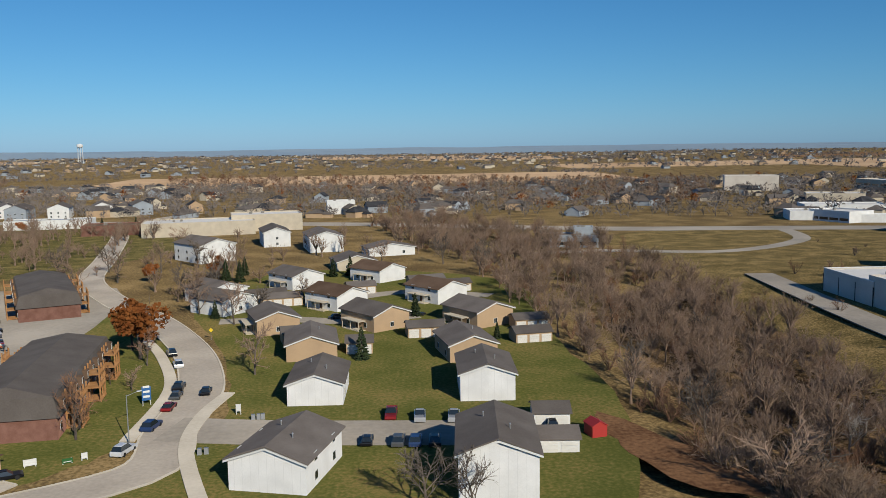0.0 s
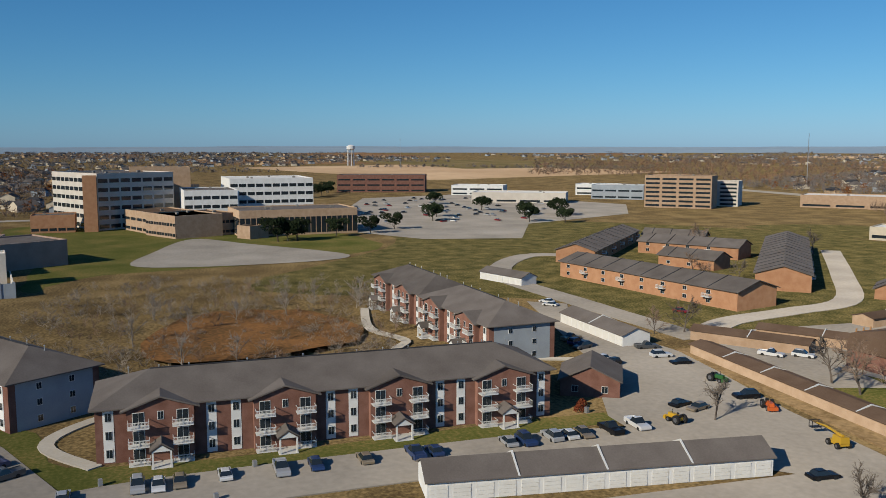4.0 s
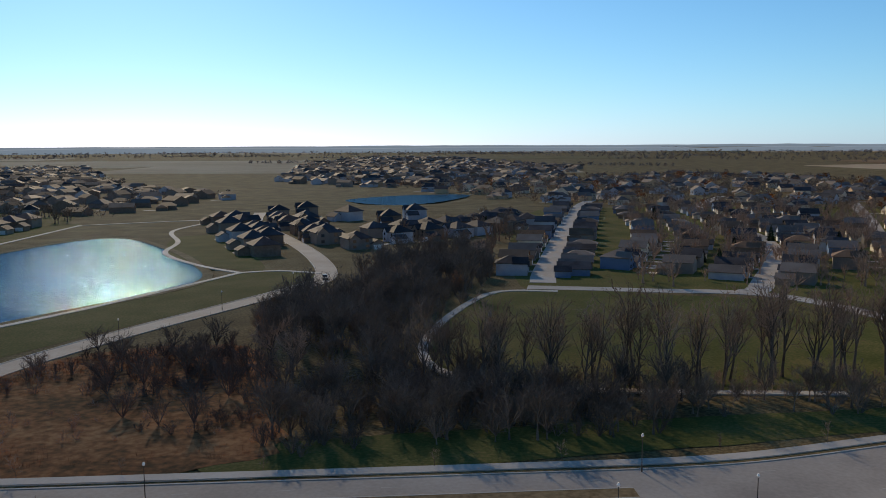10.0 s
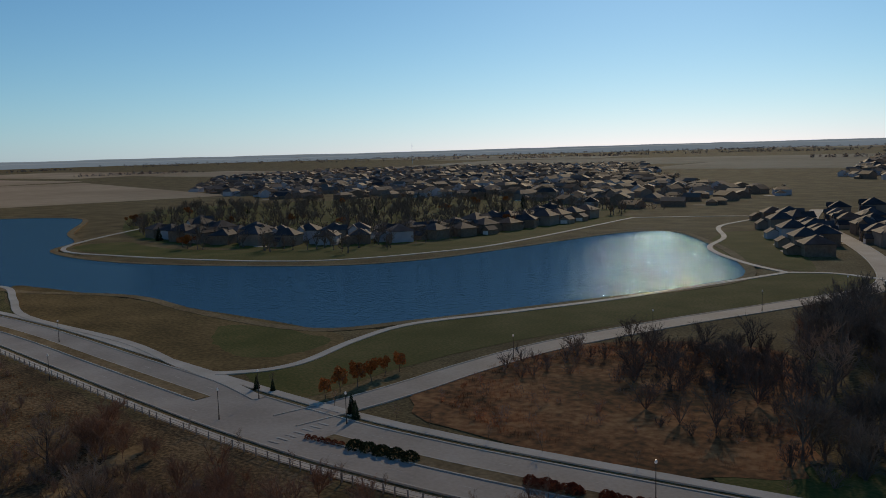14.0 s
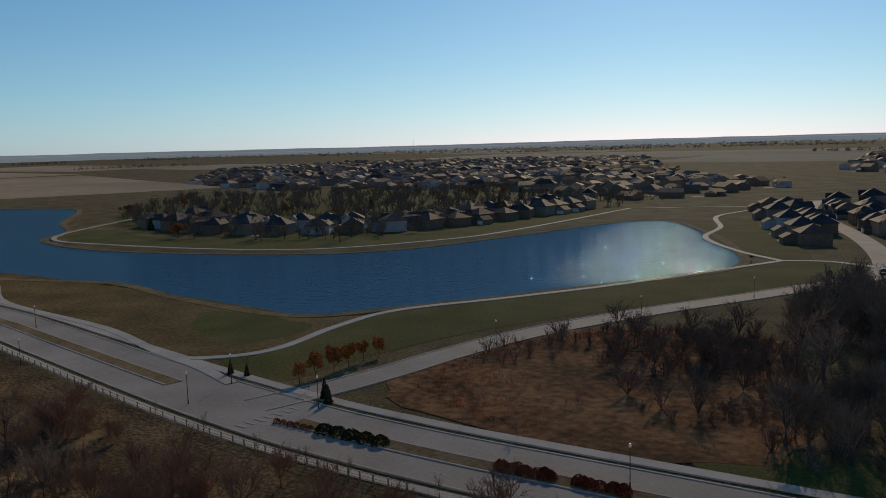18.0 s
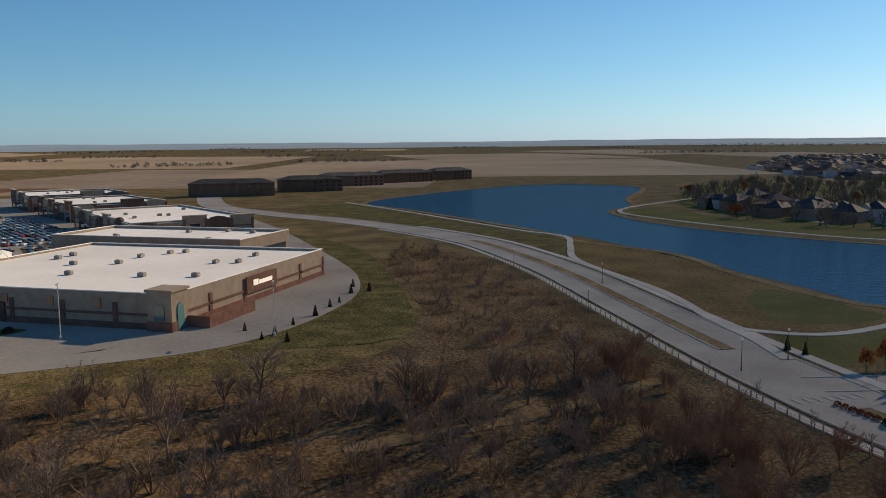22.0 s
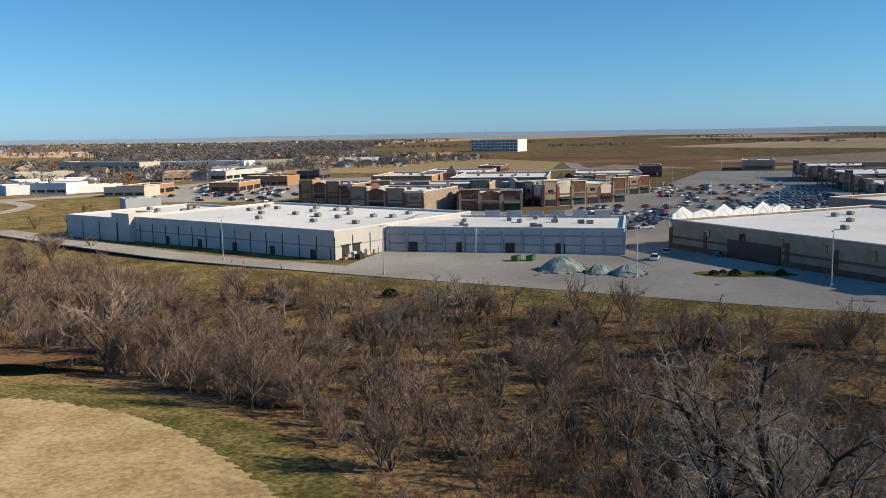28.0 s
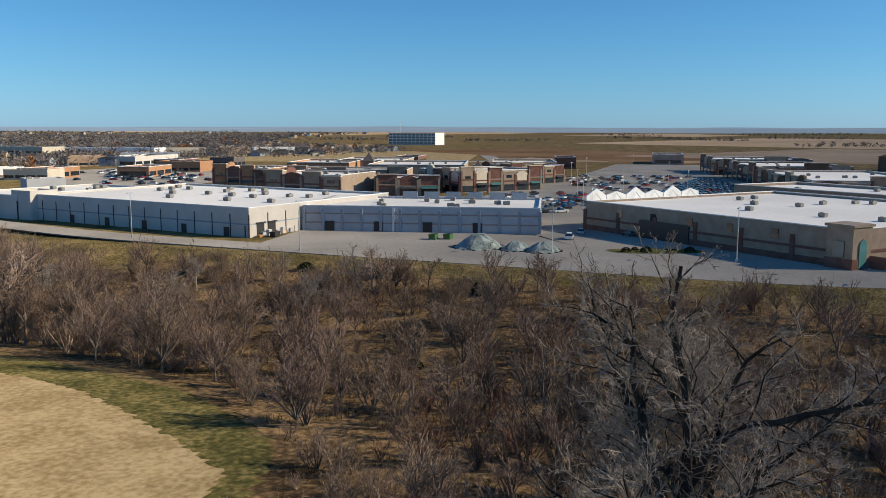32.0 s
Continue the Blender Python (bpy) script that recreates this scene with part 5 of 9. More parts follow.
# ---------------- large flat-roofed buildings ----------------
def block(x, y, rz, l, d, h, wall, roof, label, name="building", bands=0, cols=0, units=0, parapet=0.7, glass="glass", category="building", group="", seed=3, pil=0, stripe=None, fronts=(0, 1, 2, 3), band_h=1.5, pil_w=0.55, pil_h=0.93, cap=False):
    """A flat-roofed building with parapet, window rows, pilasters and roof units. l along x, d along y."""
    ob = empty(name, x * U, y * U, radians(rz), height(x, y), label=label, category=category, group=group)
    part("wall", Shape().box(-l / 2, -d / 2, -0.5, l / 2, d / 2, h).mesh("wall", M[wall]), ob)
    S = Shape()
    t = 0.35
    for a in ((-l / 2, -d / 2, l / 2, -d / 2 + t), (-l / 2, d / 2 - t, l / 2, d / 2), (-l / 2, -d / 2 + t, -l / 2 + t, d / 2 - t), (l / 2 - t, -d / 2 + t, l / 2, d / 2 - t)):
        S.box(a[0], a[1], h, a[2], a[3], h + parapet)
    part("parapet", S.mesh("parapet", M[wall]), ob)
    part("roof", Shape().box(-l / 2 + t, -d / 2 + t, h, l / 2 - t, d / 2 - t, h + 0.12).mesh("roof", M[roof]), ob)
    if cap:
        C = Shape()
        for a in ((-l / 2 - 0.08, -d / 2 - 0.08, l / 2 + 0.08, -d / 2 + t + 0.1), (-l / 2 - 0.08, d / 2 - t - 0.1, l / 2 + 0.08, d / 2 + 0.08), (-l / 2 - 0.08, -d / 2 + t + 0.1, -l / 2 + t + 0.1, d / 2 - t - 0.1), (l / 2 - t - 0.1, -d / 2 + t + 0.1, l / 2 + 0.08, d / 2 - t - 0.1)):
            C.box(a[0], a[1], h + parapet, a[2], a[3], h + parapet + 0.22)
        part("coping", C.mesh("coping", M["white"]), ob)
    rng = random.Random(seed)
    walls = ((0, -d / 2, 0, l), (l / 2, 0, math.pi / 2, d), (0, d / 2, math.pi, l), (-l / 2, 0, -math.pi / 2, d))
    for i in fronts:
        cx, cy, rot, wl = walls[i]
        if bands and cols:
            n = max(int(cols * wl / max(l, d)), 1)
            pw = wl / n
            for f in range(bands):
                for k in range(n):
                    off = -wl / 2 + (k + 0.5) * pw
                    pm = once(("bw", round(pw, 2), glass, band_h), lambda: Shape().box(-pw * 0.42, -0.06, 0, pw * 0.42, 0.04, band_h).mesh("window", M[glass]))
                    part("window", pm, ob, "", (cx + off * math.cos(rot), cy + off * math.sin(rot), 1.1 + f * (h - 0.6) / bands), rot)
        if pil:
            n = max(int(pil * wl / max(l, d)), 1)
            for k in range(n + 1):
                off = -wl / 2 + k * wl / n
                part("pilaster", once(("pil", h, stripe), lambda: Shape().box(-pil_w, -0.3 if pil_w > 0.3 else -0.14, -0.2, pil_w, 0, h * pil_h).mesh("pilaster", M[stripe or wall])), ob, "", (cx + off * math.cos(rot), cy + off * math.sin(rot), 0), rot)
    for k in range(units):
        um = once("rtu", lambda: Shape().box(-1.3, -0.9, 0.25, 1.3, 0.9, 1.35, 0, 0.05).box(-1.1, -0.7, 0, 1.1, 0.7, 0.25).tube((0.5, 0, 1.35), (0.5, 0, 1.5), 0.5, 0.5, 8).mesh("roof_unit", M["unit_grey"]))
        part("roof_unit", um, ob, "", (rng.uniform(-0.42, 0.42) * l, rng.uniform(-0.4, 0.4) * d, h + 0.1), rng.choice((0, 1.57))).scale = (0.75, 0.75, 0.75)
    return ob


# ---------------- cars, lamps, small things ----------------
PAINT = {n: plain(n + "_car_paint", c, 0.28, 0.15, 0.6) for n, c in (("white", (0.75, 0.75, 0.75)), ("black", (0.012, 0.012, 0.014)), ("silver", (0.42, 0.43, 0.45)), ("grey", (0.1, 0.105, 0.11)), ("red", (0.28, 0.02, 0.02)), ("blue", (0.03, 0.06, 0.16)), ("tan", (0.3, 0.24, 0.17)))}
KINDS = {"car": (4.6, 1.8, 0.75, 1.42, -1.75, 0.95), "suv": (4.8, 1.9, 0.95, 1.75, -2.25, 0.85), "pickup": (5.6, 1.95, 0.95, 1.8, -0.9, 1.05)}


def car_body(kind):
    L, W, belt, top, back, nose = KINDS[kind]
    S = Shape()
    h = L / 2
    prof = [(-h, 0.35), (-h + 0.05, 0.3), (h - 0.1, 0.3), (h, 0.45), (h - 0.06, belt - 0.12), (h - 0.5, belt), (-h + 0.06, belt + 0.06), (-h, belt - 0.1)]
    w = W / 2
    lower = [(x, -w, z) for x, z in prof] + [(x, w, z) for x, z in prof]
    n = len(prof)
    S.add(lower, [((k + 1) % n, k, n + k, n + (k + 1) % n) for k in range(n)] + [tuple(range(n)), tuple(range(2 * n - 1, n - 1, -1))])
    r0, r1 = back + 0.45, nose - 0.75
    S.add([(r0, -w + 0.28, top - 0.08), (r1, -w + 0.28, top - 0.08), (r1, w - 0.28, top - 0.08), (r0, w - 0.28, top - 0.08), (r0 + 0.15, -w + 0.4, top), (r1 - 0.15, -w + 0.4, top), (r1 - 0.15, w - 0.4, top), (r0 + 0.15, w - 0.4, top)],
          [(0, 1, 5, 4), (1, 2, 6, 5), (2, 3, 7, 6), (3, 0, 4, 7), (4, 5, 6, 7), (3, 2, 1, 0)])
    if kind == "pickup":
        S.box(-h + 0.05, -w + 0.02, belt, back - 0.1, -w + 0.14, belt + 0.18).box(-h + 0.05, w - 0.14, belt, back - 0.1, w - 0.02, belt + 0.18).box(-h + 0.02, -w + 0.02, belt, -h + 0.12, w - 0.02, belt + 0.18)
    return S


def car_glass(kind):
    L, W, belt, top, back, nose = KINDS[kind]
    w = W / 2
    S = Shape()
    S.add([(back, -w + 0.06, belt), (nose, -w + 0.06, belt), (nose, w - 0.06, belt), (back, w - 0.06, belt), (back + 0.45, -w + 0.27, top - 0.07), (nose - 0.75, -w + 0.27, top - 0.07), (nose - 0.75, w - 0.27, top - 0.07), (back + 0.45, w - 0.27, top - 0.07)],
          [(0, 1, 5, 4), (1, 2, 6, 5), (2, 3, 7, 6), (3, 0, 4, 7), (4, 5, 6, 7), (3, 2, 1, 0)])
    return S


def car(x, y, rz, kind="car", colour="grey", group="parked cars", z=0.06):
    L, W = KINDS[kind][:2]
    word = {"car": "saloon car", "suv": "sport utility car", "pickup": "pickup truck"}[kind]
    ob = empty({"car": "car", "suv": "suv", "pickup": "pickup_truck"}[kind], x * U, y * U, radians(rz), z, label=f"{colour} {word} parked on pale concrete", category="car", group=group)
    part("body", once(("cb", kind, colour), lambda: car_body(kind).mesh("body", PAINT[colour])), ob)
    part("glasshouse", once(("cg", kind), lambda: car_glass(kind).mesh("glasshouse", M["glass"])), ob)
    wm = once("wheel", lambda: Shape().tube((0, -0.11, 0), (0, 0.11, 0), 0.33, 0.33, 12).mesh("wheel", M["tyre"]))
    for sx in (-0.3, 0.31):
        for sy in (-1, 1):
            part("wheel", wm, ob, "", (sx * L, sy * (W / 2 - 0.08), 0.33))
    return ob


def lamp_post(x, y, h=5.2, rz=0.0):
    ob = empty("street_lamp", x * U, y * U, radians(rz), 0.0, label="slim dark post-top street lamp with a pale globe", category="lamp", group="street lamps")
    part("post", once(("lp", h), lambda: Shape().tube((0, 0, -0.2), (0, 0, 0.9), 0.14, 0.1, 8).tube((0, 0, 0.9), (0, 0, h), 0.07, 0.05, 6).mesh("post", M["dark_metal"])), ob)
    part("globe", once(("lg", h), lambda: Shape().tube((0, 0, h), (0, 0, h + 0.2), 0.12, 0.22, 8).tube((0, 0, h + 0.2), (0, 0, h + 0.5), 0.22, 0.1, 8).mesh("globe", M["frame"])), ob)
    return ob


def tall_lamp(x, y, h=11.0):
    ob = empty("car_park_lamp", x * U, y * U, 0, 0, label="tall thin metal car park lamp mast", category="lamp", group="car park lamps")
    part("mast", once(("tl", h), lambda: Shape().tube((0, 0, -0.2), (0, 0, 0.8), 0.3, 0.3, 8).tube((0, 0, 0.8), (0, 0, h), 0.11, 0.07, 6).mesh("mast", M["metal"])), ob)
    part("head", once(("th", h), lambda: Shape().box(-0.9, -0.2, h, 0.9, 0.2, h + 0.2).mesh("head", M["metal"])), ob)
    return ob

# ---------------- townhouses and street ----------------
def townhouse(lx, ly, rx, ry, length, h, rise, wall, roof="roof_grey", **more):
    """Placed by the foot of its front gable, left and right corner."""
    a = math.atan2(ry - ly, rx - lx)
    w = round(math.hypot(rx - lx, ry - ly) * U, 1)
    cx, cy = (lx + rx) / 2 - math.sin(a) * length / 2 / U, (ly + ry) / 2 + math.cos(a) * length / 2 / U
    word = {"white_siding": "white-sided", "white": "white-sided", "tan": "tan-sided", "cream": "cream-sided"}[wall]
    return house(cx, cy, math.degrees(a), w, length, h, rise, wall, roof, f"{word} gabled townhouse with a grey shingle roof on a lawn", "townhouses", name="townhouse", **more)


townhouse(-24.5, 91.7, -15.4, 89.8, 15, 4.6, 2.0, "white_siding", wins=0, vents=2)
townhouse(-23.5, 122.7, -15.2, 123.0, 15, 4.2, 1.8, "white_siding", wins=0, vents=2)
townhouse(2.3, 124, 10.6, 124.2, 15, 5.4, 1.8, "white_siding", wins=0, vents=2)
townhouse(1.3, 87.5, 10.0, 87.3, 16, 6.8, 2.0, "white_siding", wins=0, vents=2)
townhouse(-28.4, 149, -19.4, 150.5, 15, 3.9, 2.0, "tan", wins=0, vents=1)
townhouse(1.0, 147, 9.5, 149, 15, 4.0, 2.0, "tan", wins=0, vents=1)
townhouse(-14.5, 172.3, -7.4, 178.3, 15, 4.4, 2.1, "tan", wins=1, porch=True)
townhouse(7.0, 174.7, 14.9, 180.5, 15, 4.4, 2.1, "tan", wins=1, porch=True)
townhouse(-24.9, 195.5, -18.4, 202.3, 15, 4.6, 2.1, "white", "roof_brown", wins=0, porch=True)
townhouse(-1.4, 203, 5.8, 209.7, 15, 4.6, 2.1, "white", "roof_brown", wins=0, porch=True)
townhouse(-40.8, 226.8, -33.3, 233.6, 15, 4.6, 2.1, "white", wins=0, porch=True)
townhouse(-18, 237.2, -11.1, 244.9, 15, 4.4, 2.1, "white", "roof_brown", wins=0, porch=True)
townhouse(-38.2, 170.2, -30, 173.5, 14, 4.3, 2.0, "tan", wins=1, porch=True)
townhouse(-50.6, 191.4, -44.5, 200, 14, 4.4, 2.0, "white", wins=1)
townhouse(-58, 206, -50, 214, 14, 4.4, 2.0, "white", wins=1)
townhouse(-81.7, 283.5, -72, 293, 22, 7.5, 2.6, "white", wins=0)
townhouse(-49, 310.5, -37, 314, 24, 7.2, 2.4, "white", wins=0)
townhouse(-70, 330, -60, 333, 24, 7.2, 2.4, "white", wins=1)
townhouse(-33, 262, -21, 266, 14, 3.6, 2.4, "cream", wins=2)
townhouse(-26, 296, -10, 302, 12, 3.6, 2.0, "white", wins=2)
for gx, gy, gr, n, wall in ((14.2, 104.5, 0, 2, "white"), (14.6, 115, 0, 2, "white"), (-4, 170, 9, 3, "tan"), (17, 164.5, 13, 3, "tan"), (18, 177, 12, 3, "tan"), (-16, 157, 5, 2, "tan"), (-45, 212, 20, 4, "tan"), (-40, 206, 20, 4, "tan"), (-5, 232, 18, 4, "tan"), (2, 224, 18, 4, "tan"), (-22, 222, 18, 3, "tan"), (-30, 166, 16, 2, "tan")):
    garage_row(gx, gy, gr, n, ("white" if wall == "white" else "tan") + " low garage block with pale roller doors", wall=wall, depth=6)
S = gable_body(2.6, 3.0, 1.9, 0.7)
ob = empty("garden_shed", 19.8 * U, 108.5 * U, 0.3, 0, label="small red shed at the lawn's edge", category="shed")
red = plain("red_shed_paint", (0.4, 0.03, 0.025), 0.6)
part("wall", S.mesh("wall", red), ob)
part("roof", gable_roof(2.6, 3.0, 1.9, 0.7, 0.15, 0.1).mesh("roof", red), ob)

# ---------------- mansard apartments, carports, brick complex ----------------
mansard(-61.6, 126.6, 101, 46, 16, "brick apartment block with dark mansard roof and timber decks", 3, "roof_grey")
mansard(-99, 208, 118, 46, 16, "brick apartment block with dark mansard roof and timber decks", 3, "roof_grey")
mansard(-118.5, 146, 96, 63, 15, "long brick apartment block with brown mansard roof and timber decks", 4)
mansard(-164, 240, 26, 54, 15, "brick apartment block with brown mansard roof and timber decks", 4)
garage_row(-95.5, 98.5, -3.1, 34, "long low carport with a brown segmented roof", 3.0, 5.5, 2.4, 0.7, "brick_pale", "roof_brown", False)
garage_row(-140, 114, 35, 9, "low tan carport with a brown roof", 3.0, 6, 2.4, 0.9, "brick_pale", "roof_brown", False)
garage_row(-136, 128, 35, 10, "low tan carport with a brown roof", 3.0, 6, 2.4, 0.9, "brick_pale", "roof_brown", False)
garage_row(-150, 165, 100, 14, "low tan carport with a brown roof", 3.0, 6, 2.4, 0.9, "brick_pale", "roof_brown", False)
garage_row(-168, 196, 22, 12, "low tan garage row with dark openings", 3.0, 6, 2.4, 0.9, "brick_pale", "roof_grey", False)
for bx, by, br, l, d, h in ((-201.5, 132.5, 13, 78, 17, 5.6), (-283, 161, 138, 92, 16, 5.2), (-226, 195, 139, 122, 17, 5.6), (-262, 186, 34, 44, 16, 5.2), (-236, 168, 24, 24, 12, 4.2), (-172, 183, 130, 14, 10, 3.4), (-300, 204, 40, 30, 9, 3.4)):
    ob = empty("brick_wing", bx * U, by * U, radians(br), 0, label="orange-brick wing with a dark ribbed gable roof", category="building", group="brick complex")
    part("wall", gable_body(d, l, h, 2.6).mesh("wall", M["brick_orange"]), ob, rz=math.pi / 2)
    part("roof", gable_roof(d, l, h, 2.6, 0.7).mesh("roof", M["roof_grey"]), ob, rz=math.pi / 2)
    for k in range(int(l / 9)):
        x0 = -l / 2 + (k + 0.5) * 9
        part("roof_seam", once(("seam", d, h), lambda: Shape().prism([(-d / 2 - 0.6, h - 0.2), (0, h + 2.84), (d / 2 + 0.6, h - 0.2), (d / 2 + 0.6, h + 0.12), (0, h + 3.02), (-d / 2 - 0.6, h + 0.12)], -0.14, 0.14).mesh("roof_seam", M["roof_dark"])), ob, "", (x0, 0, 0), math.pi / 2)
        window(ob, x0, -d / 2, 1.0, 0, 1.6, 1.3)
        if h > 5:
            window(ob, x0, -d / 2, 3.5, 0, 1.6, 1.3)
            if k % 2:
                part("balcony", balcony_mesh(), ob, "", (x0, -d / 2, 2.7))

# ---------------- brick apartment buildings ----------------
apartment(-119.5, 28.5, 90, 73, 15.5, 3, "three-storey red-brick apartment building with white balconies", 4)
apartment(-148.2, -18.7, 35, 47, 16, 3, "three-storey red-brick apartment building with white balconies", 2)
apartment(-159, 66, 4, 40, 16, 3, "three-storey red-brick apartment building with white balconies", 2)
apartment(-192.5, 64, 4, 38, 16, 3, "three-storey red-brick apartment building behind its twin", 2)
house(-123.5, 70.5, 60, 11, 12, 3.2, 2.6, "brick", "roof_grey", "low brick clubhouse with a grey hipped roof", "clubhouse", wins=2, name="clubhouse")
garage_row(-90.5, 53.5, 82, 16, "long white garage block with white roller doors", 3.1, 7.5, 2.8, 1.7)
garage_row(-158.8, 92.3, 2.0, 10, "white garage block with white roller doors", 3.0, 7.5, 2.7, 1.5)
garage_row(-227, 100, 20, 7, "white garage block with white roller doors", 3.0, 7.0, 2.7, 1.5)
garage_row(-70, 51, 84, 9, "long garage block with a grey shingle roof", 3.1, 9, 2.8, 2.0)
ob = tagged(new("retaining_wall", ribbon_mesh("retaining_wall", [Vector((-142.8, -50, 0)), Vector((-125, -38.5, 0)), Vector((-108, -27, 0))], -0.2, 0.2, -0.3, 1.3, M["white"])), "low white wall along the car park", "wall", kind="structure")

# ---------------- blank hall and hospital ----------------
block(-285.7, -65.7, 106.0, 43.3, 38, 13, "precast", "roof_white", "tall blank precast concrete hall with a white roof", "hall", units=3, parapet=0.5, pil=4, stripe="stone", fronts=(0,), pil_w=1.5, pil_h=0.98, cap=True)
block(-262, -36.5, 100, 8, 10, 11, "precast", "roof_white", "pale stair block at the hall's corner", "stair_block")
block(-308.5, -37.4, 121.3, 27.1, 30, 9.5, "mauve", "roof_grey", "low brown brick annex beside the hall", "annex")
fw = Shape().box(-24, -0.2, -0.3, 24, 0.2, 4.6)
for k in range(13):
    fw.box(-24 + k * 4 - 0.3, -0.4, -0.3, -23.4 + k * 4, 0.4, 5.0)
ob = empty("screen_wall", -238.5 * U, -48 * U, radians(100), 0, label="precast screen wall round the service yard, shade in its blue-grey colour", category="wall")
# panels take the darker blue-grey siding colour to hold this face's shade
part("panels", fw.mesh("panels", M["greyside"]), ob)
part("return_wall", Shape().box(-0.2, 0, -0.3, 0.2, 30, 4.6).mesh("return_wall", M["precast"]), ob, "", (24, 0, 0))
block(-452, -14, 118, 46, 60, 31, "precast", "roof_grey", "tall pale hospital tower with dark ribbon windows", "hospital_tower", 6, 10, 4, category="hospital", fronts=(0, 3), group="hospital", band_h=2.2)
block(-418, -22, 92, 7, 7, 30, "brick_orange", "roof_grey", "orange-brick stair tower of the hospital", "stair_tower", category="hospital", group="hospital")
block(-436, 30, 92, 30, 40, 21, "white", "roof_grey", "white hospital wing with ribbon windows", "hospital_wing", 4, 9, 3, category="hospital", fronts=(0, 1), group="hospital", band_h=1.9)
block(-470, 62, 92, 52, 50, 26, "white", "roof_white", "white hospital wing with ribbon windows", "hospital_wing", 5, 10, 4, category="hospital", fronts=(0, 1), group="hospital", band_h=2.0)
block(-476, 8, 92, 36, 26, 33, "brick_pale", "roof_grey", "rear hospital block in buff brick", "hospital_block", category="hospital", group="hospital", units=3)
block(-401.9, 12.3, 23.0, 66.0, 26, 11, "brick_pale", "roof_brown", "low buff-brick hospital front wing", "clinic_wing", 2, 8, 1, category="hospital", fronts=(0,), group="hospital")
block(-390.9, 20.6, 118.4, 37.0, 30, 11, "brick_pale", "roof_brown", "low buff-brick hospital front building", "clinic_building", 2, 14, 3, category="hospital", fronts=(0, 3), group="hospital")
block(-387.9, 63.5, 95.2, 63.3, 34, 13, "brick_pale", "roof_grey", "two-storey office with dark vertical windows", "office_building", 1, 22, 4, fronts=(0, 1, 3), band_h=8.5)
block(-368, 44, 124, 12, 10, 6, "brick_pale", "roof_brown", "small buff-brick pavilion by the office", "pavilion")
block(-425, -38, 92, 22, 20, 9, "brick_orange", "roof_grey", "low brick hospital annex", "hospital_annex", 1, 5, 1, category="hospital", group="hospital")
block(-330, -62, 88, 40, 30, 8, "mauve", "roof_grey", "low flat-roofed building behind the hall", "building", units=3)
for bx, by, br, l, d, h, w, r, bd, c in ((-715, 190, 70, 90, 40, 17, "brick", "roof_grey", 3, 20), (-548, 245, 60, 78, 34, 8, "precast", "roof_white", 1, 14), (-640, 250, 60, 50, 30, 9, "white", "roof_white", 2, 10), (-468, 320, 45, 50, 26, 24, "brick_pale", "roof_grey", 7, 12), (-478, 350, 45, 44, 24, 19, "precast", "roof_grey", 6, 10),
                                        (-560, 330, 50, 46, 26, 12, "greyside", "roof_white", 2, 12), (-610, 340, 50, 40, 24, 10, "white", "roof_white", 2, 8), (-430, 420, 40, 70, 34, 9, "brick_pale", "roof_white", 1, 10), (-340, 440, 35, 60, 30, 8, "brick_pale", "roof_white", 1, 9), (-300, 360, 30, 42, 20, 5, "white", "roof_grey", 1, 8),
                                        (-268, 300, 30, 46, 22, 6, "cream", "roof_white", 1, 9), (-215, 285, 28, 56, 18, 5.5, "brick_pale", "roof_white", 1, 10), (-250, 350, 28, 58, 26, 6, "white", "roof_brown", 1, 8), (-198, 428, 12, 50, 16, 5, "white", "greyside", 0, 0), (-112, 390, 15, 60, 30, 7, "cream", "roof_white", 0, 0),
                                        (-85, 408, 15, 40, 24, 9, "cream", "roof_white", 0, 0), (-150, 395, 15, 40, 20, 5, "brick", "roof_brown", 0, 0), (-60, 500, 10, 20, 14, 9, "white", "roof_white", 0, 0), (50, 322, -8, 22, 14, 5, "greyside", "roof_grey", 1, 8), (54, 325, -8, 9, 8, 8, "greyside", "greyside", 1, 4),
                                        (188, 420, -12, 40, 22, 5, "white", "roof_white", 0, 0), (205, 400, -12, 36, 10, 4, "white", "roof_white", 0, 0), (212, 450, -12, 50, 26, 6, "white", "roof_white", 0, 0), (250, 690, -15, 50, 26, 14, "precast", "roof_white", 0, 0), (240, 520, -20, 40, 26, 8, "cream", "roof_white", 0, 0), (142, 252, -20, 14, 12, 7, "greywall", "roof_white", 0, 0)):
    c = c // 3
    block(bx, by, br, l, d, h, w, r, "flat-roofed commercial building in " + {"brick": "red brick", "brick_pale": "buff brick", "white": "white metal", "precast": "pale precast", "cream": "cream render", "greyside": "grey-green panels", "blueside": "blue-grey panels", "greywall": "grey render"}[w], "commercial_building", bd, c, 2, fronts=(0, 3), seed=int(l), group="commercial buildings")
for k, (bx, by) in enumerate(((-245, 492), (-225, 500), (-205, 512), (-185, 520), (-260, 505), (-280, 470))):
    house(bx, by, 12 + 5 * k, 14, 26, 7.5, 3, "white" if k % 3 else "greyside", "roof_grey", "white three-storey apartment house with gables", "white apartment houses", wins=3, name="apartment_house", sides=False)

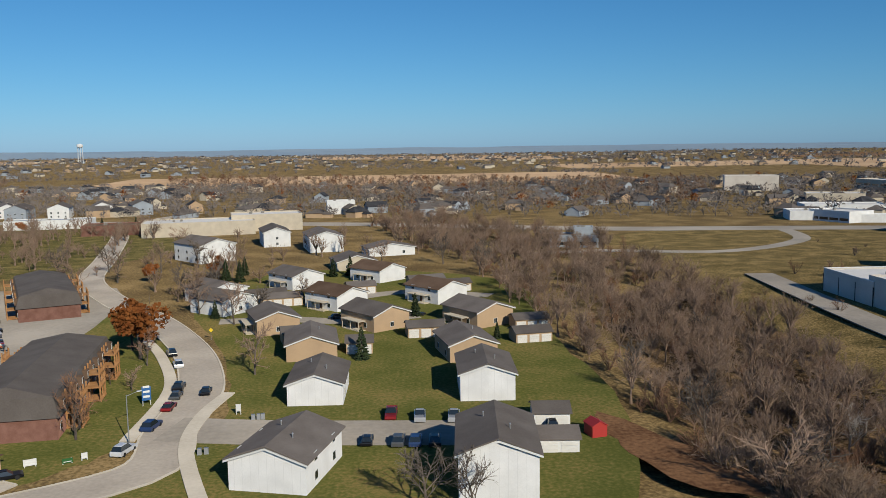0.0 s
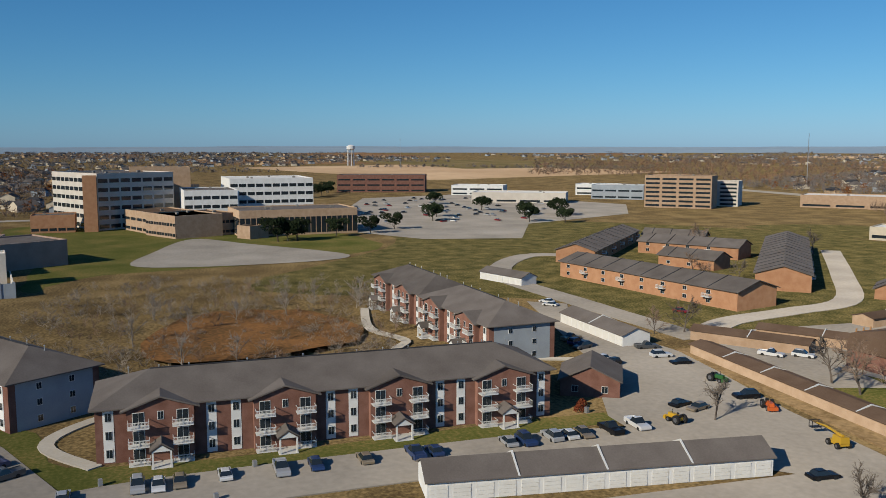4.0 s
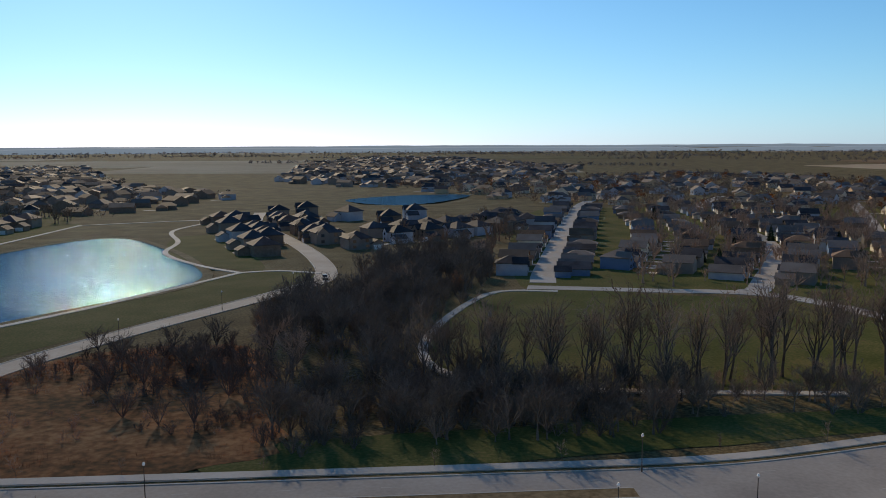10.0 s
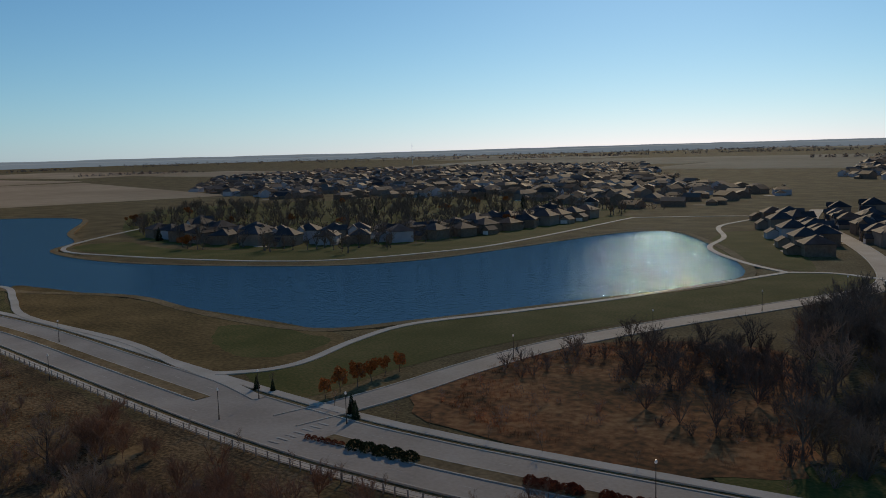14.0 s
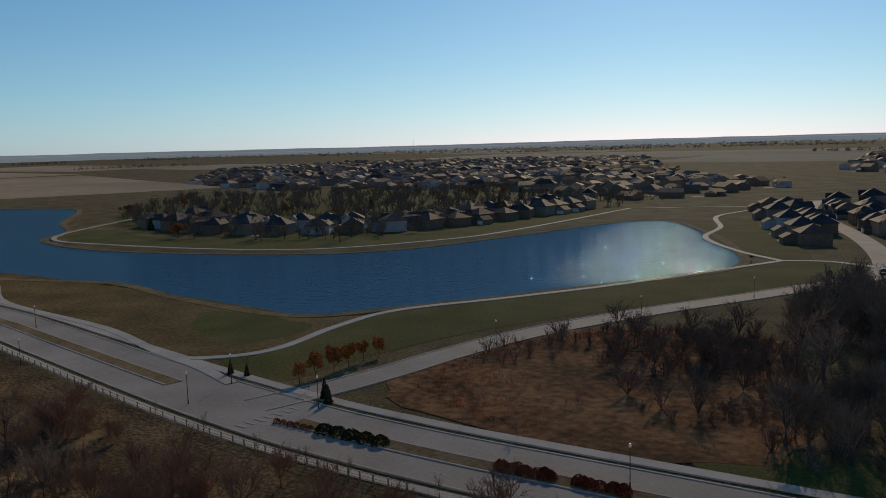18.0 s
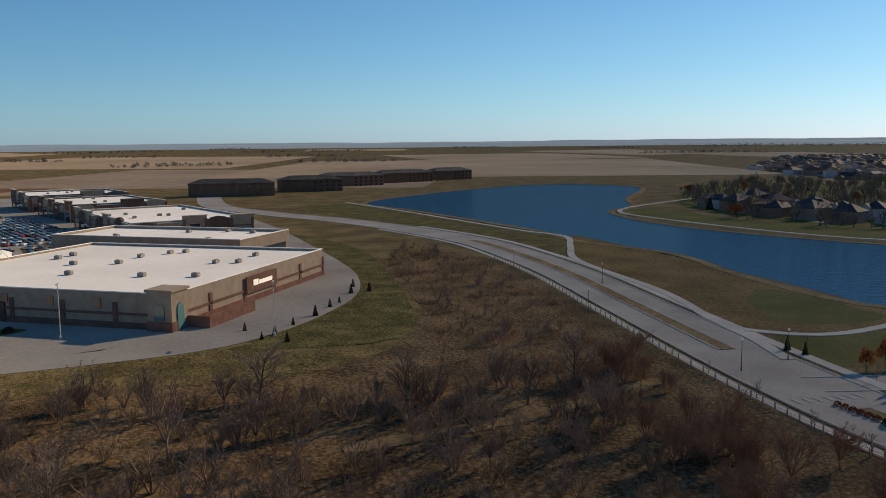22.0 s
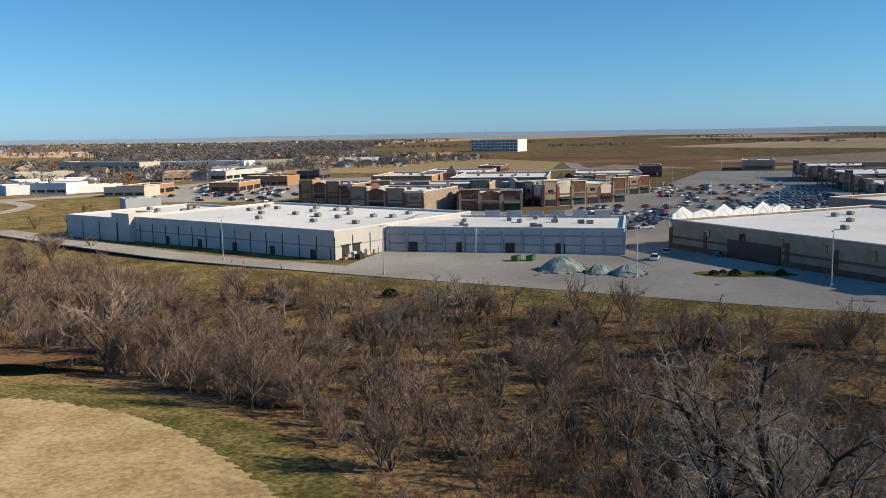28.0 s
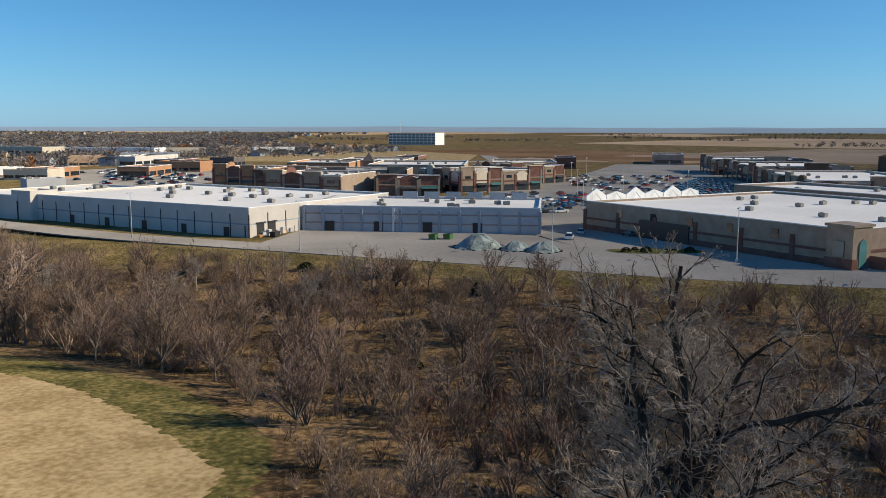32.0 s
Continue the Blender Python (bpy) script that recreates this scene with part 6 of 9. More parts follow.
# ---------------- shops ----------------
st = block(172.5, 28.3, -26, 80, 86, 7.0, "stone", "roof_white", "big flat-roofed store in pinkish-tan render and brick", "store", units=13, pil=6, stripe="brick", parapet=0.7, group="stores", pil_w=0.6, pil_h=0.8, cap=True, fronts=(0, 3))
st.scale = (0.953, 0.91, 1)
part("string_course", Shape().box(-40.3, -43.3, 3.0, 40.3, 43.3, 3.5).mesh("string_course", M["brick"]), st, "red-brick band round the walls")
for k in range(5):
    part("wall_slot", once("wslot", lambda: Shape().box(-0.9, -0.2, 0, 0.9, 0, 1.9).mesh("wall_slot", M["glass"])), st, "", (-40.05, -24 + 13 * k, 4.4), -math.pi / 2)
# flat dark slab on the wall stands in for a recess's shade
part("loading_recess", Shape().box(-40.4, 2, 0.1, -40.0, 20, 4.6).mesh("loading_recess", M["dark_metal"]), st, "dark slab painted as the shade of a loading recess")
part("plinth", Shape().box(-40.2, -43.2, -0.2, 40.2, 43.2, 1.5).mesh("plinth", M["brick"]), st, "red-brick plinth")
part("corner_tower", Shape().box(-41.2, -44.2, -0.2, -35, -38, 8.3).box(-41.6, -44.6, 8.3, -34.6, -37.6, 8.8).mesh("corner_tower", M["stone"]), st)
part("tower_base", Shape().box(-41.4, -44.4, -0.2, -34.8, -37.8, 2.2).mesh("tower_base", M["brick"]), st)
part("corner_window", Shape().prism([(-39.3, 0.3), (-36.9, 0.3), (-36.9, 4.8), (-37.3, 5.6), (-38.1, 6.0), (-38.9, 5.6), (-39.3, 4.8)], -44.5, -44.3).mesh("corner_window", M["greenglass"]), st)
part("corner_window", Shape().box(-41.5, -42.4, 2.4, -41.3, -39.8, 5.5).mesh("corner_window", M["greenglass"]), st)
part("loading_wall", Shape().box(-35, -50, -0.2, -15, -49.5, 2.6).box(-35.4, -50, -0.2, -35, -43, 2.6).mesh("loading_wall", M["brick"]), st)
part("sign_panel", Shape().box(-8, -43.9, 2.6, 8, -43.55, 6.6).mesh("sign_panel", M["brick"]), st)
part("sign_bar", Shape().box(-5, -44.02, 4.1, -2.4, -43.9, 5.5).mesh("sign_bar", M["line"]), st, "white sign bar")
part("sign_bar", Shape().box(-2.0, -44.02, 4.1, 5.2, -43.9, 5.1).mesh("sign_bar", M["line"]), st, "white sign bar")
for k in range(6):
    x0 = -36 + 7.5 * k
    part("parapet_screen", once(("psc", k % 2), lambda: Shape().add([(-3.6, -0.3, 0), (3.6, -0.3, 0), (3.6, -0.3, 1.4), (0, -0.3, 3.4 - k % 2), (-3.6, -0.3, 1.4), (-3.6, 0.3, 0), (3.6, 0.3, 0), (3.6, 0.3, 1.4), (0, 0.3, 3.4 - k % 2), (-3.6, 0.3, 1.4)], [(0, 1, 2, 3, 4), (9, 8, 7, 6, 5), (1, 6, 7, 2), (2, 7, 8, 3), (3, 8, 9, 4), (4, 9, 5, 0)]).mesh("parapet_screen", M["white"])), st, "tall white parapet front", (x0, 43.4, 7.6))
    part("brace", once("pbr", lambda: Shape().tube((0, 0, 2.2), (0, -2.6, 0.2), 0.1, 0.1, 5).mesh("brace", M["white"])), st, "", (x0, 43.1, 7.4))
ws = block(128, 157, 3, 61, 87, 6.8, "precast", "roof_white", "long white-grey store with a pale flat roof", "store", units=20, pil=14, stripe="dark_metal", parapet=0.6, group="stores", pil_w=0.1, pil_h=0.86, cap=True, fronts=(0, 3))
part("wall_band", Shape().box(-30.56, -43.56, 3.2, 30.56, 43.56, 3.55).mesh("wall_band", M["greyside"]), ws, "grey band along the walls")
for k in range(2):
    part("dock_door", once("dockd", lambda: Shape().box(-1.3, -0.12, 0, 1.3, 0, 3.0).box(-1.6, -0.4, 3.0, 1.6, 0, 3.3).mesh("dock_door", M["dark_metal"])), ws, "", (-26.5 + 4.2 * k, -43.55, 0.4))
for k in range(5):
    part("side_door", once("sided", lambda: Shape().box(-0.9, -0.1, 0, 0.9, 0, 2.3).mesh("side_door", M["dark_metal"])), ws, "", (-30.6, -36 + 15 * k, 0.1), -math.pi / 2)
gs = block(144.7, 103.4, -63.7, 62, 34, 6.1, "greywall", "roof_white", "low grey store beside the loading yard", "store", units=12, pil=12, stripe="greyside", parapet=0.6, group="stores", pil_w=0.35, pil_h=0.98, cap=True, fronts=(0, 1))
for z in (2.2, 4.6):
    part("wall_band", Shape().box(-31.1, -17.1, z, 31.1, 17.1, z + 0.3).mesh("wall_band", M["mauve"]), gs, "dull mauve band along the walls")
part("downpipe", Shape().box(-7.2, -17.5, -0.1, -6.7, -17.15, 6.3).mesh("downpipe", M["white"]), gs, "white downpipe")
for k in range(4):
    part("dock_door", once("gdock", lambda: Shape().box(-1.2, -0.12, 0, 1.2, 0, 2.6).mesh("dock_door", M["dark_metal"])), gs, "", (-24 + 13 * k, -17.1, 0.2))
for k in range(6):
    part("sign_frame", once("sgf", lambda: Shape().box(-2.2, -0.15, 0, 2.2, 0.15, 2.2).box(-2.0, 0.15, 0, -1.8, 2.4, 0.2).box(1.8, 0.15, 0, 2.0, 2.4, 0.2).mesh("sign_frame", M["greyside"])), gs, "back of a tall sign front", (-8 + 6.5 * k, 16.2, 6.2))
block(118, 205.4, 3, 48, 28, 6.4, "precast", "roof_white", "white-roofed store along the service road", "store", units=9, pil=6, stripe="dark_metal", parapet=0.6, group="stores", pil_w=0.1, pil_h=0.86, cap=True, fronts=(0, 3))
block(103, 192, 3, 9, 9, 8.0, "precast", "roof_white", "pale entrance tower of the store", "entrance_tower")
for bx, by, br, l, d, h, w in ((300, 214, 30, 66, 50, 8, "stone"), (330, 178, 30, 50, 34, 9, "brick_pale"), (292, 262, 30, 58, 34, 8, "brick_orange"), (330, 262, 30, 60, 40, 8, "stone"), (243, 333, 30, 34, 18, 5, "brick_orange"), (207, 352, 25, 30, 16, 5, "brick_orange"), (299, 379, 25, 30, 18, 6, "brick"), (340, 383, 25, 22, 18, 6, "roof_grey"), (240, 27, -27, 34, 74, 6.4, "stone"), (446, 212, 28, 34, 14, 7, "brick"), (552, 186, 20, 50, 24, 7, "mauve"), (455, 330, 25, 40, 18, 5, "brick"), (330, 450, 25, 70, 26, 6, "precast")):
    block(bx, by, br, l, d, h, w, "roof_white", {"brick": "red-brick", "mauve": "brown rendered", "precast": "pale stone-clad", "brick_pale": "buff-brick", "brick_orange": "orange-brick", "stone": "tan stone-clad", "roof_grey": "grey-roofed dark"}[w] + " shop building with a white flat roof", "shop", 1, max(int(l / 11), 3), 5, 1.0, fronts=(0, 3), seed=int(bx), group="shops", band_h=2.4, cap=w != "roof_grey")


def high_street_shop(x, y, rz, l, d, h, walls, label, bays, sides=(0, 3)):
    """A row of shop fronts: bays of differing height and cladding, each with piers, cornice, glazing and an awning or an arch."""
    ob = block(x, y, rz, l, d, h - 1.0, walls[0], "roof_white", label, "shop", 0, 0, 6, 0.8, seed=int(l), group="shops", cap=True)
    fronts = ((0, -d / 2, 0, l), (l / 2, 0, math.pi / 2, d), (0, d / 2, math.pi, l), (-l / 2, 0, -math.pi / 2, d))
    for i in sides:
        cx, cy, rot, wl = fronts[i]
        n = max(round(bays * wl / l), 2)
        bw = round(wl / n, 2)
        for k in range(n):
            off = -wl / 2 + (k + 0.5) * bw
            px, py = cx + off * math.cos(rot), cy + off * math.sin(rot)
            up = h * (1.16, 0.92, 1.04, 0.88, 1.1)[(k * 2 + i) % 5]
            w, style = walls[(k + i) % len(walls)], (k + i) % 3
            key = (bw, round(up, 2), w)
            profile = [(-bw * 0.49, -0.2), (bw * 0.49, -0.2), (bw * 0.49, up - 1.2), (bw * 0.3, up), (0, up + 0.5), (-bw * 0.3, up), (-bw * 0.49, up - 1.2)] if style == 1 else [(-bw * 0.49, -0.2), (bw * 0.49, -0.2), (bw * 0.49, up), (-bw * 0.49, up)]
            part("shop_front", once(("sf", key, style), lambda: Shape().prism(profile, -0.5, 0.6).mesh("shop_front", M[w])), ob, "", (px, py, 0), rot)
            part("pier", once(("pier", key), lambda: Shape().box(-bw * 0.5, -0.75, -0.2, -bw * 0.4, -0.45, up * 0.86).box(bw * 0.4, -0.75, -0.2, bw * 0.5, -0.45, up * 0.86).box(-bw * 0.5, -0.7, up * 0.5, bw * 0.5, -0.45, up * 0.55).mesh("pier", M["brick" if w != "brick" else "stone"])), ob, "", (px, py, 0), rot)
            if style != 1:
                part("cornice", once(("corn", bw), lambda: Shape().box(-bw * 0.51, -0.95, 0, bw * 0.51, 0.7, 0.35).mesh("cornice", M["cream"])), ob, "", (px, py, up), rot)
            part("shop_window", once(("shw", bw), lambda: Shape().box(-bw * 0.36, -0.6, 0, bw * 0.36, -0.4, 2.7).mesh("shop_window", M["glass"])), ob, "", (px, py, 0.3), rot)
            if style:
                part("awning", once(("awn", bw, style), lambda: Shape().add([(-bw * 0.38, -1.9, 0), (bw * 0.38, -1.9, 0), (bw * 0.38, -0.5, 0.9), (-bw * 0.38, -0.5, 0.9), (-bw * 0.38, -0.5, 0), (bw * 0.38, -0.5, 0)], [(0, 1, 2, 3), (0, 3, 4), (1, 5, 2), (0, 4, 5, 1)]).mesh("awning", M[("hedge", "roof_dark", "greenglass")[style]])), ob, "", (px, py, 3.1), rot)
            else:
                part("upper_window", once(("upw", bw), lambda: Shape().box(-bw * 0.2, -0.56, 0, bw * 0.2, -0.4, 1.3).mesh("upper_window", M["glass"])), ob, "", (px, py, h * 0.62), rot)
    return ob


high_street_shop(217, 234, -70, 27, 27, 9.6, ("brick_orange", "brick"), "orange-brick corner shop with tall glazed fronts", 4)
high_street_shop(206, 190, -74, 34, 36, 9.0, ("stone", "brick", "stone"), "tan stone shop on a red-brick base", 4)
high_street_shop(224, 166, -56, 26, 26, 7.4, ("brick", "brick"), "low red-brick corner shop with a white roof", 3)
high_street_shop(258, 158, -24, 44, 34, 9.4, ("stone", "cream", "brick"), "row of stone shop fronts with arched gables", 6)
high_street_shop(244, 208, -60, 56, 28, 8.6, ("stone", "brick_pale"), "tan shop row behind the corner shops", 6)
high_street_shop(303, 166, -20, 36, 30, 9.2, ("brick", "stone"), "dark brick shop row at the car park", 5)
high_street_shop(306, 40, 206, 88, 50, 8.4, ("stone", "roof_brown", "stone"), "long row of stores in tan and brown fronts", 9, (0, 1))
high_street_shop(384, 76, 208, 66, 48, 9.2, ("roof_brown", "stone", "brick"), "brown-fronted store row beside the car park", 6, (0, 1))
high_street_shop(446, 104, 205, 58, 56, 9.8, ("roof_grey", "stone"), "large store with a dark glazed entrance", 4, (0, 1))
for x, y, h in ((299, 243, 13), (280, 172, 11)):
    ob = empty("clock_tower", x * U, y * U, 0.5, 0, label="square brick tower with a grey pyramid roof", category="tower", group="shop towers")
    part("shaft", Shape().box(-3, -3, -0.2, 3, 3, h - 4).box(-3.3, -3.3, h - 4, 3.3, 3.3, h - 3.5).mesh("shaft", M["brick_pale"]), ob)
    part("roof", Shape().tube((0, 0, h - 3.5), (0, 0, h + 1), 4.6, 0.05, 4).mesh("roof", M["roof_grey"]), ob)
for x, y, r, l, d, h, w, c in ((335, 610, -80, 110, 24, 11, "cream", 10), (425, 620, -60, 110, 30, 8, "white", 8), (299, 457, -25, 36, 24, 7, "brick_pale", 5), (192, 408, -65, 28, 20, 6, "white", 4), (287, 358, -65, 30, 20, 6, "brick_orange", 4), (198, 350, -60, 24, 18, 5, "cream", 4), (360, 480, -40, 46, 22, 7, "greyside", 5), (480, 600, -40, 60, 26, 7, "cream", 6), (560, 560, -40, 50, 26, 7, "white", 6)):
    block(x, y, r, l, d, h, w, "roof_white", {"cream": "cream rendered", "white": "white metal", "brick_pale": "buff-brick", "brick_orange": "orange-brick", "greyside": "grey panelled"}[w] + " flat-roofed building beyond the shops", "commercial_building", 1 + (h > 10), c, 2, fronts=(0, 3), seed=int(l), group="commercial buildings")
block(985, 700, -84, 92, 34, 20, "white", "roof_white", "far office block of green glass and white bands", "office_block", 4, 12, 2, glass="greenglass", fronts=(0, 3), band_h=3.4)
for bx, by, br, l in ((521, 28, 92, 62), (560, -20, 100, 50), (615, -50, 110, 60), (660, -95, 118, 62), (700, -140, 120, 50)):
    ob = empty("apartment_block", bx * U, by * U, radians(br), 0, label="dark brown far apartment block with a hipped roof", category="building", group="far apartments")
    part("wall", Shape().box(-l / 2, -9, -0.3, l / 2, 9, 9.5).mesh("wall", M["roof_brown"]), ob)
    part("roof", hip_roof(18, l, 9.5, 3.4, 0.8).mesh("roof", M["roof_dark"]), ob, rz=math.pi / 2)
    for k in range(int(l / 10)):
        for f in range(3):
            part("window", once("apw", lambda: Shape().box(-1.0, -0.1, 0, 1.0, 0, 1.5).mesh("window", M["glass"])), ob, "", (-l / 2 + 2.5 + 5 * k, 9.06, 0.9 + 3 * f), math.pi)

# ---------------- suburban houses ----------------
HOUSE_WALLS = ("greyside", "taupe", "taupe", "tan", "blueside", "greyside", "brown_stone", "cream")
placed = []


def with_wing(S, W, dx, dy):
    """One shape with another joined on beside it."""
    return S.add([(a + dx, b + dy, c) for a, b, c in W.v], W.f)


def suburb_house(x, y, rz, dark=False):
    """A house with a hipped or gabled main roof, a front cross gable and a garage wing."""
    if len(placed) >= 295 or any((x - a) ** 2 + (y - b) ** 2 < 92 for a, b in placed):
        return
    placed.append((x, y))
    rng = random.Random(int(x * 13 + y * 7))
    wall = rng.choice(("taupe", "brown_stone", "taupe", "brown_stone", "greyside") if dark else HOUSE_WALLS)
    big = dark or rng.random() < 0.5
    w, l, h, rise = (12, 12.5, 5.4, 3.6) if dark else (10.5, 13, 5.2, 2.8) if big else (9.5, 14, 3.1, 2.3)
    hip = dark or rng.random() < 0.3
    roof = "roof_dark" if dark or rng.random() < 0.4 else rng.choice(("roof_grey", "roof_brown"))
    ob = empty("house", x * U, y * U, rz, height(x, y), label=("two-storey" if big else "single-storey") + (" stone and siding house with a dark hipped roof" if dark else " suburban house with a dark shingle roof"), category="house", group="lakeside houses" if dark else "suburban houses")
    k = rng.uniform(0.84, 1.04) if dark else 0.82
    ob.scale = (k, k, k * rng.uniform(0.92, 1.1))
    far = x * x + y * y > 120000
    gx, gy = w / 2 + 2.2, -l / 2 + 2.2
    if hip:
        body, top = Shape().box(-w / 2, -l / 2, -0.3, w / 2, l / 2, h), hip_roof(w, l + 0.1, h, rise)
        with_wing(body, gable_body(5.2, 4, h, 2.3), -w / 4, -l / 2 + 1.2)
        with_wing(top, gable_roof(5.2, 6.5, h, 2.3, 0.4), -w / 4, -l / 2 + 2.4)
    else:
        body, top = gable_body(w, l, h, rise), gable_roof(w, l, h, rise)
    if far:
        with_wing(body, gable_body(6.4, 7, 2.8, 1.9), gx, gy)
        with_wing(top, gable_roof(6.4, 7, 2.8, 1.9, 0.4), gx, gy)
    else:
        part("garage_wing", once(("gwg", w, wall), lambda: gable_body(6.4, 7, 2.8, 1.7).mesh("garage_wing", M[wall])), ob, "", (gx, gy, 0))
        part("wing_roof", once(("gwr", w, roof), lambda: gable_roof(6.4, 7, 2.8, 1.7, 0.4).mesh("wing_roof", M[roof])), ob, "", (gx, gy, 0))
        part("driveway", once("drv", lambda: Shape().box(-2.4, -9, -0.1, 2.4, 0, 0.09).mesh("driveway", M["concrete"])), ob, "", (gx, -l / 2 - 1.3, 0))
        wm = once("sbw", lambda: Shape().box(-0.75, -0.06, 0, 0.75, 0.04, 1.3).mesh("window", M["glass"]))
        for f in range(2 if big else 1):
            for k in (-0.27, 0.27):
                part("window", wm, ob, "", (k * w, -l / 2 - (0.83 if hip and k < 0 else 0), 0.9 + 2.7 * f))
    part("wall", once(("sw", w, wall, far, hip), lambda: body.mesh("wall", M[wall])), ob)
    part("roof", once(("sr", w, roof, far, hip), lambda: top.mesh("roof", M[roof])), ob)
    garage_door(ob, gx, -l / 2 - 1.3, 0, 4.4, 2.15)


def line_street(pts, step, setback, dark=False, skip=lambda x, y: False):
    line = curve(pts, False, 30)
    acc = 0.0
    for a, b in zip(line, line[1:]):
        d = b - a
        acc += d.length
        if acc > step:
            acc = 0.0
            n = Vector((-d.y, d.x, 0)).normalized()
            for s in (-1, 1):
                p = b + n * s * setback + Vector((rnd.uniform(-1, 1), rnd.uniform(-1, 1), 0))
                if not skip(p.x, p.y):
                    suburb_house(p.x, p.y, math.atan2(n.y * s, n.x * s) - math.pi / 2 + rnd.uniform(-0.06, 0.06) + (rnd.choice((0, 0, 1.57, 0.4)) if dark else 0), dark)


for hx, hy, hr in ((145, -398, 0.6), (126, -360, 0.6), (108, -326, 0.6), (94, -301, 0.6), (84, -284, 0.6), (129, -440, 2.0), (117, -452, 2.0), (92, -368, 3.7), (72, -322, 3.7), (87, -424, 1.0), (56, -307, 3.7), (62, -405, 2.0), (55, -440, 2.0), (80, -345, 3.7), (100, -392, 3.7)):
    suburb_house(hx, hy, hr, True)
PARK = [(12, -120), (10, -214), (-72, -218), (-100, -165), (-120, -135), (-60, -100)]
for pts in ([(-14, -232), (-16, -280), (-33, -525)], [(-70, -228), (-100, -340), (-102, -511)], [(-104, -172), (-131, -237), (-150, -358), (-170, -430)], [(-131, -237), (-170, -250), (-215, -248), (-300, -300), (-340, -380)], [(-180, -250), (-230, -350), (-260, -520)], [(-40, -245), (-62, -330), (-66, -500)], [(-112, -250), (-128, -330), (-136, -500)]):
    line_street(pts, 14, 9.5, False, lambda x, y: inside(x, y, PARK))
for pts in ([(76, -305), (100, -350), (128, -400)], [(60, -330), (20, -370), (-5, -430)], [(370, -215), (300, -212), (252, -245), (238, -300), (245, -380)], [(400, -255), (320, -250), (282, -290), (275, -400)], [(450, -290), (360, -290), (318, -340), (310, -430)], [(500, -330), (400, -335), (355, -390), (345, -470)], [(540, -400), (440, -390), (395, -440), (385, -520)], [(130, -470), (180, -440), (240, -440), (330, -520)], [(60, -480), (100, -520), (140, -560)]):
    line_street(pts, 12.5, 10, True)

# distant houses, too many to count
def distant_houses(name, spots, walls, label, size=1.0, pale=0.5):
    rng = random.Random(9)
    S = Shape()
    for x, y in spots:
        a = round(rng.uniform(0, 3.14) / 0.5) * 0.5 + rng.uniform(-0.12, 0.12)
        c, s = math.cos(a), math.sin(a)
        w, l, h, r = size * rng.uniform(4.5, 6), size * rng.uniform(5.5, 8), rng.uniform(3, 6), rng.uniform(2, 3.4)
        z0 = height(x, y)
        q = lambda px, py, pz: (x * U + px * c - py * s, y * U + px * s + py * c, z0 + pz)
        wi, ri = rng.randrange(3), 3 + rng.randrange(2)
        i = l * 0.6 if rng.random() < 0.5 else 0.0
        S.add([q(-w, -l, -0.5), q(w, -l, -0.5), q(w, l, -0.5), q(-w, l, -0.5), q(-w, -l, h), q(w, -l, h), q(w, l, h), q(-w, l, h)], [(0, 1, 5, 4), (2, 3, 7, 6), (1, 2, 6, 5), (3, 0, 4, 7)], wi)
        if not i:
            S.add([q(-w, -l, h), q(w, -l, h), q(0, -l, h + r), q(-w, l, h), q(w, l, h), q(0, l, h + r)], [(0, 1, 2), (4, 3, 5)], wi)
        S.add([q(-w - 0.5, -l - 0.5, h - 0.2), q(0, -l - 0.5 + i, h + r + 0.1), q(0, l + 0.5 - i, h + r + 0.1), q(-w - 0.5, l + 0.5, h - 0.2), q(w + 0.5, -l - 0.5, h - 0.2), q(w + 0.5, l + 0.5, h - 0.2)], [(0, 1, 2, 3), (1, 4, 5, 2)] + ([(0, 4, 1), (5, 3, 2)] if i else []), ri)
        # lower side wing with its own roof, and a drive
        ww, k = w * 0.6, rng.choice((-1, 1))
        ox, oy = k * (w + ww * 0.7), -l * 0.45
        S.add([q(ox + px, oy + py, pz) for px, py, pz in ((-ww, -ww, -0.5), (ww, -ww, -0.5), (ww, ww, -0.5), (-ww, ww, -0.5), (-ww, -ww, 2.6), (ww, -ww, 2.6), (ww, ww, 2.6), (-ww, ww, 2.6))], [(0, 1, 5, 4), (2, 3, 7, 6), (1, 2, 6, 5), (3, 0, 4, 7)], wi)
        S.add([q(ox + px, oy + py, pz) for px, py, pz in ((-ww - 0.4, -ww - 0.4, 2.5), (ww + 0.4, -ww - 0.4, 2.5), (ww + 0.4, ww + 0.4, 2.5), (-ww - 0.4, ww + 0.4, 2.5), (0, 0, 4.5))], [(0, 1, 4), (1, 2, 4), (2, 3, 4), (3, 0, 4)], ri)
        if rng.random() < pale:
            S.add([q(ox - ww * 0.7, oy - ww - 9, 0.12), q(ox + ww * 0.7, oy - ww - 9, 0.12), q(ox + ww * 0.7, oy - ww, 0.12), q(ox - ww * 0.7, oy - ww, 0.12)], [(0, 1, 2, 3)], 5)
    tagged(new(name, S.mesh(name, *[M[k] for k in walls], M["roof_grey"], M["roof_dark"], M["concrete"])), label, "houses", kind="stuff")


def spaced(spots, gap):
    """Thins a list of places so that no two stand nearer than the gap."""
    out, cells = [], {}
    for x, y in spots:
        i, j = int(x // gap), int(y // gap)
        if not any((x - a) ** 2 + (y - b) ** 2 < gap * gap for u in (-1, 0, 1) for v in (-1, 0, 1) for a, b in cells.get((i + u, j + v), ())):
            cells.setdefault((i, j), []).append((x, y))
            out.append((x, y))
    return out


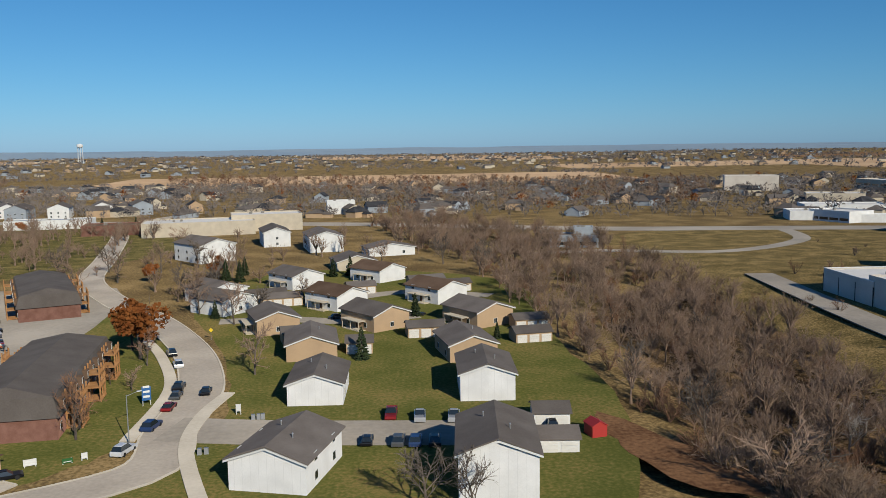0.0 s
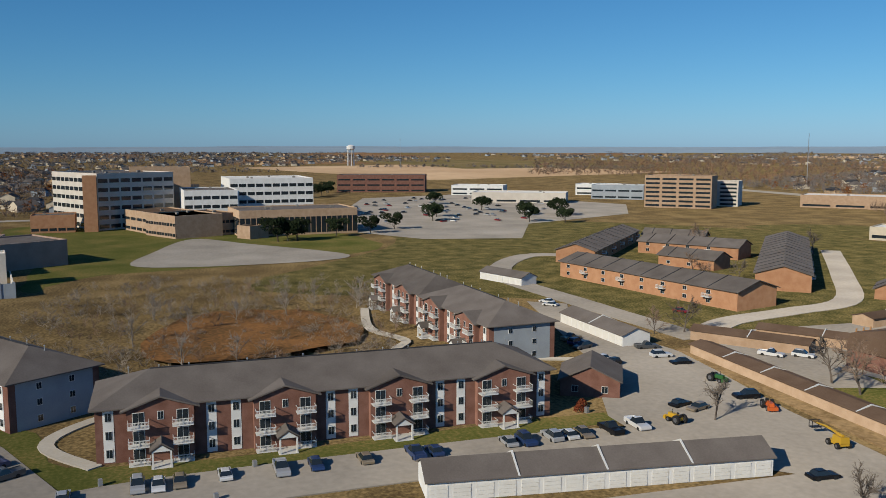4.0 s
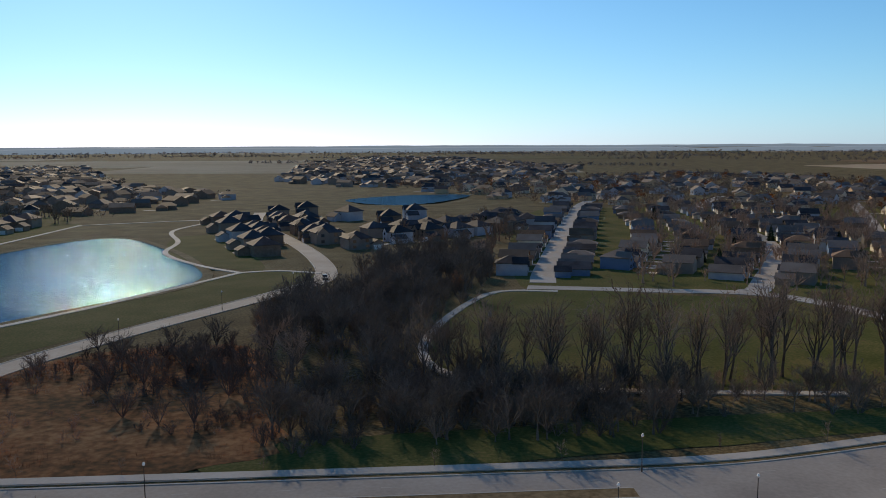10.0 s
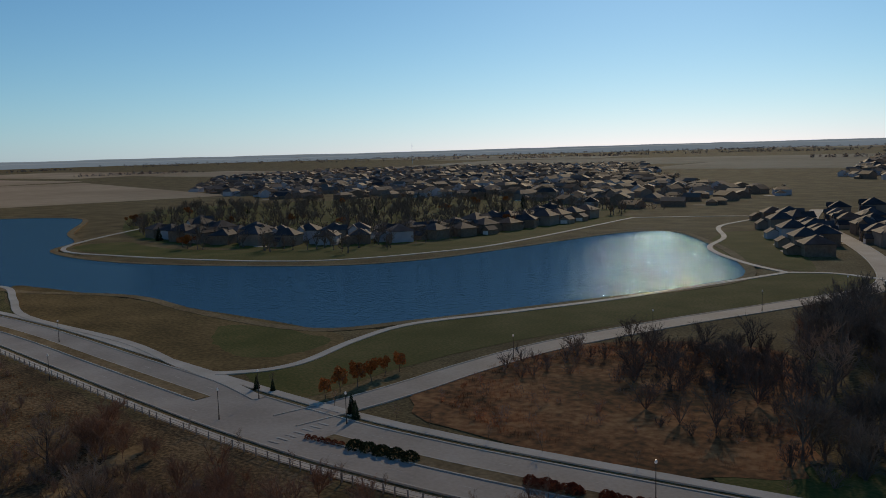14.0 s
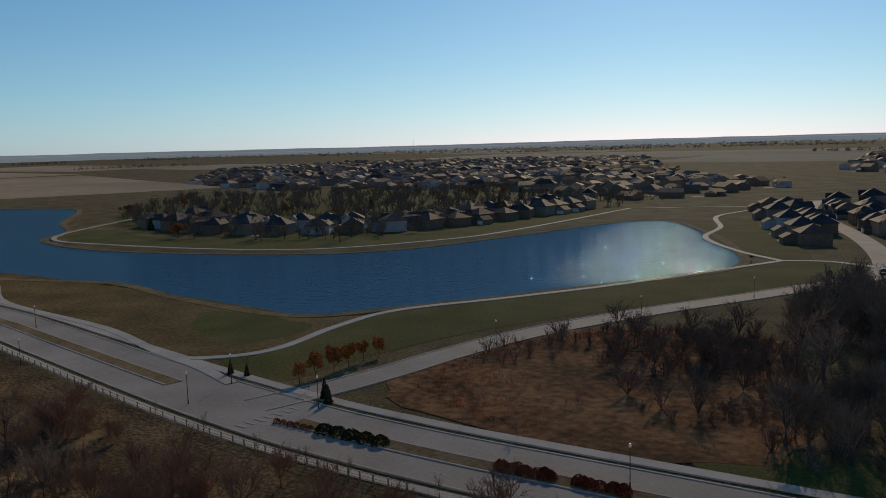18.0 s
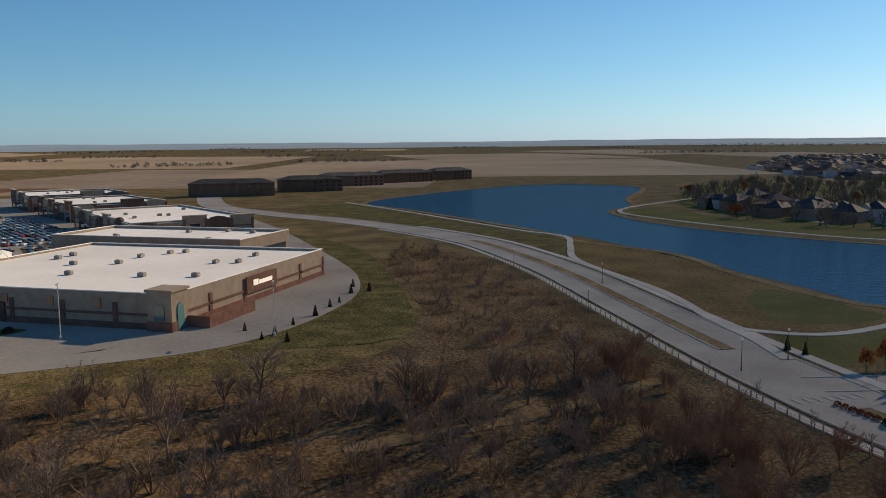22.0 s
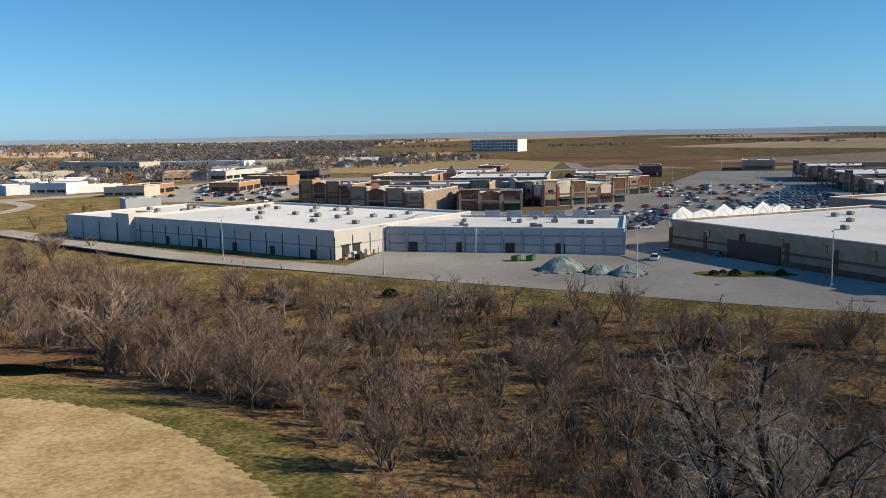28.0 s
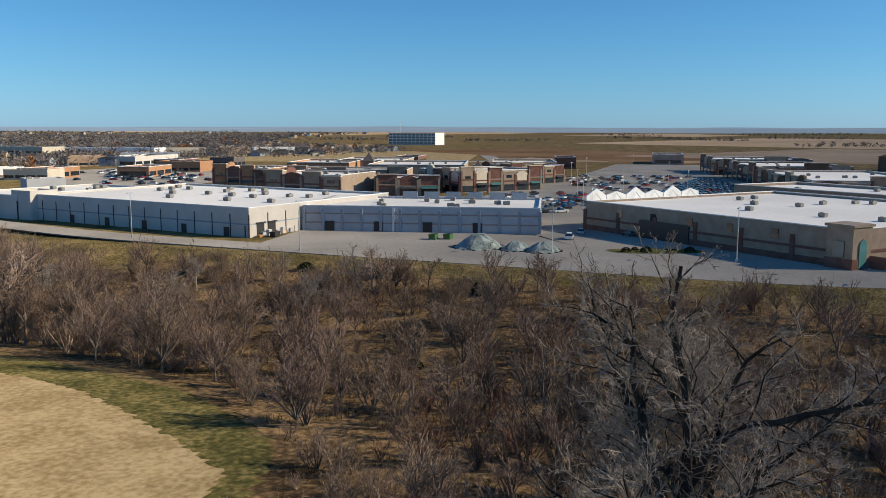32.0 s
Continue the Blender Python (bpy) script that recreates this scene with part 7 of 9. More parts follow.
def spots_in(poly, n, seed, avoid=()):
    rng = random.Random(seed)
    xs, ys = [p[0] for p in poly], [p[1] for p in poly]
    out = []
    tries = 0
    while len(out) < n and tries < n * 20:
        tries += 1
        x, y = rng.uniform(min(xs), max(xs)), rng.uniform(min(ys), max(ys))
        if inside(x, y, poly) and not any(inside(x, y, a) for a in avoid):
            out.append((x, y))
    return out


SUB_S = [(-20, -540), (-420, -400), (-450, -720), (-200, -1100), (150, -800), (40, -620)]
SUB_E = [(215, -420), (250, -440), (330, -470), (420, -520), (560, -420), (800, -480), (1150, -720), (1250, -1050), (950, -1250), (700, -1250), (520, -960), (330, -700), (215, -600)]
SUB_SE = [(270, -850), (150, -760), (60, -800), (-20, -900), (-60, -1300), (200, -2000), (430, -2200), (420, -1500)]
FAR_S = [(-2200, -1500), (-600, -1500), (300, -2500), (1400, -1800), (2600, -1200), (2900, -2000), (800, -3300), (-1500, -3000)]
SUB_W = [(-480, -300), (-520, 60), (-760, 40), (-1300, -100), (-1500, -600), (-900, -440), (-600, -340)]
SUB_N = [(-700, 520), (-60, 470), (200, 420), (700, 500), (900, 1000), (0, 830), (-900, 900)]
FAR_N = [(-2600, 900), (-900, 1000), (0, 1350), (900, 1050), (1900, 1500), (900, 2900), (-1200, 2900)]
FAR_W = [(-1600, -500), (-1300, 0), (-2000, 700), (-3000, 300), (-3000, -900)]
FAR_NE = [(260, 480), (900, 900), (1600, 1500), (900, 1700), (500, 900)]
distant_houses("distant_houses", spots_in(SUB_S, 300, 1) + spots_in(SUB_W, 420, 3) + spots_in(SUB_N, 320, 4) + spots_in(FAR_N, 700, 5) + spots_in(FAR_W, 400, 6) + spots_in(FAR_NE, 350, 7), ("cream", "tan", "greyside"), "many small far-off suburban houses among bare trees")
distant_houses("distant_houses", spaced(spots_in(SUB_E, 2600, 2), 17) + spaced(spots_in(SUB_SE, 1800, 8), 18), ("taupe", "brown_stone", "greyside"), "dark-roofed houses of the suburb beyond the lake", 1.15, 0.7)

# ---------------- woods and trees ----------------
def wood(poly, n, kinds, seed, lo=0.7, hi=1.3, avoid=()):
    rng = random.Random(seed)
    for x, y in spots_in(poly, n, seed, avoid):
        grown(rng.choice(kinds), x, y, rng.uniform(lo, hi))


ROUND_K = [tree_kind("bare_tree", q, M["bark"], m, "crown", "rounded leafless small tree among dry grass", "tree", "bare trees") for q, m in zip(ROUND, (M["twig_wood"], M["twig_plum"], M["twig_wood"], M["twig_plum"]))]
BUSHY_K = [tree_kind("bare_shrub", q, M["bark"], m, "crown", "many-stemmed leafless shrub in rough grass", "shrub", "bare shrubs") for q, m in zip(BUSHY, (M["twig_wood"], M["twig_plum"], M["twig_red"], M["twig_wood"]))]
W_TOWN = [(24, 160), (15, 210), (9, 265), (-6, 310), (-38, 420), (-20, 450), (8, 420), (35, 365), (60, 325), (72, 264), (74, 206), (71, 170), (66, 124), (56, 98), (40, 84), (31, 86), (31, 112), (26, 132)]
W_MALL = [(2, -28), (20, -46), (60, -52), (92, -46), (90, -20), (91, 10), (91, 38), (84, 78), (77, 110), (72, 150), (70, 240), (40, 200), (37, 110), (36, 84), (37, 56), (30, 40), (16, 24), (2, 22)]
W_PARK = [(49, -178), (34, -230), (26, -292), (4, -285), (0, -236), (4, -205), (12, -158), (-6, -126), (-2, -101), (16, -94), (24, -112), (40, -150)]
wood(W_TOWN, 60, BARE + RUSSET + ROUND_K, 101)
wood(W_MALL, 100, ROUND_K + BARE[2:], 102, 0.55, 0.95)
wood([(50, 60), (80, 50), (76, 110), (50, 110)], 6, PALE, 107, 0.5, 0.8)
wood(W_MALL, 60, BUSHY_K, 103, 0.8, 1.4)
wood(W_PARK, 30, BARE + RUSSET[:1], 104, 0.9, 1.3)
wood([(-150, 8), (-170, -8), (-215, 0), (-230, 40), (-200, 70), (-160, 45)], 12, PALE[:1], 105, 0.5, 0.8)
wood([(76, 150), (82, 200), (80, 260), (130, 340), (170, 300), (150, 180)], 14, BUSHY_K, 106, 0.6, 1.2)
for k in range(46):
    f = k / 45
    grown(rnd.choice(TALL), 4 - 92 * f + rnd.uniform(-3, 3), -127 - 22 * f * f + rnd.uniform(-4, 3), rnd.uniform(0.85, 1.2))

massed("thicket", BUSHY_A, spots_in(W_PARK, 170, 213), M["twig_dark"], "dense bare undergrowth beside the lake road", "thicket", 13, 0.8, 1.4)
massed("thicket", BUSHY_A, spots_in(W_MALL, 520, 212), M["twig_wood"], "dense bare undergrowth in the hollow", "thicket", 14, 0.55, 1.15)
massed("thicket", THICK, spots_in(W_TOWN, 420, 111), M["twig"], "dense bare wood of grey-brown trees", "thicket", 1, 0.6, 1.15)
massed("thicket", BUSHY_A, spots_in(W_TOWN, 200, 211), M["twig_red"], "bare undergrowth at the wood's edge", "thicket", 12, 0.7, 1.2)
massed("thicket", BUSHY_A + THICK[2:], spots_in(W_MALL, 330, 112), M["twig_plum"], "low plum-brown brush in the hollow before the stores", "thicket", 2, 0.5, 1.0)
massed("thicket", BUSHY_A, spots_in(W_MALL, 80, 116), M["twig_red"], "russet brush in the hollow before the stores", "thicket", 3, 0.35, 0.8)
massed("thicket", BUSHY_A + THICK[:1], spots_in([(41, -150), (24, -112), (28, -100), (40, -102), (50, -112), (62, -132), (69, -141)], 120, 231), M["twig_dark"], "dark brush creeping over the prairie", "thicket", 28, 0.45, 0.95)
W_BEND = [(22, -95), (-2, -101), (-30, -108), (-40, -126), (-6, -134), (16, -122)]
massed("thicket", THICK, spots_in(W_BEND, 60, 227), M["twig_dark"], "dark bare wood above the boulevard", "thicket", 24, 0.6, 1.1)
massed("thicket", BUSHY_A, spots_in(W_BEND, 80, 228), M["twig_dark"], "dark brush above the boulevard", "thicket", 25, 0.7, 1.3)
massed("thicket", THICK, spots_in(W_PARK, 230, 113), M["twig_dark"], "dark bare wood beside the lake road", "thicket", 4, 0.7, 1.25)
massed("thicket", BRUSH, spots_in([(-330, -215), (-240, -165), (-300, -150), (-440, -190), (-420, -250)], 160, 114), M["twig"], "bare thicket along the field edge", "thicket", 5, 0.8, 1.4)
massed("thicket", BRUSH, spots_in([(-146, 10), (-165, -10), (-205, -20), (-240, 0), (-230, 60), (-200, 60), (-160, 50)], 110, 115), M["twig"], "pale bare saplings in the marsh", "thicket", 6, 0.5, 1.1)
massed("thicket", BRUSH, spots_in([(70, -92), (52, -86), (20, -95), (22, -110), (41, -150), (69, -141), (77, -116)], 90, 117), M["twig"], "scattered bare brush in the prairie hollow", "thicket", 7, 0.4, 0.9)
massed("thicket", BRUSH, spots_in([(4, -118), (-40, -122), (-90, -140), (-100, -152), (-60, -138), (0, -132)], 150, 120), M["twig"], "bare brush below the tall park trees", "thicket", 10, 0.5, 1.0)
BELT = [(-10, -113), (-34, -115), (-50, -119), (-70, -121), (-93, -135), (-110, -146), (-151, -162), (-204, -175), (-249, -209), (-184, -196), (-125, -165), (-98, -150), (-86, -138), (-74, -131), (-57, -128), (-44, -128), (-31, -126), (-15, -128)]
massed("thicket", THICK, spots_in(BELT, 150, 215), M["twig"], "bare wooded belt between the park and the boulevard", "thicket", 11, 0.5, 1.0)
massed("thicket", BUSHY_A, spots_in(BELT, 130, 216), M["twig_dark"], "dark brush under the wooded belt", "thicket", 15, 0.6, 1.1)
massed("thicket", BUSHY_A, spots_in([(74, -112), (68, -108), (60, -118), (40, -112), (26, -108), (41, -148), (69, -141), (76, -125)], 80, 217), M["twig_dark"], "dark bare brush along the prairie's edge", "thicket", 16, 0.4, 0.9)
massed("thicket", BUSHY_A + ROUND_A, spots_in([(-10, -30), (-14, -60), (20, -66), (44, -60), (72, -56), (100, -54), (84, -42), (50, -40), (20, -36)], 150, 218), M["twig_red"], "bare brush on the slope below the boulevard", "thicket", 17, 0.55, 0.95)
massed("thicket", BUSHY_A, spots_in([(14, -16), (46, -18), (58, 16), (46, 34), (34, 26), (24, 10), (8, -4)], 130, 224), M["twig_dark"], "dense dark brush round the big cottonwood", "thicket", 21, 0.6, 1.2)
massed("thicket", BUSHY_A, spots_in([(36, 58), (44, 60), (52, 84), (40, 98), (36, 86)], 45, 225), M["twig"], "bare brush beside the hay field", "thicket", 22, 0.6, 1.2)
SLOPE = [(100, -28), (150, -33), (206, -31), (240, -40), (232, -50), (200, -56), (150, -58), (112, -56), (86, -52), (82, -38)]
massed("thicket", BUSHY_A, spots_in(SLOPE, 90, 222), M["twig_plum"], "plum-brown brush on the slope below the store", "thicket", 20, 0.4, 0.85)
massed("dry_grass", TUFT, spots_in(SLOPE, 1300, 223), M["prairie"], "rust and tan grass on the slope below the store", "grass", 12, 0.5, 1.0)
clump_field("thicket", [(x, y, frng.uniform(0.5, 1.2)) for x, y in spots_in([(-140, 8), (-160, -12), (-205, -24), (-250, -10), (-240, 60), (-200, 66), (-156, 52)], 380, 219)], M["twig_mid"], "pale bare brush in the marsh", "thicket", 4.2, 60, 18, 1.0, 0.014)
massed("thicket", THICK, spots_in([(-255, -178), (-280, -165), (-330, -180), (-430, -225), (-440, -262), (-330, -214)], 110, 220) + spots_in([(-150, -168), (-200, -186), (-330, -246), (-430, -312), (-440, -350), (-330, -285), (-215, -222)], 170, 221), M["twig_wood"], "bare brush and trees along the boulevard", "thicket", 19, 0.4, 0.85)
FIELD = [(-36, -72), (-62, -90), (-100, -108), (-135, -124), (-212, -152), (-255, -168), (-240, -84), (-165, -62), (-140, -54), (-110, -36), (-85, -37)]
massed("dry_grass", TUFT, spots_in(FIELD, 6500, 229), M["bank"], "short dry tufts over the stubble field", "grass", 26, 0.18, 0.42)
massed("dry_grass", TUFT, [(x + frng.uniform(-5, 5), y + frng.uniform(-4, 4)) for x, y in spots_in([(-213.4, -96.1), (-218.3, -82.8), (-231.2, -78.1), (-221.7, -85.4)], 420, 232)], M["marsh"], "orange weeds round the rubble", "grass", 29, 0.5, 1.0)
massed("dry_grass", TUFT, spots_in([(-150, -56), (-200, -62), (-250, -80), (-262, -70), (-230, -56), (-195, -45), (-168, -50)], 900, 230), M["prairie"], "rust-brown weeds on the bare soil", "grass", 27, 0.3, 0.9)
massed("dry_grass", TUFT, spots_in(W_MALL, 3200, 118), M["litter"], "tufts of dry tan grass under the brush", "grass", 8, 0.6, 1.2)
massed("dry_grass", TUFT, spots_in([(86, 245), (84.5, 160), (90.5, 112), (99, 66), (107, 25), (116, 0), (104, -14), (97, 12), (95, 36), (88, 68), (81, 110), (75, 160), (75, 245)], 2600, 226), M["slope_grass"], "olive and tan tufts on the bank below the stores", "grass", 23, 0.35, 0.8)
massed("dry_grass", TUFT, spots_in([(70, -92), (52, -86), (20, -95), (22, -110), (41, -150), (69, -141), (77, -116)], 2600, 119), M["prairie"], "tufts of rust-red prairie grass", "grass", 9, 0.6, 1.1)
clump_field("far_trees", [(x, y, frng.uniform(0.5, 1.1)) for x, y in spots_in(SUB_S, 1000, 121) + spots_in(SUB_W, 2600, 122)], M["twig"], "russet-brown far-off bare trees among houses", "trees", 10, 19, 5, 1.0, 0.06, True)
clump_field("far_trees", [(x, y, frng.uniform(0.4, 1.1)) for x, y in spots_in(SUB_S, 1200, 124) + spots_in(SUB_W, 2200, 125) + spots_in(SUB_E, 2400, 129) + spots_in(SUB_SE, 700, 134)], M["twig_dark"], "grey-brown far-off bare trees among houses", "trees", 9, 18, 6, 1.0, 0.06, True)
TOWN_E = [(-367.5, 1149.0), (11.8, 1003.6), (285.1, 898.8), (200.5, 631.2), (129.9, 490.7), (-7.9, 517.9), (-71.7, 662.4), (-239.2, 745.7)]
clump_field("far_trees", [(x, y, frng.uniform(0.5, 1.1)) for x, y in spots_in(TOWN_E, 900, 138)], M["twig"], "grey-brown bare trees among the town houses", "trees", 10, 26, 10, 1.0, 0.055, True)
clump_field("far_trees", [(x, y, frng.uniform(0.5, 1.0)) for x, y in spots_in(TOWN_E, 420, 139)], M["twig_red"], "russet trees among the town houses", "trees", 10, 30, 11, 1.0, 0.06, True)
clump_field("far_trees", [(x, y, frng.uniform(0.5, 0.9)) for x, y in spots_in(TOWN_E, 60, 140)], M["orange_leaf"], "orange-leaved trees among the town houses", "trees", 10, 44, 12)
TOWN_N = [(-420, 760), (-545, 520), (-876, 590), (-1020, 460), (-1500, 700), (-1700, 1400), (-537, 1079)]
clump_field("far_trees", [(x, y, frng.uniform(0.5, 1.15)) for x, y in spots_in(TOWN_N, 1700, 136)], M["twig"], "grey-brown bare trees over the far town", "trees", 11, 19, 8, 1.0, 0.075, True)
clump_field("far_trees", [(x, y, frng.uniform(0.4, 1.0)) for x, y in spots_in(TOWN_N, 700, 137)], M["twig_red"], "russet trees over the far town", "trees", 10, 22, 9, 1.0, 0.08, True)
# farthest trees, with the distance haze put into their colour
clump_field("far_trees", [(x, y, 1) for x, y in spots_in(FAR_N, 5600, 127) + spots_in(FAR_W, 2600, 128) + spots_in(FAR_NE, 3600, 130) + spots_in(FAR_S, 2600, 135)], M["hazed_wood"], "far wooded suburbs towards the horizon", "trees", 11, 14, 7, 0.8, 0.1)
clump_field("far_trees", [(x, y, frng.uniform(0.5, 1.1)) for x, y in spots_in(SUB_N, 6400, 123)], M["hazed_wood"], "grey-brown far-off bare trees among houses", "trees", 10, 19, 5, 1.0, 0.06, True)
clump_field("far_trees", [(x, y, 1) for x, y in spots_in(SUB_N, 90, 131) + spots_in(SUB_W, 60, 132) + spots_in(SUB_S, 40, 133)], M["orange_leaf"], "scattered far orange-leaved trees", "trees", 11, 40)
for poly, n, s in (([(-40, -235), (-60, -520), (-260, -520), (-400, -400), (-330, -290), (-215, -225), (-110, -170)], 1150, 141), ([(220, -205), (300, -180), (420, -215), (560, -330), (400, -520), (230, -420)], 900, 142), ([(-60, 200), (-110, 260), (-90, 380), (20, 300), (-40, 270)], 40, 143), ([(-130, 215), (-230, 280), (-420, 420), (-120, 420)], 260, 144), ([(20, -290), (60, -340), (0, -480), (-12, -300)], 60, 145)):
    massed("street_trees", GARDEN, spots_in(poly, {141: 1200, 142: 900, 144: 520}.get(s, n), s), M["twig_dark" if s == 142 else "twig"], "many bare garden and street trees between houses", "trees", s, 0.5, 1.3)
    wood(poly, n // 80, ORANGE, s + 50, 0.6, 0.9)
    wood(poly, n // 60, FIR, s + 90, 0.6, 1.0)

hedge = []
hrng = random.Random(78)
for k in range(130):
    a, r = hrng.uniform(0, 6.283), hrng.uniform(1150, 3600)
    x0, y0, b = r * math.sin(a), r * math.cos(a), a + 1.57 + hrng.uniform(-0.5, 0.5)
    for j in range(40):
        t = (j - 20) * hrng.uniform(3.4, 4.6)
        hedge.append((x0 + t * math.sin(b) + hrng.uniform(-5, 5), y0 + t * math.cos(b) + hrng.uniform(-5, 5), hrng.uniform(0.6, 1.2)))
clump_field("far_tree_lines", hedge, M["hazed_wood"], "dark far-off tree lines between fields", "trees", 10, 18, 8, 0.85, 0.1)

# single trees that stand out
cottonwood = tree_kind("cottonwood_tree", great_tree(205, 23.5, 10.5), M["old_bark"], M["twig_old"], "crown", "huge spreading leafless cottonwood with pale twigs", "tree", "")
grown(cottonwood, 14.9, 2.4, 1.05).rotation_euler[2] = 0.0
broad = tree_kind("bare_tree", bare_tree(206, 9, 0.22, 0.05, 12, 8, 9, 2, 0.85), M["bark"], M["twig"], "crown", "broad rounded leafless tree at the hay field's edge", "tree", "bare trees")
for k, (x, y, q) in enumerate(((36.5, 61, 1.15), (35.5, 70, 1.2), (39, 79, 1.2), (41, 57, 1.05), (43, 88, 1.1), (40, 68, 1.2))):
    grown(ROUND_K[k % 4], x, y, q)
grown(ROUND_K[3], 30.4, 37.4, 1.1)
grown(ROUND_K[2], 52, 36, 1.05)
grown(PALE[0], 77, 84, 0.5)
for x, y, s in ((41, 66, 1.2), (46, 74, 1.3), (52, 66, 1.0), (39, 106, 1.0), (66, 74, 0.8), (8, -16, 0.9), (24, -20, 1.0), (-30, -42, 0.55), (-22, -48, 0.55), (-12, -44, 0.6)):
    grown(broad, x, y, s)
for x, y, s in ((-56, 153, 1.5), (-60, 160, 1.0), (-67, 250, 0.85), (-77.7, 296, 0.8), (-85.8, 245, 0.7)):
    grown(rnd.choice(ORANGE), x, y, s)
for x, y, s in ((-15, 150.5, 0.85), (-6.5, 189.5, 0.75), (-58.8, 242.9, 0.9), (-63.5, 245.4, 0.9), (-32.9, 251.2, 0.8), (-28, 253, 0.85), (-52, 190, 0.6), (10.5, 165.5, 0.5), (-93.5, 142.5, 0.55), (-107, 164, 0.55), (-124.7, 205.4, 0.7), (-60.6, 257, 0.8)):
    grown(rnd.choice(FIR), x, y, s)
for x, y, s in ((-32.3, 141, 0.85), (-113.2, 108.5, 0.8), (-107, 108.1, 0.85), (-101.7, 109.6, 0.7), (-88.7, 114.4, 0.8), (-86, 116, 0.6), (-151.9, 180, 0.8), (-164, 190, 0.8), (-154.1, 101.6, 0.55), (-153.8, 108.3, 0.75), (-72.2, 74.6, 0.55), (-103.8, 79.3, 0.6), (-88.6, 264, 1.0), (-67.6, 218.7, 0.9), (-138.2, 245, 1.0), (-118, 259, 1.0), (-106, 267, 0.9), (-248, 226, 0.9), (-282, 203, 0.9), (-69, 251, 0.8), (-61.7, 207.7, 0.9), (-65, 266, 0.9), (-2, 86, 0.75), (3, 84, 0.7), (36, 88, 1.1), (41, 92, 1.0), (-50, 132, 0.4), (-46, 183, 0.9), (-42, 190, 0.8), (-57, 195, 0.8), (-95, 245, 1.0), (-80, 275, 1.0), (-92, 300, 1.1), (-210, 165, 0.6), (-225, 160, 0.6), (-205, 150, 0.6), (-100, 228, 0.9), (-62, 228, 0.8), (-34, 205, 0.7), (-20, 270, 0.9), (0, 275, 1.0), (-118.5, 259, 0.8)):
    grown(rnd.choice(BARE), x, y, s * 1.3)
for x, y, s in ((-49.2, 109.2, 1.2), (-50.5, 113.5, 1.05), (-53, 148, 1.0), (-57, 142, 0.55), (-55, 136, 0.5)):
    grown(rnd.choice(RUSSET), x, y, s)
for x, y in ((84.1, -82.5), (85.0, -86.2), (85.2, -89.9), (85.9, -93.5), (86.4, -97.0), (86.6, -100.5)):
    grown(rnd.choice(SMALL_ORANGE), x, y, rnd.uniform(0.85, 1.1))
for x, y, s in ((97, -79, 0.32), (94, -80, 0.28), (75, -80, 0.42), (73, -79, 0.38), (118.7, -6, 0.25), (124, -4, 0.25), (121, -2, 0.2), (131, -7, 0.22), (138, -11, 0.32), (146, -14, 0.25), (160, -19, 0.3), (168, -20, 0.28), (162, -23, 0.3), (128, 1, 0.22), (150, -16, 0.2)):
    grown(rnd.choice(FIR), x, y, s)
for x, y, s in ((-352, 60, 0.9), (-350, 52, 1.0), (-362, 78, 0.8), (-370, 95, 0.8), (-385, 110, 0.8), (-420, 140, 0.9), (-445, 150, 0.9), (-440, 200, 0.9), (-430, 215, 1), (-480, 190, 1), (-400, 185, 0.9), (-540, 180, 1), (-390, 200, 0.9), (-650, 120, 1), (-665, 128, 1), (-680, 135, 1), (-700, 140, 1), (-640, 112, 1), (-350, 56, 0.8)):
    grown(rnd.choice(ROUND_PINE), x, y, s * 1.45)
for k in range(26):
    q = BL[int(len(BL) * (0.36 + 0.3 * k / 26))]
    side = 12.5 / U if k % 2 else -12.5 / U
    grown(rnd.choice(SAPLING), q.x + rnd.uniform(-1, 1), q.y + side + rnd.uniform(-0.4, 0.4), rnd.uniform(0.7, 1.0))

# ---------------- street lamps ----------------
for x, y in ((-59.4, -108), (-26.7, -95), (-37.1, -84), (-62.5, -93), (-22.8, -80), (26.9, -80), (72, -76.5), (76, -118), (92, -76), (87.9, -66.5), (-100, -113), (-130, -127), (-96, -131), (-150, -148), (60, -185), (68, -152), (130, -60), (160, -74), (190, -62), (52, -215)):
    lamp_post(x, y)
for x, y in ((97, 99), (120, 60), (123, -4), (128, 30), (160, 70), (200, 90), (240, 110), (280, 110), (330, 110), (300, 140), (260, 80), (360, 160), (420, 160), (92, 140)):
    tall_lamp(x, y)

# ---------------- vehicles ----------------
COL = ("white", "black", "silver", "grey", "red", "blue", "black", "white", "grey", "tan", "silver", "black")


def row_of_cars(x0, y0, x1, y1, n, heading, gap=0.15, group="parked cars"):
    for k in range(n):
        if rnd.random() < gap:
            continue
        f = k / max(n - 1, 1)
        car(x0 + (x1 - x0) * f, y0 + (y1 - y0) * f, heading + rnd.choice((0, 180)) + rnd.uniform(-3, 3), rnd.choice(("car", "car", "suv", "pickup")), rnd.choice(COL), group)


def cars_at(spots, heading, group="parked cars"):
    for k, (x, y) in enumerate(spots):
        car(x, y, heading + rnd.choice((0, 180)) + rnd.uniform(-2, 2), rnd.choice(("car", "car", "suv", "pickup")), rnd.choice(COL), group)


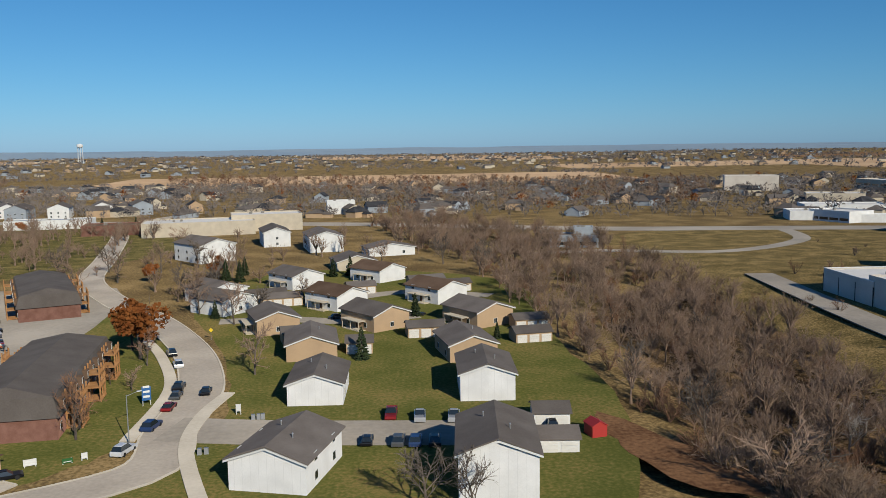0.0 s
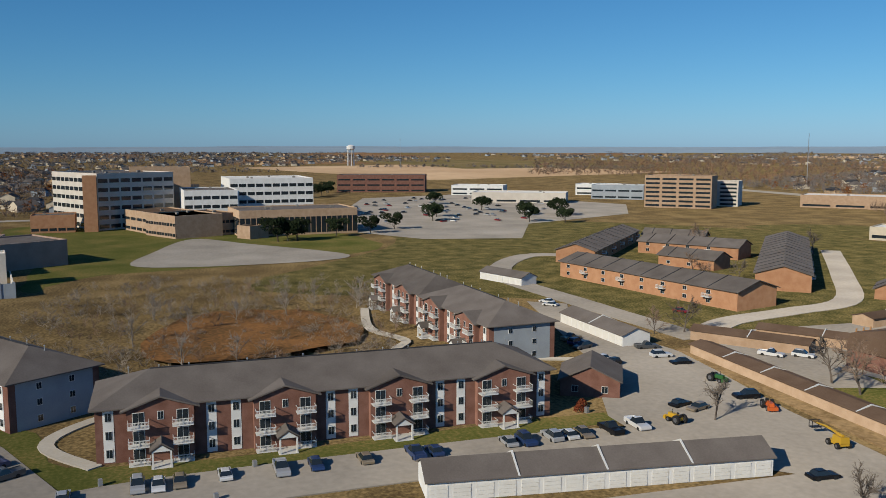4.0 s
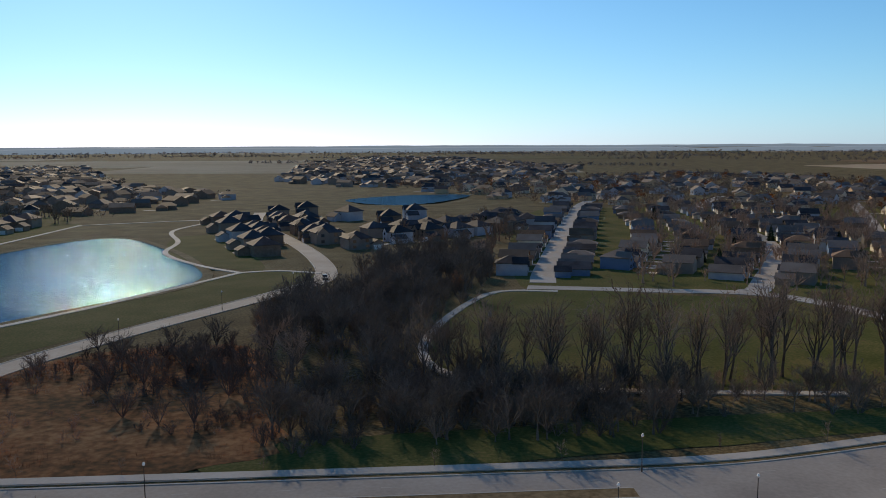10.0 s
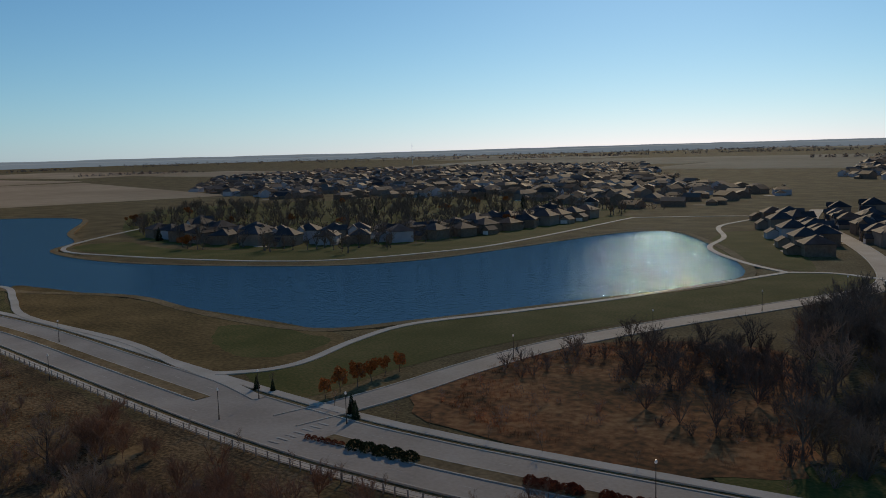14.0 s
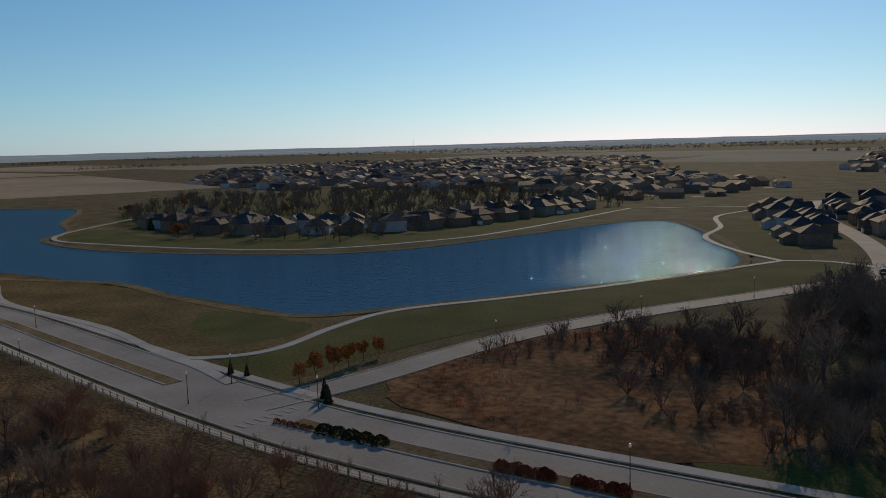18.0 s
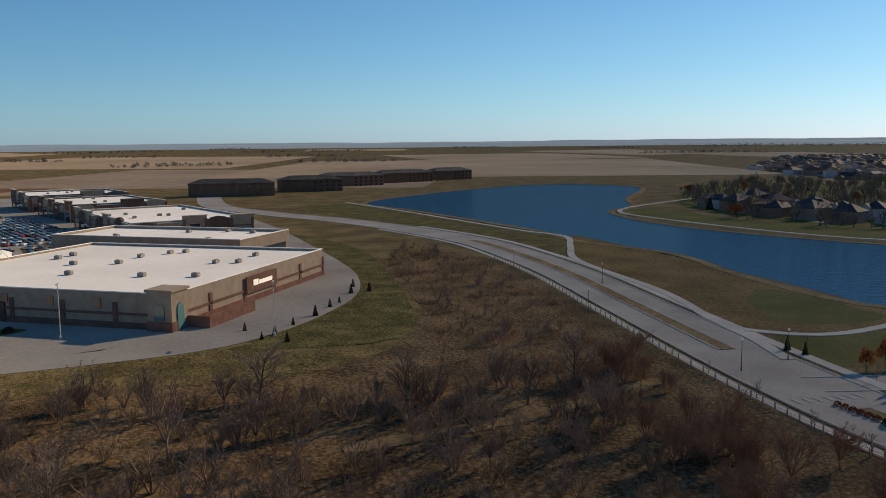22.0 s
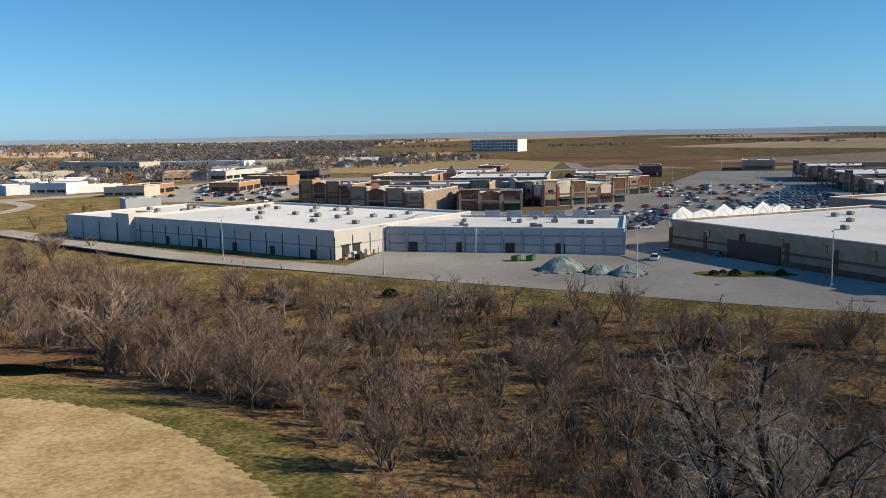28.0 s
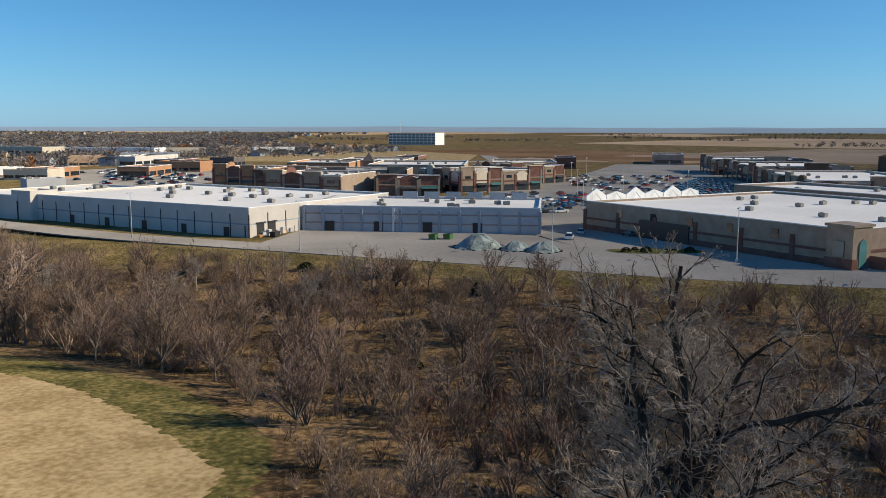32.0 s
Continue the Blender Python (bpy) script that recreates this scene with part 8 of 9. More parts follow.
cars_at(((-144.6, -46.8), (-141.6, -45.2), (-138.2, -43.2), (-135.1, -41.5), (-130, -38.1), (-126, -35.4), (-123.1, -33.1), (-118.7, -30.6)), 122)
car(-113.8, -26.8, 122, "pickup", "white")
cars_at(((-159, -43.2), (-155.5, -41.4), (-152.7, -39.1), (-150, -37.2), (-147.3, -35.4), (-144.5, -33.4), (-141.7, -31.5), (-139, -29.7), (-136.4, -28), (-133.7, -26.1), (-131.3, -24.3), (-128.8, -22.6), (-118.3, -15.3), (-115.3, -13.4), (-111.6, -11.3)), 122)
car(-123.5, -19.2, 122, "pickup", "white")
car(-122.3, -17.2, 122, "suv", "white")
cars_at(((-103.1, -4.2), (-103.7, 3.4), (-103.4, 5.6), (-103.7, 7.9), (-104.4, 12.9), (-103.9, 19.3), (-104, 23.4), (-104.2, 29.4), (-103.9, 35.7), (-104, 38.2), (-104.1, 48.2), (-103.6, 50.5), (-104.1, 54.4), (-104.1, 56.7), (-103.8, 58.9), (-104.2, 63.1)), 0)
car(-104.7, 67.5, 0, "pickup", "white")
cars_at(((-111, 78.5), (-108.5, 79.8), (-134.5, 80.5), (-138.3, 80.6), (-147.6, 81.8), (-151.1, 82.4), (-154.7, 83)), 110)
cars_at(((-111.1, 90.2), (-131.9, 92.7), (-137.2, 92.2), (-143.9, 93.4)), 80)
cars_at(((-189, 95), (-193, 96)), 40)
row_of_cars(-76.2, 107, -82.1, 140.5, 15, 8, 0.05)
row_of_cars(-87.9, 162.5, -109.1, 199.5, 16, 30, 0.08)
row_of_cars(-104.1, 142.7, -104.2, 162, 9, 5, 0.05)
row_of_cars(-182, 227, -145, 211, 14, 115, 0.1)
car(-179.4, 200.6, 30, "car", "red")
car(-131.5, 111.7, 35, "pickup", "white")
car(-128.9, 116.6, 35, "suv", "white")
car(-103.2, 115.7, 60, "suv", "red")
car(-102.5, 120.3, 60, "car", "grey")
cars_at(((-7.7, 117.2), (-3.6, 116), (1.2, 115.8)), 90)
cars_at(((-10.2, 106.4), (-6.1, 106), (-3.9, 105.9), (-1.4, 105.8)), 90)
for x, y, a, kd, c in ((-40.8, 103.9, 80, "suv", "white"), (-40.5, 113.3, 85, "suv", "blue"), (-40.9, 122.1, 92, "car", "red"), (-41.6, 127.9, 96, "car", "grey"), (-42.6, 132.6, 98, "suv", "black"), (-47.2, 147, 112, "suv", "white"), (-51, 155.4, 115, "suv", "black"), (-37.6, 130.1, 98, "car", "black"), (-51.6, 95.7, 30, "car", "black"), (-20, 186, 30, "car", "black"), (-24, 188, 30, "car", "grey"), (-6, 190, 20, "car", "black"), (-66, -101, 28, "suv", "silver"), (-87, -112, 26, "car", "black"), (48, -232, 110, "suv", "black"), (-62, 94, 20, "suv", "black"), (-82, 78, 85, "car", "black"), (14.5, 112, 90, "car", "black"), (-172, 120, 20, "car", "red"), (140, 66, 20, "suv", "white"), (150, 68, 20, "car", "silver"), (145, 80, 110, "pickup", "white"), (152, 58, 60, "car", "grey")):
    car(x, y, a, kd, c)
for k in range(3):
    row_of_cars(165 + 9 * k, 112 + 3 * k, 190 + 9 * k, 92 + 3 * k, 7, -30, 0.25, "mall cars")


def distant_cars(spots):
    rng = random.Random(31)
    S = Shape()
    for x, y, a in spots:
        c, s = math.cos(a), math.sin(a)
        q = lambda px, py, pz: (x * U + px * c - py * s, y * U + px * s + py * c, pz + 0.06)
        ci = rng.randrange(5)
        for x0, x1, w, z0, z1, i in ((-2.2, 2.2, 0.9, 0.3, 0.9, 0), (-1.5, 1.0, 0.75, 0.9, 1.45, 0.35)):
            S.add([q(x0, -w, z0), q(x1, -w, z0), q(x1, w, z0), q(x0, w, z0), q(x0 + i, -w + i * 0.4, z1), q(x1 - i, -w + i * 0.4, z1), q(x1 - i, w - i * 0.4, z1), q(x0 + i, w - i * 0.4, z1)], [(4, 5, 6, 7), (0, 1, 5, 4), (1, 2, 6, 5), (2, 3, 7, 6), (3, 0, 4, 7)], ci if z0 < 0.5 else 5)
    tagged(new("distant_cars", S.mesh("distant_cars", *[PAINT[c] for c in ("white", "black", "silver", "grey", "red")], M["glass"])), "rows of far-off parked cars on the shops' car park", "cars", kind="stuff")


grid = []
for r in range(26):
    for k in range(60):
        # bays in rows along the car park's own axis
        a, b = 13.0 * (r // 2) + (r % 2) * 4.4, 2.3 * k
        x, y = 158 + a * 0.89 + b * 0.45, 92 + a * 0.45 - b * 0.89
        x, y = x + 26, y + 62
        if not inside(x, y, [(176, 92), (205, 118), (236, 138), (262, 118), (330, 158), (420, 176), (530, 215), (560, 190), (470, 150), (400, 116), (340, 88), (270, 52), (230, 60), (186, 80)]):
            continue
        near_shops = inside(x, y, [(262, 92), (280, 56), (372, 92), (384, 112)])
        if rnd.random() < (0.85 if near_shops else 0.55 if x < 225 else 0.16):
            grid.append((x, y, 1.11 + 3.14 * rnd.randrange(2) + rnd.uniform(-0.05, 0.05)))
for x, y in spots_in([(-430, 70), (-600, 160), (-630, 230), (-500, 280), (-400, 180)], 90, 151) + spots_in([(200, 250), (330, 300), (260, 400), (180, 330)], 130, 152):
    grid.append((x, y, rnd.choice((0.4, 2.0))))
distant_cars(grid)

# covered stock piles in the loading yard
for x, y, s in ((119.5, 75, 1.25), (120.5, 67.5, 0.8), (121.5, 62.5, 0.9)):
    rng = random.Random(int(x * 10))
    S = Shape()
    n = 20
    vs = [(0, 0, 2.6 * s)]
    for j, (rr, zz) in enumerate(((1.2, 2.3), (2.6, 1.4), (3.8, 0.4), (4.2, 0.0))):
        vs += [(math.cos(6.283 * k / n) * rr * s * 1.2 * rng.uniform(0.93, 1.07), math.sin(6.283 * k / n) * rr * s * rng.uniform(0.93, 1.07), zz * s * rng.uniform(0.9, 1.1)) for k in range(n)]
    fs = [(0, 1 + k, 1 + (k + 1) % n) for k in range(n)]
    for j in range(3):
        fs += [(1 + j * n + k, 1 + (j + 1) * n + k, 1 + (j + 1) * n + (k + 1) % n, 1 + j * n + (k + 1) % n) for k in range(n)]
    ob = empty("salt_pile", x * U, y * U, 0, 0.05, label="mound under a grey-green tarpaulin held by tyres", category="pile", group="covered mounds")
    part("tarpaulin", mesh("tarpaulin", vs, fs, once("tarpm", lambda: mat("tarpaulin", (0.1, 0.13, 0.13), (0.3, 0.34, 0.33), 0.5, 0.5, 2.5, 0.05))), ob)
    for k in range(14):
        a = 6.283 * k / 14
        part("tyre", once("ptyre", lambda: Shape().tube((0, 0, 0), (0, 0, 0.25), 0.4, 0.4, 10).mesh("tyre", M["tyre"])), ob, "", (math.cos(a) * 4.3 * s * 1.2, math.sin(a) * 4.3 * s, 0))

# water towers and masts on the skyline
for x, y, h in ((-1500, 335, 46), (-900, 2130, 60)):
    ob = empty("water_tower", x * U, y * U, 0, height(x, y), label="white water tower on legs on the skyline", category="tower")
    part("tank", Shape().tube((0, 0, h - 12), (0, 0, h - 9), 5, 9, 16).tube((0, 0, h - 9), (0, 0, h - 3), 9, 9, 16).tube((0, 0, h - 3), (0, 0, h), 9, 2, 16).mesh("tank", M["white"]), ob)
    for k in range(6):
        a = 6.283 * k / 6
        part("leg", Shape().tube((math.cos(a) * 8, math.sin(a) * 8, 0), (math.cos(a) * 7, math.sin(a) * 7, h - 9), 0.7, 0.6, 6).mesh("leg", M["white"]), ob)
for x, y, h in ((-712, 635, 62), (-1300, 370, 60), (1500, -1500, 60), (1900, 1400, 50)):
    ob = empty("radio_mast", x * U, y * U, 0, height(x, y), label="thin lattice radio mast on the skyline", category="mast")
    part("mast", Shape().tube((0, 0, 0), (0, 0, h), 0.5, 0.3, 4).mesh("mast", M["metal"]), ob)


# ---------------- boulevard planting, crossing and fence ----------------
def bush(x, y, r, h, material, label, seed, count=260, category="shrub", group="median shrubs", z=0.1):
    """A low leafy mound of many small leaves."""
    def make():
        rng = random.Random(seed)
        S = Shape()
        for _ in range(count):
            a, t = rng.uniform(0, 6.283), rng.random()
            rr = r * math.sqrt(1 - (t * 0.97) ** 2) * rng.uniform(0.75, 1.08)
            q = Vector((math.cos(a) * rr, math.sin(a) * rr, h * t))
            n = Vector((rng.gauss(0, 1), rng.gauss(0, 1), rng.gauss(0, 1))).normalized()
            u = n.orthogonal().normalized() * r * rng.uniform(0.1, 0.2)
            w = n.cross(u) * 0.7
            k = len(S.v)
            S.v += [tuple(q + u), tuple(q + w), tuple(q - u), tuple(q - w)]
            S.f.append((k, k + 1, k + 2, k + 3))
            S.m.append(0)
        return S.mesh("shrub", M[material])
    ob = new("shrub", once(("bush", r, h, material, seed), make))
    ob.location, ob.rotation_euler[2] = (x * U, y * U, z), rnd.uniform(0, 6)
    return tagged(ob, label, category, group)


def along(x0, x1, n, jitter=0.3):
    pts = [p for p in BL if min(x0, x1) <= p.x <= max(x0, x1)]
    for k in range(n):
        p = pts[min(int((k + 0.5) * len(pts) / n), len(pts) - 1)]
        yield p.x + rnd.uniform(-1.5, 1.5), p.y + rnd.uniform(-jitter, jitter)


for x, y, r in ((83.3, 72.1, 1.9), (84.5, 53.6, 1.5), (83.5, 85.2, 1.7), (74.6, 101.9, 1.3), (82.0, 52.0, 1.6), (80.0, 31.5, 1.8), (53.1, 42.6, 1.2)):
    bush(x, y, r, r * 0.9, "hedge", "dark green juniper among the brown brush", 7 + int(r * 2), 300, group="junipers", z=height(x, y))
for x, y, r in ((128.5, 49.5, 1.1), (130.5, 46.5, 1.3), (133, 43, 1.0), (135, 40, 1.2), (131.5, 49, 0.8)):
    bush(x, y, r, r * 0.9, "hedge", "dark evergreen shrub on the lot's island", 9, 240, group="island shrubs", z=0.2)
for x, y in along(-100, -66, 12):
    bush(x, y, 0.9, 1.0, "red_shrub", "low red-leaved shrub on the median", rnd.randrange(3))
for x, y in along(25, 42, 20):
    bush(x, y, 1.0, 1.2, "red_shrub", "low red-leaved shrub on the median", rnd.randrange(3))
for x, y in along(-170, -105, 10):
    bush(x, y, 0.8, 0.9, "red_shrub", "low red-leaved shrub on the median", rnd.randrange(3))
for k in range(5):
    bush(55.5 + 2.1 * k, -72.5 + 0.38 * k, 1.4, 1.3, "hedge", "dark spreading juniper on the median", 5 + k % 2, 320)
for k in range(6):
    bush(66 + 1.1 * k, -70.5 + 0.2 * k, 0.6, 0.7, "red_shrub", "low red-leaved shrub on the median", k % 3)
for k in range(9):
    bush(-70 - 2.2 * k, -94 - 1.0 * k, 0.9, 0.9, "hedge", "low dark shrub beside the footpath", 5 + k % 2, 200, group="roadside shrubs")
for k in range(9):
    ob = tagged(new("crossing_bar", Shape().box(-1.2, -0.25, 0, 1.2, 0.25, 0.012).mesh("crossing_bar", M["path"])), "white painted crossing bar on the road", "road marking", "crossing bars", "structure")
    ob.location, ob.rotation_euler[2] = ((74.5 - 0.1 * k) * U, (-74.5 + 1.45 * k) * U, blz + 0.06), 0.1
for k in range(9):
    ob = tagged(new("crossing_bar", Shape().box(-1.4, -0.3, 0, 1.4, 0.3, 0.012).mesh("crossing_bar", M["path"])), "white painted crossing bar on the road", "road marking", "crossing bars", "structure")
    ob.location, ob.rotation_euler[2] = ((-36 + 1.5 * k) * U, (-84.5 - 0.1 * k) * U, blz + 0.06), 1.6
fence = tagged(new("roadside_fence"), "long pale metal railing beside the boulevard footpath", "fence")
fl = [p for p in BL if 44 < p.x < 210]
posts = []
for a, b in zip(fl, fl[1:]):
    n = max(int((b - a).length * U / 2.4), 1)
    for k in range(n):
        q = a.lerp(b, k / n)
        d = (b - a).normalized()
        posts.append(Vector((q.x * U - d.y * 11.9, q.y * U + d.x * 11.9, 0)))
pm = Shape().box(-0.08, -0.08, -0.2, 0.08, 0.08, 1.4).mesh("fence_post", M["unit_grey"])
for q in posts[:120]:
    part("fence_post", pm, fence, "", q)
for z in (0.3, 0.75, 1.25):
    S = Shape()
    for a, b in zip(posts[:120], posts[1:120]):
        S.tube(a + Vector((0, 0, z)), b + Vector((0, 0, z)), 0.04, 0.04, 4)
    part("rail", S.mesh("rail", M["unit_grey"]), fence)


# ---------------- machines, bins, signs and yard clutter ----------------
YELLOW = plain("yellow_machine_paint", (0.55, 0.33, 0.03), 0.45)
ORANGE_P = plain("orange_machine_paint", (0.6, 0.13, 0.03), 0.45)
GREEN_P = plain("green_machine_paint", (0.03, 0.12, 0.03), 0.45)
BLUE_P = plain("blue_paint", (0.03, 0.12, 0.32), 0.5)


def wheels_on(ob, spots, r, w):
    wm = once(("mw", r, w), lambda: Shape().tube((0, -w / 2, 0), (0, w / 2, 0), r, r, 14).mesh("wheel", M["tyre"]))
    hm = once(("mh", r, w), lambda: Shape().tube((0, -w / 2 - 0.02, 0), (0, w / 2 + 0.02, 0), r * 0.5, r * 0.5, 10).mesh("hub", M["rim"]))
    for x, y in spots:
        o = part("wheel", wm, ob, "", (x, y, r))
        part("hub", hm, o)


def tractor(x, y, rz, paint, word):
    ob = empty("tractor", x * U, y * U, radians(rz), 0.12, label=f"{word} farm tractor parked on concrete", category="tractor")
    part("bonnet", Shape().box(0.0, -0.4, 0.8, 1.9, 0.4, 1.5, 0, 0.06).box(-0.9, -0.45, 0.6, 0.1, 0.45, 1.1).mesh("bonnet", paint), ob)
    part("seat", Shape().box(-0.8, -0.3, 1.1, -0.3, 0.3, 1.25).box(-0.9, -0.3, 1.2, -0.75, 0.3, 1.7).mesh("seat", M["dark_metal"]), ob)
    part("steering_wheel", Shape().tube((0.0, 0, 1.1), (-0.15, 0, 1.7), 0.04, 0.04, 5).tube((-0.15, 0, 1.7), (-0.17, 0, 1.74), 0.25, 0.25, 10).mesh("steering_wheel", M["dark_metal"]), ob)
    part("exhaust", Shape().tube((1.1, 0, 1.5), (1.1, 0, 2.2), 0.05, 0.05, 6).mesh("exhaust", M["dark_metal"]), ob)
    part("front_loader", Shape().box(1.9, -0.9, 0.3, 2.4, 0.9, 0.9).box(0.4, -0.75, 0.9, 2.2, -0.65, 1.05).box(0.4, 0.65, 0.9, 2.2, 0.75, 1.05).mesh("front_loader", paint), ob)
    wheels_on(ob, ((-0.6, -0.85), (-0.6, 0.85)), 0.8, 0.4)
    wheels_on(ob, ((1.4, -0.7), (1.4, 0.7)), 0.45, 0.28)
    return ob


def boom_lift(x, y, rz, paint, word, rise):
    ob = empty("boom_lift", x * U, y * U, radians(rz), 0.12, label=f"{word} boom lift with its arm reached out", category="lift")
    part("chassis", Shape().box(-1.5, -0.9, 0.5, 1.5, 0.9, 0.95, 0, 0.05).mesh("chassis", paint), ob)
    part("turret", Shape().box(-1.6, -0.8, 0.95, 0.6, 0.8, 1.9, 0, 0.1).mesh("turret", paint), ob)
    part("boom", Shape().tube((-1.0, 0, 1.9), (3.2, 0, 1.9 + rise), 0.24, 0.18, 6).tube((3.2, 0, 1.9 + rise), (5.6, 0, 1.8 + rise * 0.6), 0.16, 0.13, 6).mesh("boom", paint), ob)
    B = Shape().box(5.5, -0.9, 1.0 + rise * 0.6, 6.4, 0.9, 1.1 + rise * 0.6).box(5.5, -0.9, 2.05 + rise * 0.6, 6.4, -0.82, 2.13 + rise * 0.6).box(5.5, 0.82, 2.05 + rise * 0.6, 6.4, 0.9, 2.13 + rise * 0.6).box(6.32, -0.9, 2.05 + rise * 0.6, 6.4, 0.9, 2.13 + rise * 0.6)
    for px, py in ((5.52, -0.86), (6.36, -0.86), (5.52, 0.86), (6.36, 0.86)):
        B.box(px - 0.04, py - 0.04, 1.1 + rise * 0.6, px + 0.04, py + 0.04, 2.1 + rise * 0.6)
    part("basket", B.mesh("basket", M["dark_metal"]), ob)
    wheels_on(ob, ((-1.1, -1.0), (-1.1, 1.0), (1.1, -1.0), (1.1, 1.0)), 0.5, 0.35)
    return ob


tractor(-120.5, 91.6, 20, GREEN_P, "green")
tractor(-105.6, 89.8, -20, ORANGE_P, "orange")
tractor(-104.3, 73.5, 190, YELLOW, "yellow")
boom_lift(-89.8, 87.6, 172, YELLOW, "yellow", 0.3)
boom_lift(-82.7, 146.5, 50, ORANGE_P, "orange", 3.5)
for x, y, r, m, w in ((-79.1, 85.9, 20, BLUE_P, "blue"), (-75.3, 85.1, 20, BLUE_P, "blue"), (-86.1, 105.2, 40, GREEN_P, "green"), (-52.3, 93.2, 10, GREEN_P, "green"), (-118, 192, 30, GREEN_P, "green"), (124, 88.2, 10, GREEN_P, "green"), (126, 86, 10, GREEN_P, "green"), (109, 117, 5, M["dark_metal"], "dark")):
    ob = empty("waste_container", x * U, y * U, radians(r), 0.12, label=f"{w} steel waste container on concrete", category="container", group="waste containers")
    part("bin_body", once(("dump", w), lambda: Shape().prism([(-0.9, 0.1), (0.9, 0.1), (1.05, 1.35), (-1.05, 1.35)], -0.85, 0.85).box(-1.1, -0.9, 1.1, 1.1, 0.9, 1.2).mesh("bin_body", m)), ob)
    part("lid", once("dlid", lambda: Shape().box(-1.05, -0.87, 1.35, 1.05, 0.0, 1.45).mesh("lid", M["dark_metal"])), ob)
ob = empty("office_trailer", -62.8 * U, 84.2 * U, radians(14), 0.12, label="pale grey site trailer on wheels", category="trailer")
part("box_body", Shape().box(-3.2, -1.25, 0.6, 3.2, 1.25, 3.0, 0, 0.03).mesh("box_body", lined("trailer_ribs", (0.55, 0.55, 0.53), (0.42, 0.42, 0.4), 0.3, 0.04, "X")), ob)
part("roof", Shape().box(-3.3, -1.35, 3.0, 3.3, 1.35, 3.12).mesh("roof", M["metal"]), ob)
part("door", Shape().box(0.4, -1.3, 0.8, 1.3, -1.24, 2.7).mesh("door", M["frame"]), ob)
window(ob, -1.4, -1.25, 1.6, 0, 1.0, 0.9)
wheels_on(ob, ((-0.6, -1.1), (-0.6, 1.1), (0.5, -1.1), (0.5, 1.1)), 0.36, 0.25)


def board_sign(x, y, rz, w, h, z, m, label, bars=2):
    ob = empty("sign_board", x * U, y * U, radians(rz), 0.03, label=label, category="sign", group="yard signs")
    for s in (-1, 1):
        part("sign_post", once(("sp", z, h), lambda: Shape().box(-0.06, -0.06, -0.2, 0.06, 0.06, z + h).mesh("sign_post", M["frame"])), ob, "", (s * w * 0.42, 0, 0))
    part("panel", Shape().box(-w / 2, -0.1, z, w / 2, -0.04, z + h).mesh("panel", m), ob)
    for k in range(bars):
        part("text_bar", Shape().box(-w * 0.36, -0.115, z + h * (0.2 + 0.35 * k), w * 0.36, -0.1, z + h * (0.36 + 0.35 * k)).mesh("text_bar", M["line"]), ob)
    return ob


board_sign(-44.9, 124.2, 25, 1.6, 2.6, 1.0, BLUE_P, "tall blue and white sign beside the footpath", 3)
board_sign(-50.6, 99.5, 30, 1.8, 1.0, 0.3, M["frame"], "low white sign on the lawn")
board_sign(-46.5, 100.5, 30, 1.5, 0.7, 0.2, GREEN_P, "low green sign on the lawn", 1)
board_sign(-44.9, 101.7, 30, 0.9, 0.9, 0.3, M["frame"], "small white sign on the lawn", 1)
board_sign(-48.4, 83.8, 20, 0.9, 1.5, 0.5, BLUE_P, "blue sign at the drive's corner", 2)
board_sign(-29.9, 119.2, 0, 0.9, 1.3, 0.6, M["frame"], "white sign at the court's entrance", 1)
for x, y in ((-27.2, 116.6), (-26.5, 116.8), (-25.9, 116.9), (-31.0, 103.1), (-30.2, 103.3), (-112.6, 64.0), (-98, 11.5), (-106.2, -0.6), (-106.5, 16.5)):
    ob = empty("utility_box", x * U, y * U, 0.2, 0.03, label="small grey utility box on the grass", category="box", group="utility boxes")
    part("cabinet", once("ubox", lambda: Shape().box(-0.35, -0.3, -0.1, 0.35, 0.3, 1.0, 0, 0.03).mesh("cabinet", M["metal"])), ob)
ob = empty("street_light", -41.3 * U, 107 * U, 0.6, 0.0, label="tall galvanised street light with one arm", category="lamp")
part("pole", Shape().tube((0, 0, -0.2), (0, 0, 8.2), 0.11, 0.07, 8).mesh("pole", M["metal"]), ob)
part("arm", Shape().tube((0, 0, 8.0), (1.8, 0, 8.5), 0.05, 0.05, 6).mesh("arm", M["metal"]), ob)
part("lamp_head", Shape().box(1.6, -0.18, 8.45, 2.4, 0.18, 8.6, 0, 0.04).mesh("lamp_head", M["metal"]), ob)
ob = empty("warning_sign", -47 * U, 168 * U, 0.3, 0.0, label="yellow diamond road sign on a post", category="sign")
part("pole", Shape().tube((0, 0, -0.2), (0, 0, 2.6), 0.05, 0.05, 6).mesh("pole", M["metal"]), ob)
part("plate", Shape().add([(0, -0.07, 2.0), (0.55, -0.07, 2.55), (0, -0.07, 3.1), (-0.55, -0.07, 2.55), (0, -0.03, 2.0), (0.55, -0.03, 2.55), (0, -0.03, 3.1), (-0.55, -0.03, 2.55)], [(0, 1, 2, 3), (7, 6, 5, 4), (0, 4, 5, 1), (1, 5, 6, 2), (2, 6, 7, 3), (3, 7, 4, 0)]).mesh("plate", plain("yellow_sign", (0.8, 0.55, 0.02), 0.5)), ob)
